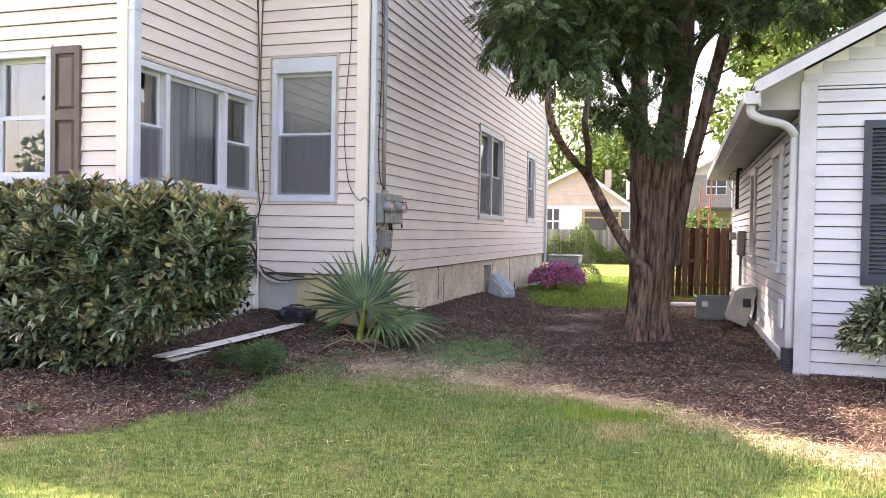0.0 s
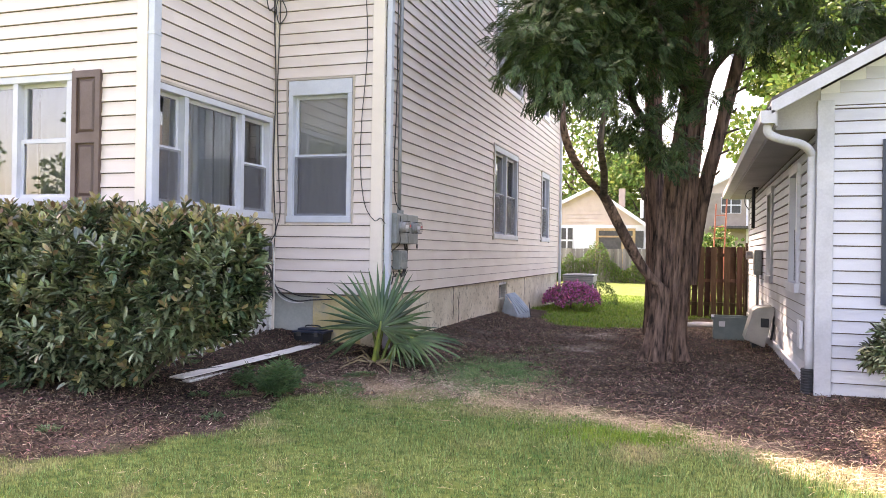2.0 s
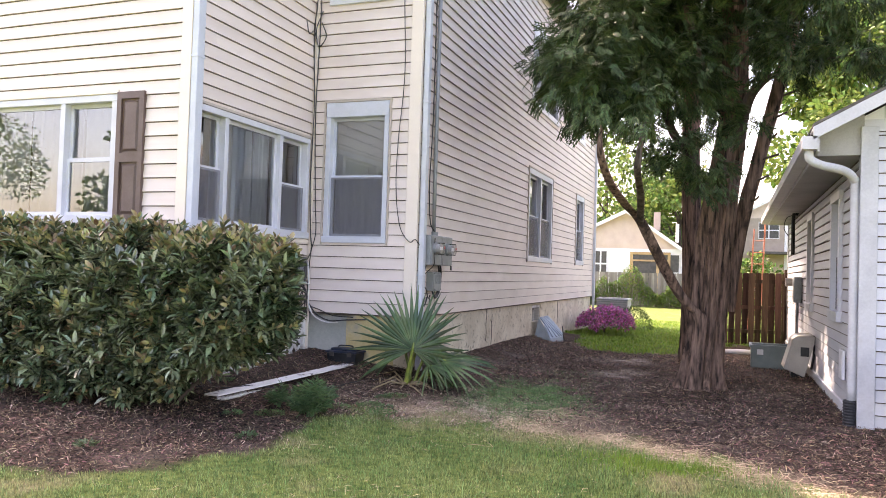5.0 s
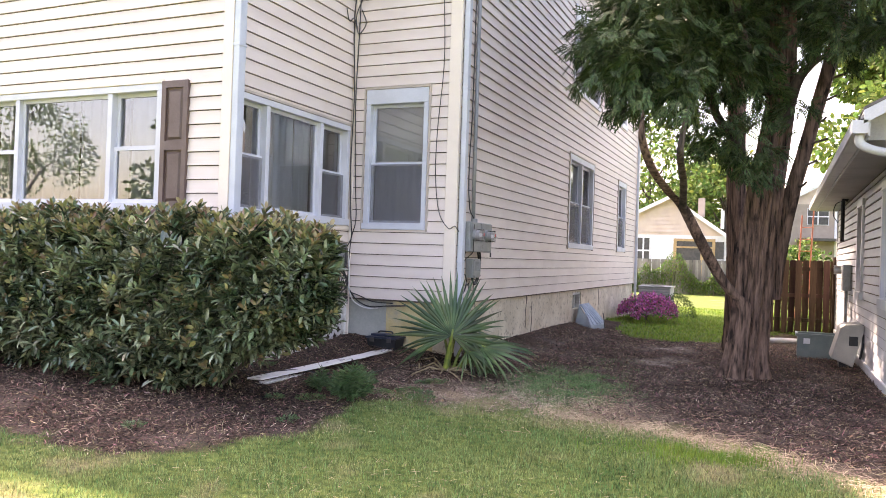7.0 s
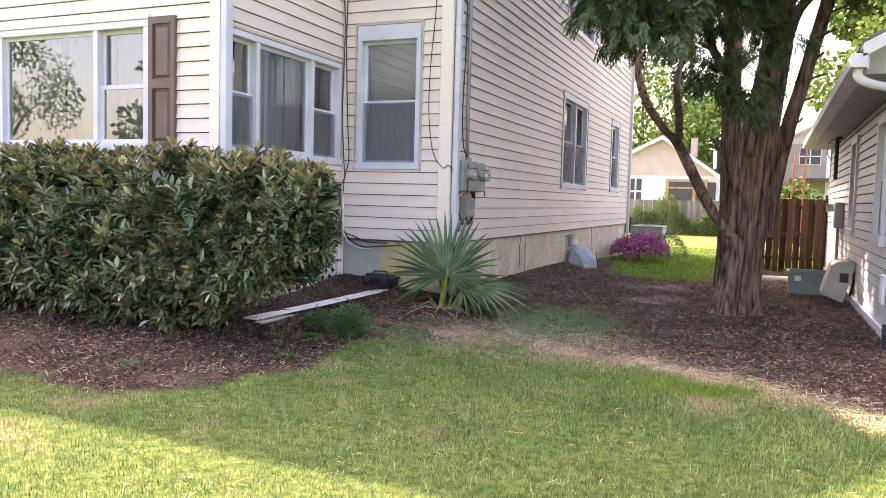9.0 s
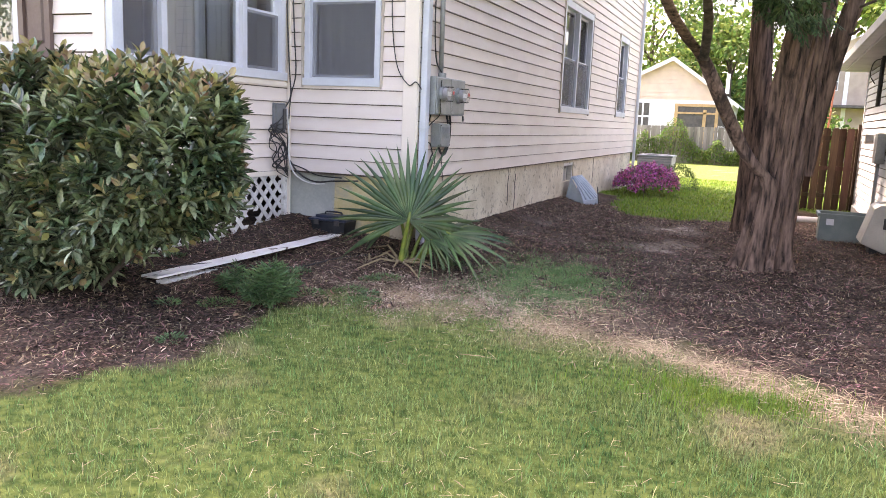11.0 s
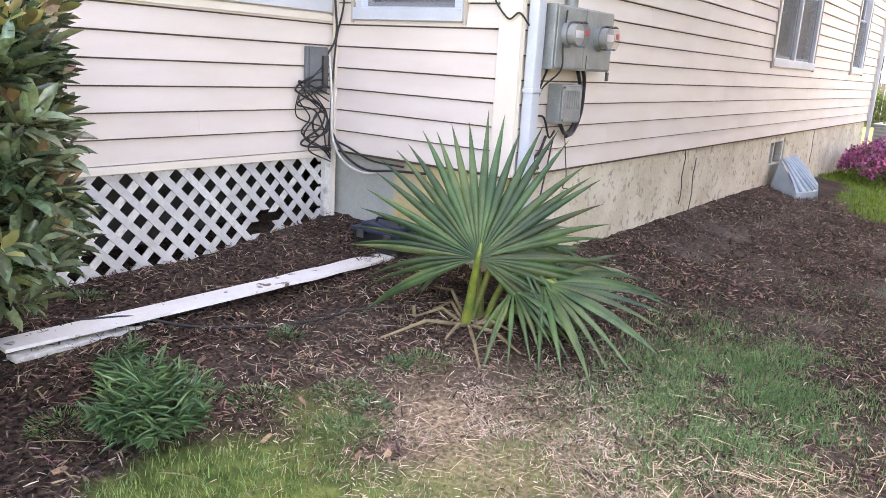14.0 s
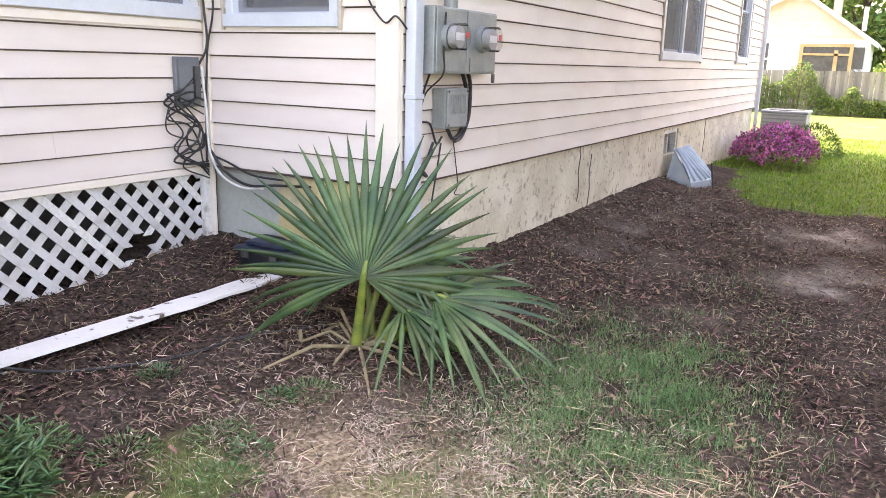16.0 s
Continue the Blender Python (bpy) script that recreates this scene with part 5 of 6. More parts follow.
    n = 2 if bars else 1
    for i in range(n):
        for j in range(n):
            a, b = x0 + (x1 - x0) * i / n + 0.05, x0 + (x1 - x0) * (i + 1) / n - 0.05
            c, d = z0 + (z1 - z0) * j / n + 0.05, z0 + (z1 - z0) * (j + 1) / n - 0.05
            part("pane", box(bmesh.new(), a, b, y - 0.075, y - 0.065, c, d), DARK_METAL_AND_SHADE, w)


fh = far_house(-6.6, 1.05, 38, 9, 3.1, 2.2, -2.1, WHITE, PINK_SIDING, "white bungalow with a pink gable and screened porch", LIGHT_SHINGLE)
for k in range(8):
    z = 3.25 + k * 0.24
    lft, rgt = -2.1 - (5.3 - z) * 2.0, -2.1 + (5.3 - z) * 1.4
    part("siding_board", box(bmesh.new(), lft + 0.1, rgt - 0.1, 37.97, 37.995, z, z + 0.22), PINK_SIDING, fh)
far_window(fh, -4.0, -3.2, 1.35, 2.95, 38)
# The porch has no depth; a dark slab paints its inner shade.
part("porch_shade", box(bmesh.new(), -1.75, 0.95, 37.93, 37.99, 0.2, 2.75), DARK_METAL_AND_SHADE, fh, "dark sheet standing for the shade inside the screened porch")
for a, b, c, d in ((-1.85, -1.68, 0.0, 2.9), (-0.32, -0.15, 0.0, 2.6), (0.32, 0.48, 0.0, 2.9), (-1.68, 0.32, 2.75, 2.9), (-1.68, 0.32, 2.35, 2.45)):
    part("porch_post", box(bmesh.new(), a, b, 37.87, 37.92, c, d), PINE, fh, "bare pine post")
for k in range(9):
    part("baluster", box(bmesh.new(), 0.52 + k * 0.05, 0.54 + k * 0.05, 37.88, 37.91, 1.0, 1.75), WHITE, fh)
part("downspout", box(bmesh.new(), 1.06, 1.16, 37.9, 38.0, -0.1, 3.0), WHITE, fh)
part("vent_pipe", tube(bmesh.new(), [(0.7, 40, 3.6), (0.7, 40, 4.7)], 0.10, 10), WHITE, fh)
part("chimney", box(bmesh.new(), -1.0, -0.6, 43, 43.4, 4.5, 5.7), TAUPE_SIDING, fh)
h2 = far_house(4.0, 13, 60, 10, 6.6, 2.4, 8.5, TAUPE_SIDING, PINK_SIDING, "taupe two-storey house beyond the fence", SHINGLE)
far_window(h2, 5.9, 7.5, 4.9, 6.3, 60)
far_window(h2, 9.5, 11, 4.9, 6.3, 60)
part("porch_roof", box(bmesh.new(), 5.2, 12, 58.4, 60, 3.6, 3.8), SHINGLE, h2)
part("trim_board", box(bmesh.new(), 7.9, 8.2, 59.9, 59.99, 0, 6.6), WHITE, h2)
ladder = thing("orange_ladder", (4.6, 14.5, gz(4.6, 14.5)), "orange fibreglass ladder leaning behind the fence", "ladder")
for dx in (0.0, 0.30):
    part("rail", tube(bmesh.new(), [(4.30 + dx, 14.5, gz(4.4, 14.5)), (4.42 + dx, 14.6, 3.3 if dx else 2.9)], 0.022, 8), ORANGE, ladder)
for k in range(8):
    z = 0.25 + k * 0.33
    part("rung", tube(bmesh.new(), [(4.31 + 0.036 * z, 14.5 + z * 0.03, z), (4.61 + 0.036 * z, 14.5 + z * 0.03, z)], 0.013, 6), ORANGE, ladder)

# the street behind the camera
bm = bmesh.new()
box(bm, -60, 60, -26, -19, -0.2, -0.055)
tagged(part("road", bm, ASPHALT), "asphalt street beyond the front lawn", "road", kind="structure")

# siding boards
for (w, pl, ln, ops), seam in zip(HOUSE_WALLS, (3.8, 9, 9, 3.8, 4, 4)):
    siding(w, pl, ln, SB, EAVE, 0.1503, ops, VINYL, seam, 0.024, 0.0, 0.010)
# Wider gap: more dark sheathing shows as painted lap shadow.
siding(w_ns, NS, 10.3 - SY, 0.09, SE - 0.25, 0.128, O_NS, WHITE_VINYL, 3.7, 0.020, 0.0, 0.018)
siding(w_nf, NF, 3.2, 0.0, SE, 0.128, [], WHITE_VINYL, 9, 0.020)
for r in range(15):
    z = SE + r * 0.128
    a = max((z + 0.128 - SE - RZ) / SL, 0.0)
    if a < 3.4:
        bm = bmesh.new()
        hexa(bm, [NF.at(u, zz, w) for zz, w1 in ((z, 0.016), (z + 0.124, 0.004)) for u, w in ((a, 0.001), (7 - a, 0.001), (7 - a, w1), (a, w1))])
        part("siding_board", bm, WHITE_VINYL, w_gab)

# ---------- trees ----------
def trunk_mesh(path, radii, flute, lobes, seed, seg=72, flare=0.0):
    """A fluted bark-covered stem along a path."""
    pts = spline(path, 20 if seg > 40 else 10)
    rad = np.interp(np.linspace(0, 1, len(pts)), np.linspace(0, 1, len(radii)), radii)
    rng = np.random.default_rng(seed)
    ph = rng.random(8) * 6.28
    V = []
    for i, p in enumerate(pts):
        t = i / (len(pts) - 1)
        ang = np.arange(seg) * 2 * math.pi / seg
        tw = 0.5 * t
        r = rad[i] * (1 + flute * (0.5 * np.cos(lobes * (ang + tw) + ph[0]) + 0.35 * np.cos((lobes + 2) * (ang - tw) + ph[1]) + 0.25 * np.cos(11 * ang + ph[2] + 2 * t))
                      + 0.045 * np.cos(19 * ang + ph[3] + 2.5 * math.sin(9 * t)) + 0.035 * np.cos(31 * ang + ph[4] + 3 * math.sin(7 * t + 1)) + 0.015 * rng.normal(size=seg))
        r = r + flare * math.exp(-(p.z - pts[0].z) / 0.28) * (0.55 + 0.45 * np.cos(lobes * ang + ph[0]))
        V.append(np.stack([p.x + r * np.cos(ang), p.y + r * np.sin(ang), np.full(seg, p.z)], 1))
    n = len(pts)
    k = np.arange(seg)
    F = np.concatenate([np.stack([i * seg + k, i * seg + (k + 1) % seg, (i + 1) * seg + (k + 1) % seg, (i + 1) * seg + k], 1) for i in range(n - 1)])
    return fast_mesh("trunk", np.concatenate(V), F)


def spray_template():
    """A flat drooping cedar spray: a stem with tapering leaflets at both sides, each forked."""
    v, f = [], []

    def leaf(p, d, ln, w):
        d = np.array(d) / np.linalg.norm(d)
        s = np.array([-d[1], d[0], 0])
        k = len(v)
        v.extend([p, p + d * ln * 0.45 + s * w, p + d * ln + np.array([0, 0, -0.12 * ln]), p + d * ln * 0.45 - s * w])
        f.append((k, k + 1, k + 2, k + 3))
    for i in range(4):
        y = 0.12 + 0.21 * i
        p = np.array([0, y, -0.10 * y * y])
        ln = 0.44 * (1 - 0.55 * i / 6)
        for sg in (-1, 1):
            d = np.array([sg * 0.75, 0.85, -0.12])
            leaf(p, d, ln, 0.046)
            q = p + d / np.linalg.norm(d) * ln * 0.5
            leaf(q, (sg * 0.15, 1.0, -0.1), ln * 0.55, 0.038)
    leaf(np.array([0, 0, 0]), (0, 1, -0.05), 1.0, 0.04)
    return np.array(v), np.array(f)


SPRAY = spray_template()


def crown_sprays(clumps, density, seed_drop=0.5, big=1.0):
    P, D, S = [], [], []
    for cx, cy, cz, rx, ry, rz in clumps:
        n = int(density * rx * ry * rz ** 0.6) + 20
        # boughlets inside the clump, each carrying many sprays, so that gaps stay
        m = max(n // 14, 4)
        o = unit(m) * (RNG.random(m) ** 0.45)[:, None]
        tw = np.repeat(np.arange(m), 14)[:n]
        off = unit(len(tw)) * (RNG.random(len(tw)) ** 0.6)[:, None] * 0.22
        p = o[tw] * np.array([rx, ry, rz]) + off * np.array([1, 1, 0.6])
        P.append(p + np.array([cx, cy, cz]))
        d = o[tw] * np.array([1, 1, 0.5]) + unit(len(tw)) * 0.55 + np.array([0, 0, -seed_drop])
        D.append(d)
        S.append(RNG.uniform(0.11, 0.25, len(tw)) * big)
    P, D, S = map(np.concatenate, (P, D, S))
    up = unit(len(P)) * 0.6 + np.array([0, 0, 1.0])
    return scatter(SPRAY[0], SPRAY[1], P, frames(D, up), S)


cedar = thing("cedar_tree", (3.45, 1.95, gz(3.45, 1.95)), "old red cedar with a fluted shaggy trunk and drooping green sprays", "tree")
b0 = gz(3.45, 1.95) - 0.08
link("trunk", trunk_mesh([(3.43, 1.95, b0), (3.50, 1.97, 0.5), (3.58, 2.0, 1.6), (3.68, 2.0, 2.6), (3.82, 2.0, 3.8), (3.78, 2.0, 5.5), (3.6, 2.0, 8.5)], [0.210, 0.200, 0.205, 0.190, 0.165, 0.14, 0.05], 0.27, 5, 3, 96, 0.19), BARK, cedar, smooth=True)
for pth, rr, mt in ((((3.74, 2.1, 1.0), (3.90, 2.15, 2.05), (4.14, 2.1, 3.1), (4.38, 2.0, 4.1), (4.64, 1.9, 5.4), (4.9, 1.9, 6.6)), (0.125, 0.108, 0.092, 0.085, 0.075, 0.04), BARK),
                    (((3.36, 1.66, -0.10), (3.42, 1.69, 0.45), (3.45, 1.66, 0.90), (3.28, 1.58, 1.10), (3.11, 1.48, 1.34), (2.9, 1.15, 1.78), (2.73, 0.84, 2.14), (2.60, 0.40, 2.30), (2.47, -0.10, 2.54), (2.41, -0.42, 2.83), (2.40, -0.35, 3.15)), (0.13, 0.095, 0.088, 0.082, 0.078, 0.07, 0.062, 0.055, 0.042, 0.012), BARK),
                    (((2.73, 0.80, 2.12), (2.80, 0.2, 2.38), (2.82, -0.37, 2.58), (2.84, -0.50, 2.75), (2.87, -0.46, 3.0), (2.9, -0.3, 3.25)), (0.045, 0.042, 0.036, 0.026, 0.010), BARK_GREY),
                    (((3.45, 1.9, 2.6), (3.25, 1.8, 3.1), (3.0, 1.7, 3.5), (2.85, 1.6, 4.2)), (0.09, 0.08, 0.06, 0.04), BARK_GREY),
                    (((3.85, 1.9, 3.3), (4.05, 1.6, 3.9), (4.6, 1.3, 4.15), (5.8, 0.9, 4.15)), (0.09, 0.07, 0.05, 0.02), BARK_GREY),
                    (((3.6, 1.8, 3.7), (3.35, 1.5, 4.3), (3.2, 1.3, 5.0)), (0.10, 0.08, 0.05), BARK_GREY)):
    link("limb", trunk_mesh(pth, rr, 0.08, 3, 4, 20), mt, cedar, smooth=True)
for k in range(7):
    z = 2.5 + k * 0.28
    x = 3.98 + 0.245 * (z - 2.5)
    bm = tube(bmesh.new(), spline([(x + 0.08, 2.0, z), (x + 0.13, 1.97, z + 0.02), (x + 0.17 + 0.05 * (k % 3), 1.94, z + 0.06)], 4), [0.015] * 9, 6)
    part("dead_stub", bm, BARK_GREY, cedar)
CLUMPS = [(2.05, 0.1, 3.82, .62, .75, .60), (2.55, 0.2, 3.50, .60, .6, .42), (1.75, 1.5, 4.35, .6, .7, .55), (2.5, 1.5, 4.95, 1.1, 1.0, .7), (3.2, 1.2, 4.30, .66, .7, .75), (3.38, 1.15, 2.74, .60, .42, .34), (3.05, 1.15, 3.15, .46, .42, .36)]
CLUMPS += [(2.40, -0.55, 3.50, .30, .25, .36), (2.88, -0.40, 3.30, .26, .25, .34), (2.78, 0.9, 3.95, .55, .5, .5), (2.3, 0.6, 4.5, .7, .7, .45), (3.55, 1.25, 3.55, .30, .3, .45)]
# Some high clumps here are added to shade the neighbouring gable.
CLUMPS += [(4.45, 1.25, 4.35, .62, .7, .42), (5.45, 0.8, 4.18, .72, .5, .26), (5.0, 0.3, 4.75, .9, .6, .32), (3.8, 1.9, 5.7, 1.5, 1.5, .8), (4.4, 2.6, 5.0, .9, .9, .55), (3.2, 0.5, 5.5, 1.2, .9, .5), (4.6, 0.5, 5.6, .8, .7, .3)]
CLUMPS += [(2.1, 2.6, 4.7, 1.0, 1.0, .75), (4.0, 1.3, 3.35, .22, .3, .25)]
link("crown", fast_mesh("crown", *crown_sprays(CLUMPS, 1900)), CEDAR, cedar)
# The last two clumps, out of view, are added to shade the neighbouring wall.
link("crown", fast_mesh("crown", *crown_sprays([(3.5, 2.0, 7.2, 1.6, 1.6, 1.2), (3.5, 2.0, 8.8, .9, .9, 1.1), (2.3, 3.0, 6.5, 1.2, 1.3, .8), (2.0, 4.2, 7.3, 1.1, 1.2, .8)], 420, 0.5, 2.2)), CEDAR, cedar)
cedar2 = thing("cedar_tree", (3.24, 5.3, gz(3.24, 5.3)), "second red cedar with a straight shaggy trunk behind the first", "tree")
b1 = gz(3.24, 5.3) - 0.08
link("trunk", trunk_mesh([(3.22, 5.35, b1), (3.2, 5.32, 0.6), (3.18, 5.3, 1.7), (3.1, 5.3, 3.7), (3.1, 5.3, 6.5), (3.1, 5.3, 9.0)], [0.20, 0.185, 0.16, 0.14, 0.10, 0.04], 0.14, 4, 9, 60, 0.12), BARK, cedar2, smooth=True)
for z, dx, dy in ((3.6, 0.5, -0.2), (4.2, -0.6, 0.1), (5.0, 0.4, 0.4)):
    link("limb", trunk_mesh([(3.1, 5.3, z), (3.1 + dx * 0.6, 5.3 + dy * 0.6, z + 0.3), (3.1 + dx * 1.6, 5.3 + dy * 1.6, z + 0.5)], [0.05, 0.04, 0.015], 0.05, 3, 4, 12), BARK_GREY, cedar2, smooth=True)
# The last four clumps are added up-sun as shade for that wall.
link("crown", fast_mesh("crown", *crown_sprays([(3.1, 5.3, 5.6, 1.3, 1.3, .7), (3.1, 5.3, 7.2, 1.3, 1.3, 1.2), (3.1, 5.3, 8.8, .8, .8, 1.0), (3.2, 3.9, 5.4, 1.2, 1.1, .6), (2.9, 6.8, 5.8, 1.3, 1.3, .8), (2.5, 8.2, 6.4, 1.2, 1.2, .8), (2.3, 5.4, 6.0, 1.1, 1.4, .6)], 430, 0.5, 1.7)), CEDAR, cedar2)

LEAF = (np.array([(0, 0, 0), (0.30, 0.35, 0.05), (0.26, 0.72, 0.03), (0, 1, -0.06), (-0.26, 0.72, 0.03), (-0.30, 0.35, 0.05)]), np.array([(0, 1, 2, 3), (0, 3, 4, 5)]))


def leafy_tree(x, y, h, r, n, size, material, label, low=0.35, seed=1):
    t = thing("tree", (x, y, gz(x, y)), label, "tree")
    rg = np.random.default_rng(seed)
    z0 = gz(x, y) - 0.1
    link("trunk", trunk_mesh([(x, y, z0), (x + 0.1, y, h * 0.25), (x, y + 0.1, h * 0.5), (x, y, h * 0.9)], [h * 0.022, h * 0.018, h * 0.013, h * 0.003], 0.08, 4, seed, 24, 0.05), BARK_GREY, t, smooth=True)
    P, D = [], []
    for k in range(26):
        a, zz = rg.random() * 6.28, low + (0.98 - low) * rg.random()
        rad = r * math.sin(math.pi * min(max((zz - low + 0.12) / (1.08 - low), 0.05), 0.97)) ** 0.7
        c = np.array([x + rad * 0.72 * math.cos(a), y + rad * 0.72 * math.sin(a), h * zz])
        if k < 9:
            link("limb", trunk_mesh([(x, y, h * max(zz - 0.22, 0.15)), tuple((np.array([x, y, h * (zz - 0.08)]) + c) / 2), tuple(c)], [h * 0.008, h * 0.006, h * 0.002], 0.03, 3, k, 10), BARK_GREY, t, smooth=True)
        m = n // 26
        g = rg.normal(size=(m, 3))
        g /= np.linalg.norm(g, axis=1, keepdims=True)
        P.append(c + g * (rg.random(m) ** 0.4)[:, None] * r * np.array([0.36, 0.36, 0.26]))
        D.append(g + rg.normal(size=(m, 3)) * 0.5 + np.array([0, 0, -0.3]))
    P, D = np.concatenate(P), np.concatenate(D)
    v, f = scatter(LEAF[0], LEAF[1], P, frames(D, unit(len(P)) + np.array([0, 0, 0.8])), rg.uniform(0.7, 1.3, len(P)) * size)
    link("crown", fast_mesh("crown", v, f), material, t)
    return t


leafy_tree(9.5, 27, 13, 4.8, 30000, 0.25, BROAD, "sunlit leafy tree with yellow-green foliage", 0.40, 1)
leafy_tree(0.3, 48, 9.5, 4.0, 5500, 0.34, BROAD, "leafy tree behind the bungalow", 0.15, 2)
leafy_tree(-5.5, 52, 13, 6, 8000, 0.36, BROAD, "large leafy tree behind the bungalow", 0.15, 3)
leafy_tree(-2.0, 58, 9, 4, 6500, 0.36, DARK_BROAD, "dark leafy tree in the distance", 0.1, 4)
leafy_tree(15.5, 72, 17, 7, 12000, 0.5, BROAD, "large leafy tree beyond the houses", 0.3, 5)
leafy_tree(4.6, 16.6, 2.2, 1.2, 3600, 0.12, BROAD, "bright green shrub behind the brown fence", 0.1, 6)
leafy_tree(3.2, 33.6, 2.4, 1.8, 4000, 0.18, BROAD, "yellow-green shrub behind the grey fence", 0.1, 7)
leafy_tree(-18.2, -12.6, 8.2, 2.3, 7000, 0.11, BROAD, "airy street tree across the front lawn", 0.30, 8)
leafy_tree(-30, -36, 11, 5, 4000, 0.5, DARK_BROAD, "large street tree across the road", 0.2, 9)
leafy_tree(14, -34, 11, 5, 4000, 0.5, BROAD, "street tree across the road", 0.2, 10)


def bush(name, P, N, size, material, label, category, stems=(), extra=None, fold=None, stem_mat=TWIG):
    """Leaves at points P that face along N, with woody stems."""
    t = thing(name, (float(P[:, 0].mean()), float(P[:, 1].mean()), gz(P[:, 0].mean(), P[:, 1].mean())), label, category)
    for s in stems:
        link("stem", trunk_mesh(s, [0.022, 0.018, 0.008], 0.05, 3, 2, 8), stem_mat, t, smooth=True)
    v, f = scatter(LEAF[0] * np.array([0.52, 1, 1.6]), LEAF[1], P, frames(N, unit(len(P)) * 0.5 + np.array([0, 0, 1.0])), size)
    link("foliage", fast_mesh("foliage", v, f), material, t)
    return t


def whorls(C, N, leaves, spread=1.0):
    """Rosettes of leaves round shoot tips at C that point along N."""
    n = len(C)
    k = np.tile(np.arange(leaves), n)
    c, d = np.repeat(C, leaves, 0), np.repeat(N, leaves, 0)
    a = np.cross(d, unit(n).repeat(leaves, 0))
    a /= np.maximum(np.linalg.norm(a, axis=1, keepdims=True), 1e-6)
    b = np.cross(d, a)
    th = k * 2.4 + RNG.random(len(k)) * 0.6
    side = a * np.cos(th)[:, None] + b * np.sin(th)[:, None]
    tilt = (0.25 + 0.9 * k / leaves)[:, None] * spread
    return c - d * (0.012 * k)[:, None], d * (1.0 - 0.5 * k / leaves)[:, None] + side * (1.15 - 0.6 * (1 - tilt))


# clipped laurel hedge before the front wall
def hedge_surface(n):
    u = RNG.uniform(-5.6, 0.12, n)
    ang = RNG.uniform(0, 2 * math.pi, n)
    cz, sz = np.cos(ang), np.sin(ang)
    sq = 1 / (np.abs(cz) ** 3.2 + np.abs(sz) ** 3.2) ** (1 / 3.2)
    endr = np.sqrt(np.clip(1 - np.clip((u + 0.75) / 0.89, 0, 1) ** 2.6, 0, 1))
    low = np.interp(u, [-5.6, -3.6, -3.0, -1.9, -1.2, -0.7, 0.1], [0.22, 0.20, 0.20, -0.02, 0.05, 0.40, 0.58])
    lump = 1 + 0.11 * (vnoise(u, ang * 0.5, 2.2, 21) - 0.5) * 2 + 0.42 * (vnoise(u, ang * 0.75, 5.2, 22) - 0.66)
    zc, rz = (1.76 + low) / 2, (1.76 - low) / 2
    sh = np.sqrt(np.where(RNG.random(n) < 0.25, RNG.uniform(0.05, 0.5, n), RNG.uniform(0.6, 1.0, n))) * lump
    y = -3.16 + 0.58 * sq * cz * endr * sh
    z = zc + rz * sq * sz * (0.45 + 0.55 * endr) * sh
    z = np.minimum(z, 1.83 + 0.06 * RNG.normal(size=n) * 0.6)
    return np.stack([u, y, np.maximum(z, gz(-2, -3.6) + 0.03)], 1), np.stack([np.clip((u + 0.75) / 0.8, 0, 1) * 0.9, cz * sq * endr, sz * sq], 1)


C, N = hedge_surface(3900)
N = N / np.maximum(np.linalg.norm(N, axis=1, keepdims=True), 1e-6) + unit(len(N)) * 0.50 + np.array([0, 0, 0.85])
N /= np.linalg.norm(N, axis=1, keepdims=True)
P, D = whorls(C, N, 8)
STEMS = []
for k in range(6):
    x = -5.0 + k * 0.6
    STEMS.append(((x, -3.1, gz(x, -3.1) - 0.05), (x + 0.1, -3.12, 0.5), (x + 0.3, -3.2, 1.1)))
STEMS += [((-1.3, -3.05, gz(-1.3, -3.05) - 0.05), (-1.0, -3.0, 0.25), (-0.35, -2.95, 0.7)), ((-1.2, -3.1, gz(-1.2, -3.1) - 0.05), (-0.7, -3.15, 0.45), (-0.2, -3.1, 0.95))]
hedge = bush("hedge", P, D, RNG.uniform(0.085, 0.148, len(P)), HEDGE, "clipped evergreen laurel hedge with bronze new shoots", "hedge", STEMS)
tips = (C[:, 2] > 1.50) | (RNG.random(len(C)) < 0.15)
C2, N2 = C[tips] + N[tips] * 0.055, N[tips] * 0.7 + np.array([0, 0, 0.6])
P, D = whorls(C2, N2 / np.linalg.norm(N2, axis=1, keepdims=True), 5, 0.6)
v, f = scatter(LEAF[0] * np.array([0.75, 1, 1]), LEAF[1], P, frames(D, unit(len(P)) + np.array([0, 0, 0.6])), RNG.uniform(0.06, 0.10, len(P)))
link("new_growth", fast_mesh("new_growth", v, f), NEW_LEAF, hedge, "bronze and yellow-green new leaves")

# rounded laurel beside the white house
d = unit(420)
d[:, 2] = np.abs(d[:, 2]) * 1.2 - 0.35
C = np.array([5.85, -0.98, 0.52]) + d * np.array([0.48, 0.44, 0.52]) * RNG.uniform(0.75, 1.02, 420)[:, None]
C[:, 2] = np.maximum(C[:, 2], 0.06)
P, D = whorls(C, d / np.linalg.norm(d, axis=1, keepdims=True), 8)
bush("laurel_bush", P, D, RNG.uniform(0.08, 0.13, len(P)), HEDGE, "rounded evergreen laurel bush against white siding", "bush", [((5.85, -0.95, gz(5.85, -0.95) - 0.05), (5.83, -0.97, 0.3), (5.8, -1.0, 0.7)), ((5.9, -0.95, gz(5.9, -0.95) - 0.05), (5.98, -0.97, 0.3), (6.1, -1.0, 0.65))])

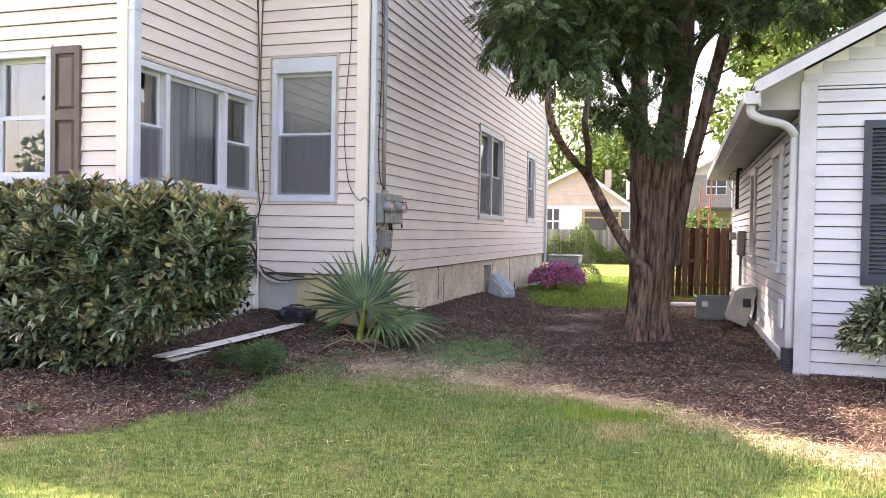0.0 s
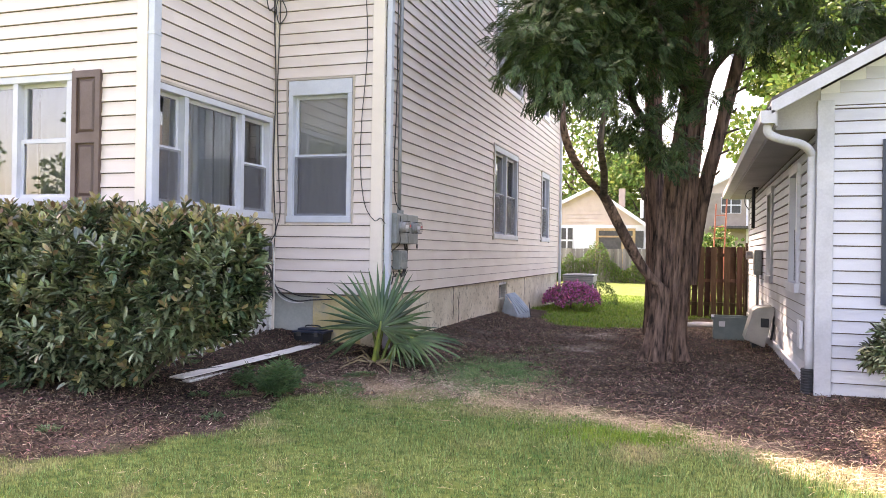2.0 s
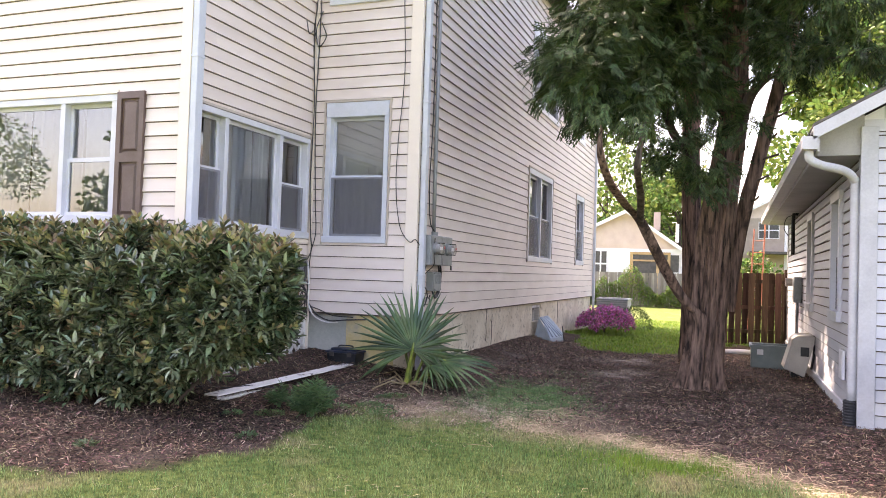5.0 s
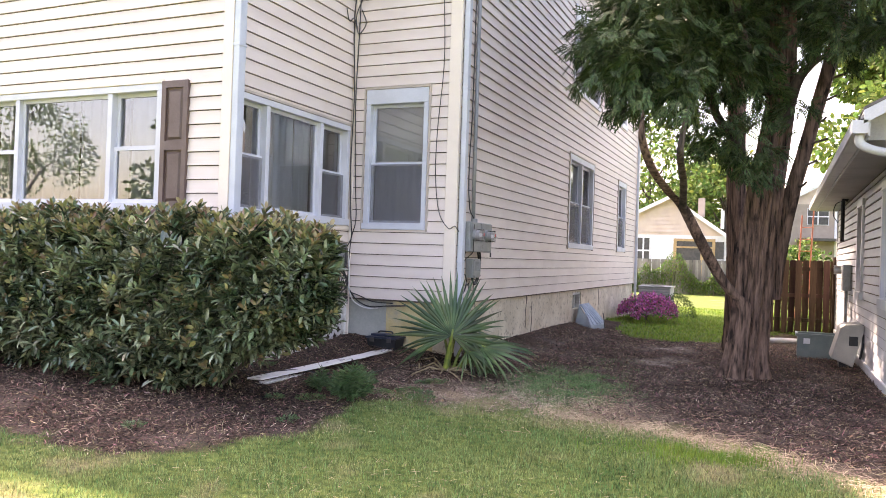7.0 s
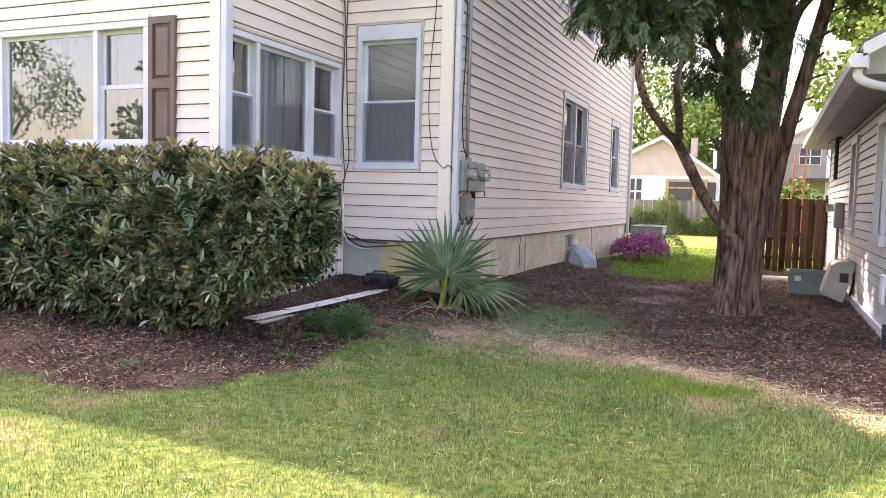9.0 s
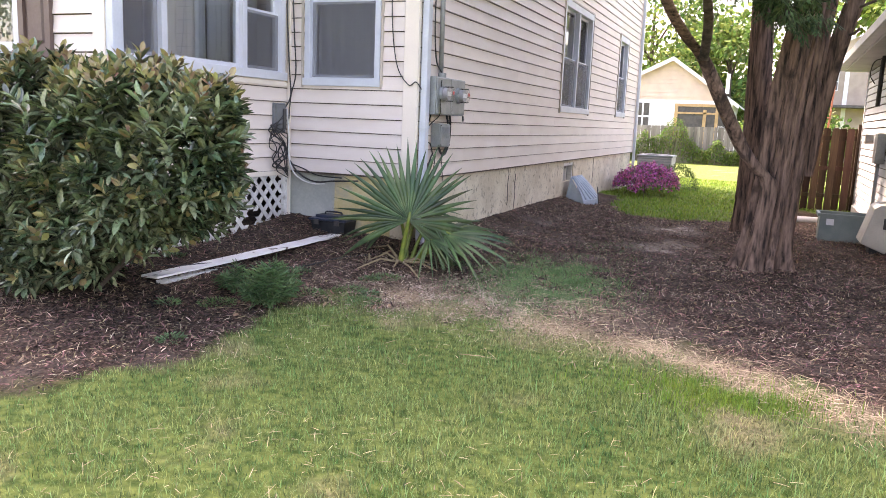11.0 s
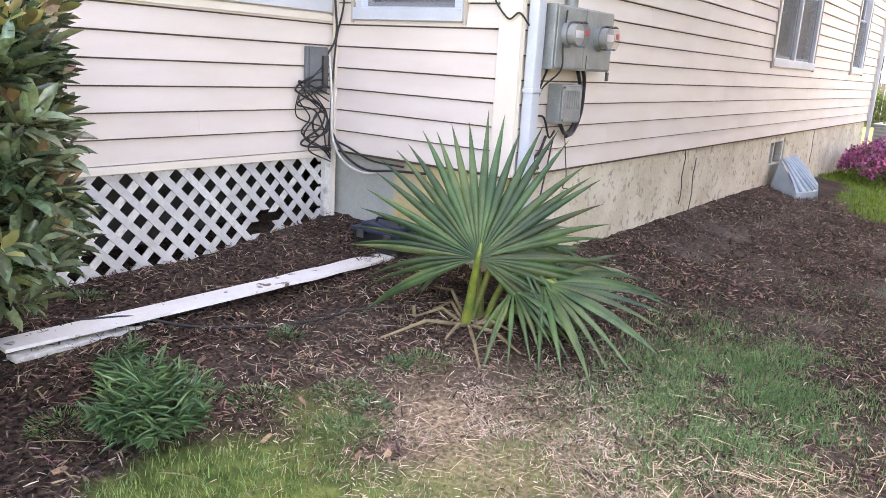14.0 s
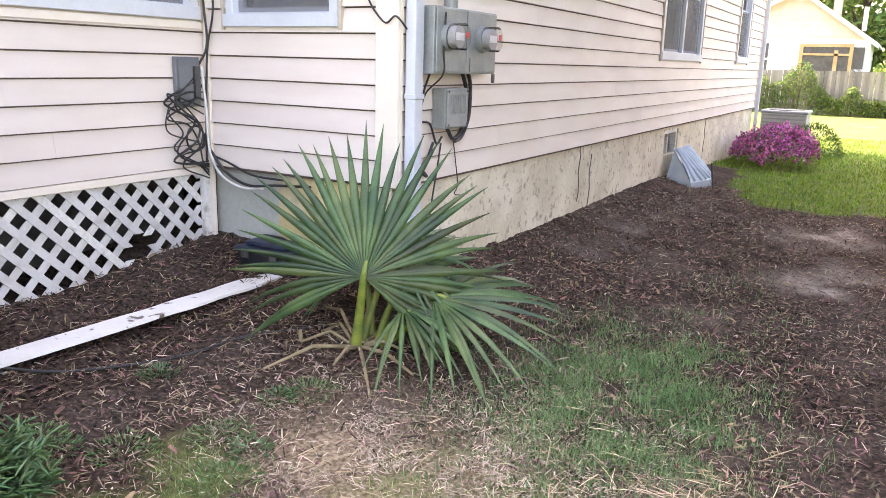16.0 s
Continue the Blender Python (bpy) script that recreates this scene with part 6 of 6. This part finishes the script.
# azaleas and the box bush by the rear corner
n = 2600
a, rr = RNG.random(n) * 6.28, np.sqrt(RNG.random(n))
px, py = 0.80 + 0.72 * rr * np.cos(a), 11.1 + 1.45 * rr * np.sin(a)
top = gz(0.8, 11) + 0.08 + 0.44 * np.sqrt(np.clip(1 - rr ** 2.2, 0, 1)) + 0.20 * vnoise(px, py, 4, 3) + RNG.normal(size=n) * 0.035
P = np.stack([px, py, np.maximum(top * RNG.uniform(0.55, 1.0, n), gz(0.8, 11))], 1)
az_b = bush("azalea", P, unit(n) + np.array([0.2, -0.3, 0.6]), RNG.uniform(0.05, 0.09, n), HEDGE, "low azalea bush covered in purple flowers", "bush", [((0.8, 11.0, gz(0.8, 11) - 0.05), (0.8, 10.9, 0.15), (0.9, 10.7, 0.4)), ((0.7, 11.5, gz(0.7, 11.5) - 0.05), (0.7, 11.6, 0.15), (0.6, 11.8, 0.4))])
m = RNG.random(n) < 0.25 + 0.9 * vnoise(px, py, 4, 8)
Q = np.repeat(P[m] + np.array([0, 0, 0.03]), 4, 0)
Q = Q + RNG.normal(size=Q.shape) * 0.02
v, f = scatter(LEAF[0] * np.array([1.3, 1, 1]), LEAF[1], Q, frames(unit(len(Q)) + np.array([0, -0.4, 0.5]), unit(len(Q))), RNG.uniform(0.03, 0.055, len(Q)))
link("blossom", fast_mesh("blossom", v, f), PURPLE, az_b, "purple flowers")
d = unit(1500)
d[:, 2] = np.abs(d[:, 2])
P = np.array([1.25, 13.2, gz(1.25, 13.2) + 0.05]) + d * np.array([0.55, 0.5, 0.62]) * RNG.uniform(0.8, 1.0, 1500)[:, None]
bush("box_bush", P, d + unit(1500) * 0.5, RNG.uniform(0.04, 0.07, 1500), DARK_BROAD, "small clipped green bush beside the air conditioner", "bush", [((1.25, 13.2, gz(1.25, 13.2) - 0.05), (1.25, 13.2, 0.2), (1.3, 13.2, 0.4))])
# vines on the back fence
n = 5200
px = RNG.uniform(-4.5, 3.2, n)
hh = 0.45 + 1.45 * np.exp(-((px + 0.9) / 0.75) ** 2) + 1.2 * np.exp(-((px + 2.3) / 0.4) ** 2) * 0.6 + 0.4 * vnoise(px, px * 0, 1.5, 6) + 0.7 * np.exp(-((px - 1.0) / 0.3) ** 2)
P = np.stack([px, 30.85 - 0.35 * RNG.random(n), -0.1 + hh * RNG.random(n) ** 0.7], 1)
bush("ivy", P, unit(n) * 0.8 + np.array([0.1, -0.5, -0.3]), RNG.uniform(0.10, 0.18, n), BROAD, "green ivy climbing over the grey fence", "ivy", [((-0.9, 30.8, -0.15), (-0.9, 30.8, 0.6), (-0.8, 30.8, 1.4))])


# ---------- fan palm at the house corner ----------
palm = thing("fan_palm", (0.28, -0.72, gz(0.28, -0.72)), "dwarf fan palm with stiff green pleated leaves in mulch", "palm")


def fan_leaf(base, hub, face, up, radius, n=44, spread=235, droop=0.12, seed=0, wf=1.0, vee=0.25, stalk=0.024):
    rg = random.Random(seed)
    base, hub, face, up = Vector(base), Vector(hub), Vector(face).normalized(), Vector(up)
    up = (up - face * up.dot(face)).normalized()
    right = up.cross(face)
    V, F = [], []
    for i in range(n):
        a = radians(-spread / 2 + spread * (i + 0.5 + rg.uniform(-0.25, 0.25)) / n)
        d = up * math.cos(a) + right * math.sin(a)
        s = up * -math.sin(a) + right * math.cos(a)
        ln = radius * (0.80 + 0.20 * math.cos(a * 0.8)) * rg.uniform(0.93, 1.05)
        half_step = math.tan(radians(spread / n) / 2)
        wob = rg.uniform(-0.015, 0.015)
        sag = droop * (0.4 + 1.4 * (1 - math.cos(a)) / 2) * rg.uniform(0.2, 1.8)
        k = len(V)
        for j, t in enumerate((0.02, 0.2, 0.42, 0.60, 0.78, 0.92, 1.0)):
            w = min(t * ln * half_step, 0.42 * ln * half_step) * 1.06 if t < 0.45 else 0.42 * ln * half_step * 1.05 * (1 - ((t - 0.42) / 0.58) ** 1.5)
            w = max(w * wf, 0.0008)
            c = hub + d * (t * ln) + s * wob * t + Vector((0, 0, -sag * ln * t ** 2.6)) + face * (0.10 * ln * t * (1 - t) - vee * ln * t * abs(math.sin(a)) * math.copysign(1, 1))
            fold = w * 1.25
            V += [c - s * w - face * fold * 0.5, c + face * fold * 0.5, c + s * w - face * fold * 0.5]
            if j:
                p, q = k + 3 * (j - 1), k + 3 * j
                F += [(p, p + 1, q + 1, q), (p + 1, p + 2, q + 2, q + 1)]
    leaf = link("leaf", fast_mesh("leaf", np.array([tuple(v) for v in V]), np.array(F)), PALM_LEAF, palm)
    mid = (base + hub) / 2 + face * -0.03
    part("petiole", tube(bmesh.new(), spline([base, mid, hub, hub + up * radius * 0.10], 6), np.linspace(stalk, 0.010, 19), 8), PALM_STEM, leaf, "yellow-green leaf stalk", True)


PB = gz(0.26, -0.72) - 0.02
fan_leaf((0.25, -0.74, PB), (0.36, -0.82, 0.50), (0.55, -0.80, 0.25), (0.02, 0.30, 1.0), 0.84, 38, 250, 0.15, 1, 1.22, 0.32, 0.032)
fan_leaf((0.30, -0.62, PB), (0.44, -0.56, 0.46), (0.75, -0.20, 0.62), (0.45, 0.75, 0.35), 0.66, 30, 215, 0.25, 2, 1.15)
fan_leaf((0.33, -0.60, PB), (0.60, -0.52, 0.36), (0.10, -0.30, 0.95), (0.92, 0.32, 0.12), 0.72, 20, 170, 0.32, 3, 0.85, 0.05)
fan_leaf((0.26, -0.60, PB), (0.12, -0.50, 0.48), (-0.35, -0.35, 0.85), (-0.55, 0.65, 0.50), 0.62, 26, 200, 0.15, 4, 1.1)
fan_leaf((0.33, -0.64, PB), (0.50, -0.66, 0.32), (0.10, -0.30, 0.95), (0.90, -0.20, -0.05), 0.50, 17, 160, 0.45, 5, 0.8, 0.05)
fan_leaf((0.24, -0.68, PB), (0.30, -0.50, 0.58), (0.2, -0.1, 0.97), (0.2, 0.9, 0.25), 0.58, 28, 220, 0.25, 6, 1.1)
for k in range(11):
    a = k * 0.57 + 0.3
    r = 0.12 + 0.16 * RG.random()
    x, y = 0.27 + r * math.cos(a), -0.73 + r * math.sin(a)
    part("dead_stalk", tube(bmesh.new(), [(0.26 + 0.03 * math.cos(a), -0.72 + 0.03 * math.sin(a), PB + 0.02), (x, y, gz(x, y) + 0.05 + 0.05 * RG.random()), (x + r * math.cos(a), y + r * math.sin(a), gz(x, y) + 0.02)], [0.012, 0.010, 0.006], 6), DEAD_STALK, palm, "dead brown leaf stalk")
part("dead_stalk", tube(bmesh.new(), [(-0.02, -0.86, gz(-0.02, -0.86) - 0.02), (-0.03, -0.86, 0.15)], [0.014, 0.010], 6), DEAD_STALK, palm, "upright dead stub")


# ---------- small plants ----------
def tuft(x, y, n, h, r, label, material=WEED, seed=0, ln=0.1):
    rg = np.random.default_rng(seed)
    a, rr = rg.random(n) * 6.28, np.sqrt(rg.random(n)) * r
    P = np.stack([x + rr * np.cos(a) * 0.7, y + rr * np.sin(a) * 0.7, np.full(n, gz(x, y)) + h * rg.random(n) ** 0.8 * (1 - 0.4 * rr / r) * (0.45 + 0.75 * vnoise(x + rr * np.cos(a), y + rr * np.sin(a), 9, seed))], 1)
    D = np.stack([np.cos(a), np.sin(a), 0.2 + 1.1 * rg.random(n)], 1)
    t = bush("weed_tuft", P, D, (ln * rg.uniform(0.7, 1.3, n))[:, None] * np.array([0.45, 1, 1]), material, label, "plant")
    return tagged(t, group="weeds in the mulch bed")


def leafy_mound(x, y, h, r, stems, label, seed=0):
    """A weed of many arching stems, each set with narrow drooping leaves."""
    rg = np.random.default_rng(seed)
    P, D = [], []
    for k in range(stems):
        a = rg.random() * 6.28
        out, up = r * rg.random() ** 0.6, h * rg.uniform(0.45, 1.0)
        up = up * (1.25 if k % 11 == 0 else 1.0) * (1 - 0.35 * (out / r) ** 2)
        for t in np.linspace(0.25, 1.0, 17):
            p = np.array([x + out * math.cos(a) * (0.25 + 0.75 * t), y + out * math.sin(a) * (0.25 + 0.75 * t), gz(x, y) + up * (1.7 * t - 0.7 * t * t)])
            b = a + rg.uniform(-2.2, 2.2)
            P.append(p + rg.normal(size=3) * 0.008), D.append((math.cos(b), math.sin(b), rg.uniform(-0.35, 0.75) + 0.5 * (t > 0.9)))
    P, D = np.array(P), np.array(D)
    size = (rg.uniform(0.055, 0.105, len(P)))[:, None] * np.array([0.30, 1, 0.8])
    t = bush("weed_tuft", P, D, size, WEED, label, "plant", [((x, y, gz(x, y) - 0.03), (x + 0.02, y, h * 0.4), (x + 0.03, y, h * 0.8)), ((x - 0.05, y + 0.03, gz(x, y) - 0.03), (x - 0.07, y + 0.04, h * 0.4), (x - 0.08, y + 0.04, h * 0.7))], stem_mat=WEED)
    return tagged(t, group="weeds in the mulch bed")


leafy_mound(0.07, -2.60, 0.35, 0.215, 120, "bushy green weed with narrow drooping leaves at the bed edge", 1)
leafy_mound(-0.42, -2.42, 0.20, 0.13, 16, "thin leggy weed beside the white board", 2)
for k, (x, y) in enumerate(((-0.15, -2.2), (-0.55, -3.0), (0.02, -3.6), (-0.9, -4.4), (0.45, -1.75), (0.25, -1.35), (-0.36, -1.53), (0.72, -0.35), (-1.3, -2.1))):
    tuft(x, y, 110, 0.05, 0.12, "small green weed growing in mulch", seed=10 + k, ln=0.035)
for k, (x, y) in enumerate(((0.27, -1.73), (0.32, -1.20), (-0.28, -2.22), (0.52, -1.95), (-0.30, -2.75), (0.05, -2.05))):
    tuft(x, y, 330, 0.045, 0.20, "low spreading clover-like weed on bare mulch", BED_GRASS, 40 + k, 0.024)

# ---------- things on the bed ----------
bz = lambda x, y, d=0.0: gz(x, y) + d
board = thing("white_board", (-0.92, -1.45, gz(-0.92, -1.45)), "long white painted trim board with dirt lying on mulch", "board")
rows = []
for t in np.linspace(0, 1, 25):
    x, y = -1.045 + 0.256 * t + 0.02 * math.sin(3 * t), -2.667 + 2.43 * t
    z = 0.085 + (0.16 - 0.085) * t
    z = z + 0.014
    w = 0.090 + (0.008 * math.sin(37 * t) if t > 0.6 else 0)
    rows.append([(x - w, y + 0.006, z), (x + w, y - 0.006, z + 0.006)])
bm = bmesh.new()
for (a, b), (c, d) in zip(rows, rows[1:]):
    hexa(bm, [a, b, d, c, *[(p[0], p[1], p[2] + 0.018) for p in (a, b, d, c)]])
bmesh.ops.remove_doubles(bm, verts=bm.verts, dist=0.0005)
part("plank", bm, mat("white_board_paint", (0.80, 0.76, 0.71), (0.88, 0.85, 0.81), 5, 0.5, 0.2, 40, stain=(0.14, 0.10, 0.075), stain_scale=9, stain_at=(0.64, 0.69)), board)
part("batten", soft(box(bmesh.new(), -0.985, -0.895, -2.66, -1.95, 0.066, 0.090), 0.003, 1), OLD_TRIM, board, "narrow split strip")
cable([(-1.6, -2.5, gz(-1.6, -2.5) + 0.02), (-1.15, -2.3, 0.13), (-0.95, -2.05, 0.135), (-0.7, -1.8, gz(-0.7, -1.8) + 0.015), (-0.45, -1.35, gz(-0.45, -1.35) + 0.015), (-0.3, -0.95, gz(-0.3, -0.95) + 0.015), (0.05, -0.6, gz(0.05, -0.6) + 0.015)], 0.008, "thin black cable trailing over the mulch")
dt = thing("plastic_box", (-0.87, -0.11, 0.12), "small black lidded plastic box at the foundation foot", "plastic box")
z0 = min(gz(-1.0, -0.1), gz(-0.7, -0.1)) - 0.03
bm = bmesh.new()
hexa(bm, tub_pts(-1.09, -0.66, -0.25, 0.01, z0, 0.325, 0.018))
part("body", soft(bm, 0.014, 2), BLACK_PLASTIC, dt)
bm = box(bmesh.new(), -1.105, -0.645, -0.265, 0.018, 0.326, 0.352)
part("lid", soft(bm, 0.010, 2), NAVY_PLASTIC, dt)
part("lid_panel", soft(box(bmesh.new(), -1.05, -0.70, -0.215, -0.03, 0.353, 0.385), 0.012, 2), NAVY_PLASTIC, dt)
part("handle", tube(bmesh.new(), spline([(-0.98, -0.12, 0.383), (-0.96, -0.12, 0.412), (-0.79, -0.12, 0.412), (-0.77, -0.12, 0.383)], 5), 0.009, 6), BLACK_PLASTIC, dt, smooth=True)
for x in (-1.0, -0.75):
    part("latch", soft(box(bmesh.new(), x - 0.03, x + 0.03, -0.278, -0.262, 0.285, 0.34), 0.003, 1), DARK_METAL_AND_SHADE, dt)
edge = thing("bed_edging", (-1.35, -0.3, 0.2), "thin tan wooden edging strip bent along the lattice", "edging")
ep = spline([(-1.53, -0.85, 0.20), (-1.50, -0.45, 0.22), (-1.35, -0.12, 0.25), (-1.05, 0.0, 0.26)], 8)
bm = bmesh.new()
for p, q in zip(ep, ep[1:]):
    hexa(bm, [(p.x, p.y, p.z - 0.14), (q.x, q.y, q.z - 0.14), (q.x + 0.012, q.y - 0.012, q.z - 0.14), (p.x + 0.012, p.y - 0.012, p.z - 0.14), (p.x, p.y, p.z), (q.x, q.y, q.z), (q.x + 0.012, q.y - 0.012, q.z), (p.x + 0.012, p.y - 0.012, p.z)])
part("strip", bm, PALE_WOOD, edge)

# ---------- grass, straw and mulch, uncountable ----------
BLADE = (np.array([(-0.5, 0, 0), (0.5, 0, 0), (0.38, 0.25, 0.55), (-0.38, 0.25, 0.55), (0.0, 0.6, 1.0)]), np.array([(0, 1, 2, 3), (3, 2, 4, 4)]))
BV = np.array([(-0.5, 0, 0), (0.5, 0, 0), (0.36, 0.22, 0.6), (0.0, 0.62, 1.0), (-0.36, 0.22, 0.6)])
BF = np.array([(0, 1, 2, 4), (4, 2, 3, 3)])
BT = np.array([(0, 1, 2), (0, 2, 4), (4, 2, 3)])


def blades(n, area, keep, h, w, name, material, label, lean=1.0):
    x0, x1, y0, y1 = area
    x, y = RNG.uniform(x0, x1, n), RNG.uniform(y0, y1, n)
    k = RNG.random(n) < keep(x, y)
    x, y = x[k], y[k]
    m = len(x)
    a = RNG.random(m) * 6.28
    c, s, o, l = np.cos(a), np.sin(a), np.zeros(m), np.ones(m)
    rot = np.stack([np.stack([c, -s, o], 1), np.stack([s, c, o], 1), np.stack([o, o, l], 1)], 1)
    hh = RNG.uniform(*h, m) * (0.65 + 0.7 * vnoise(x, y, 3.2, 31))
    scl = np.stack([RNG.uniform(*w, m), hh * RNG.uniform(0.2, 1.5, m) * lean, hh], 1)
    v, f = scatter(BV, BT, np.stack([x, y, ground_z(x, y) - 0.004], 1), rot, scl)
    return tagged(link(name, fast_mesh(name, v, f), material), label, "grass", kind="stuff")


def lawn_keep(x, y):
    return np.clip(1.05 - 1.3 * mulch_at(x, y) - 0.75 * straw_at(x, y), 0, 1) * np.clip(0.45 + 0.9 * vnoise(x, y, 1.7, 33), 0, 1)


blades(350000, (-4.2, 6.2, -8.2, 0.0), lawn_keep, (0.018, 0.044), (0.0028, 0.0052), "lawn_grass", GRASS, "short lawn grass, green with dry straw-coloured patches", 1.2)
blades(60000, (-0.3, 2.8, -2.6, 3.2), lambda x, y: np.clip(0.45 * np.exp(-(((x - 0.35) / 0.35) ** 2 + ((y + 1.95) / 0.35) ** 2)) + 0.3 * np.exp(-(((x - 2.0) / 0.5) ** 2 + ((y + 1.2) / 0.6) ** 2)) + np.exp(-(((x - 1.5) / 0.55) ** 2 + ((y + 0.2) / 0.8) ** 2)) * 1.2 + 0.35 * np.exp(-(((x - 1.7) / 0.4) ** 2 + ((y - 1.4) / 0.9) ** 2)), 0, 1) * np.clip(vnoise(x, y, 3.6, 41) * 2.6 - 0.8, 0, 1), (0.02, 0.055), (0.002, 0.0045), "bed_grass", BED_GRASS, "thin fresh grass in the bare bed", 1.3)
blades(130000, (0.75, 2.6, -1.8, 1.4), lambda x, y: np.clip(1.3 * np.exp(-(((x - 1.62) / 0.45) ** 2 + ((y + 0.40) / 0.75) ** 2)), 0, 1) * np.clip(vnoise(x, y, 4.6, 43) * 2.2 - 0.25, 0, 1), (0.02, 0.055), (0.002, 0.0045), "patch_grass", BED_GRASS, "patch of fresh green grass in the bare bed", 1.3)
blades(34000, (2.3, 4.4, -3.4, -1.8), lambda x, y: np.exp(-(((x - 3.35) / 0.42) ** 2 + ((y + 2.85) / 0.24) ** 2)) * np.clip(vnoise(x, y, 4, 45) * 2 - 0.2, 0, 1), (0.04, 0.09), (0.003, 0.005), "fresh_grass", LUSH, "bright green new grass tuft")
blades(22000, (2.0, 6.2, -7.0, -3.0), lambda x, y: np.clip(vnoise(x, y, 1.2, 51) * 1.6 - 0.6, 0, 1) * (mulch_at(x, y) < 0.4), (0.035, 0.085), (0.003, 0.006), "long_grass", GRASS, "longer unmown grass in clumps", 1.4)
blades(36000, (-0.5, 6.5, 5.8, 18.5), lambda x, y: np.clip(1 - 1.2 * mulch_at(x, y), 0, 1), (0.035, 0.07), (0.010, 0.018), "back_lawn_grass", LUSH, "bright green lawn behind the house")


def strands(n, area, keep, ln, w, name, material, label, lift=0.02, flat=0.22, category="straw"):
    x0, x1, y0, y1 = area
    x, y = RNG.uniform(x0, x1, n), RNG.uniform(y0, y1, n)
    k = RNG.random(n) < keep(x, y)
    x, y = x[k], y[k]
    m = len(x)
    tv = np.array([(-0.5, -0.5, 0), (0.3, -0.5, 0), (0.6, 0.05, 0.035), (-0.5, 0, 0.035), (0.25, 0.5, 0), (-0.35, 0.42, 0)])
    tf = np.array([(0, 1, 2, 3), (3, 2, 4, 5)])
    d = np.stack([RNG.normal(size=m), RNG.normal(size=m), RNG.normal(size=m) * flat], 1)
    L = RNG.uniform(*ln, m)
    v, f = scatter(tv, tf, np.stack([x, y, ground_z(x, y) + lift * RNG.random(m) + 0.006], 1), frames(d, unit(m) * 0.5 + np.array([0, 0, 1.0])), np.stack([RNG.uniform(*w, m), L, L], 1))
    return tagged(link(name, fast_mesh(name, v, f), material), label, category, kind="stuff")


def in_bed(x, y):
    return np.clip(mulch_at(x, y) * 1.3 - 0.25, 0, 1) * (1 - 0.95 * dust_at(x, y)) * (1 - 0.7 * straw_at(x, y)) * np.where((x < XB) & (y > YF) | (x < 0) & (y > 0) | (x > SX) & (y > SY), 0, 1)


strands(185000, (-4.0, 6.8, -5.3, 7.0), in_bed, (0.012, 0.065), (0.003, 0.010), "mulch_chips", CHIP, "dark brown shredded bark mulch chips", 0.022, 0.35, "mulch")
strands(70000, (-4.0, 6.8, -5.3, 7.5), lambda x, y: in_bed(x, y) * np.clip(vnoise(x, y, 1.5, 61) * 1.5 - 0.35 + 0.8 * np.exp(-(((x - 0.7) / 1.3) ** 2 + ((y + 1.8) / 1.1) ** 2)), 0.12, 1), (0.012, 0.075), (0.002, 0.007), "pale_chips", PALE_CHIP, "bleached wood chips and twigs on the mulch", 0.025, 0.3, "mulch")
strands(1800, (-4.0, 6.8, -5.3, 3.0), lambda x, y: in_bed(x, y) * np.clip(vnoise(x, y, 0.9, 63) * 1.6 - 0.45, 0, 1), (0.03, 0.065), (0.012, 0.026), "fallen_leaves", DRY_LEAF, "curled brown fallen leaves on the mulch", 0.03, 0.5, "leaves")
strands(46000, (0.2, 7.0, -4.8, 0.0), lambda x, y: straw_at(x, y) * np.clip((x - 1.2) / 1.0, 0.12, 1), (0.05, 0.18), (0.002, 0.0036), "dry_straw", STRAW, "dry straw strands along the bed edge", 0.05, 0.16)
strands(12000, (-4.0, 6.0, -8.0, 0.0), lambda x, y: (1 - mulch_at(x, y)) * np.clip(vnoise(x, y, 1.6, 71) * 2 - 0.9, 0, 1), (0.025, 0.08), (0.002, 0.0032), "lawn_thatch", STRAW, "dead grass strands in the lawn", 0.03, 0.3)
strands(60000, (-0.2, 3.0, -2.8, -0.4), lambda x, y: np.clip(1.3 * np.exp(-(((x - 1.15) / 0.85) ** 2 + ((y + 1.45) / 0.6) ** 2)) * np.clip(vnoise(x, y, 5, 81) * 1.9 - 0.35, 0.1, 1), 0, 1), (0.010, 0.05), (0.0016, 0.004), "matted_straw", PALE_CHIP, "matted dead grass and twigs on the bare patch", 0.022, 0.3)
strands(260, (-1.2, 2.6, -3.0, 0.0), lambda x, y: np.clip(mulch_at(x, y), 0.3, 1), (0.12, 0.34), (0.003, 0.007), "twigs", DEAD_STALK, "thin dead twigs lying on the ground", 0.012, 0.05, "twigs")
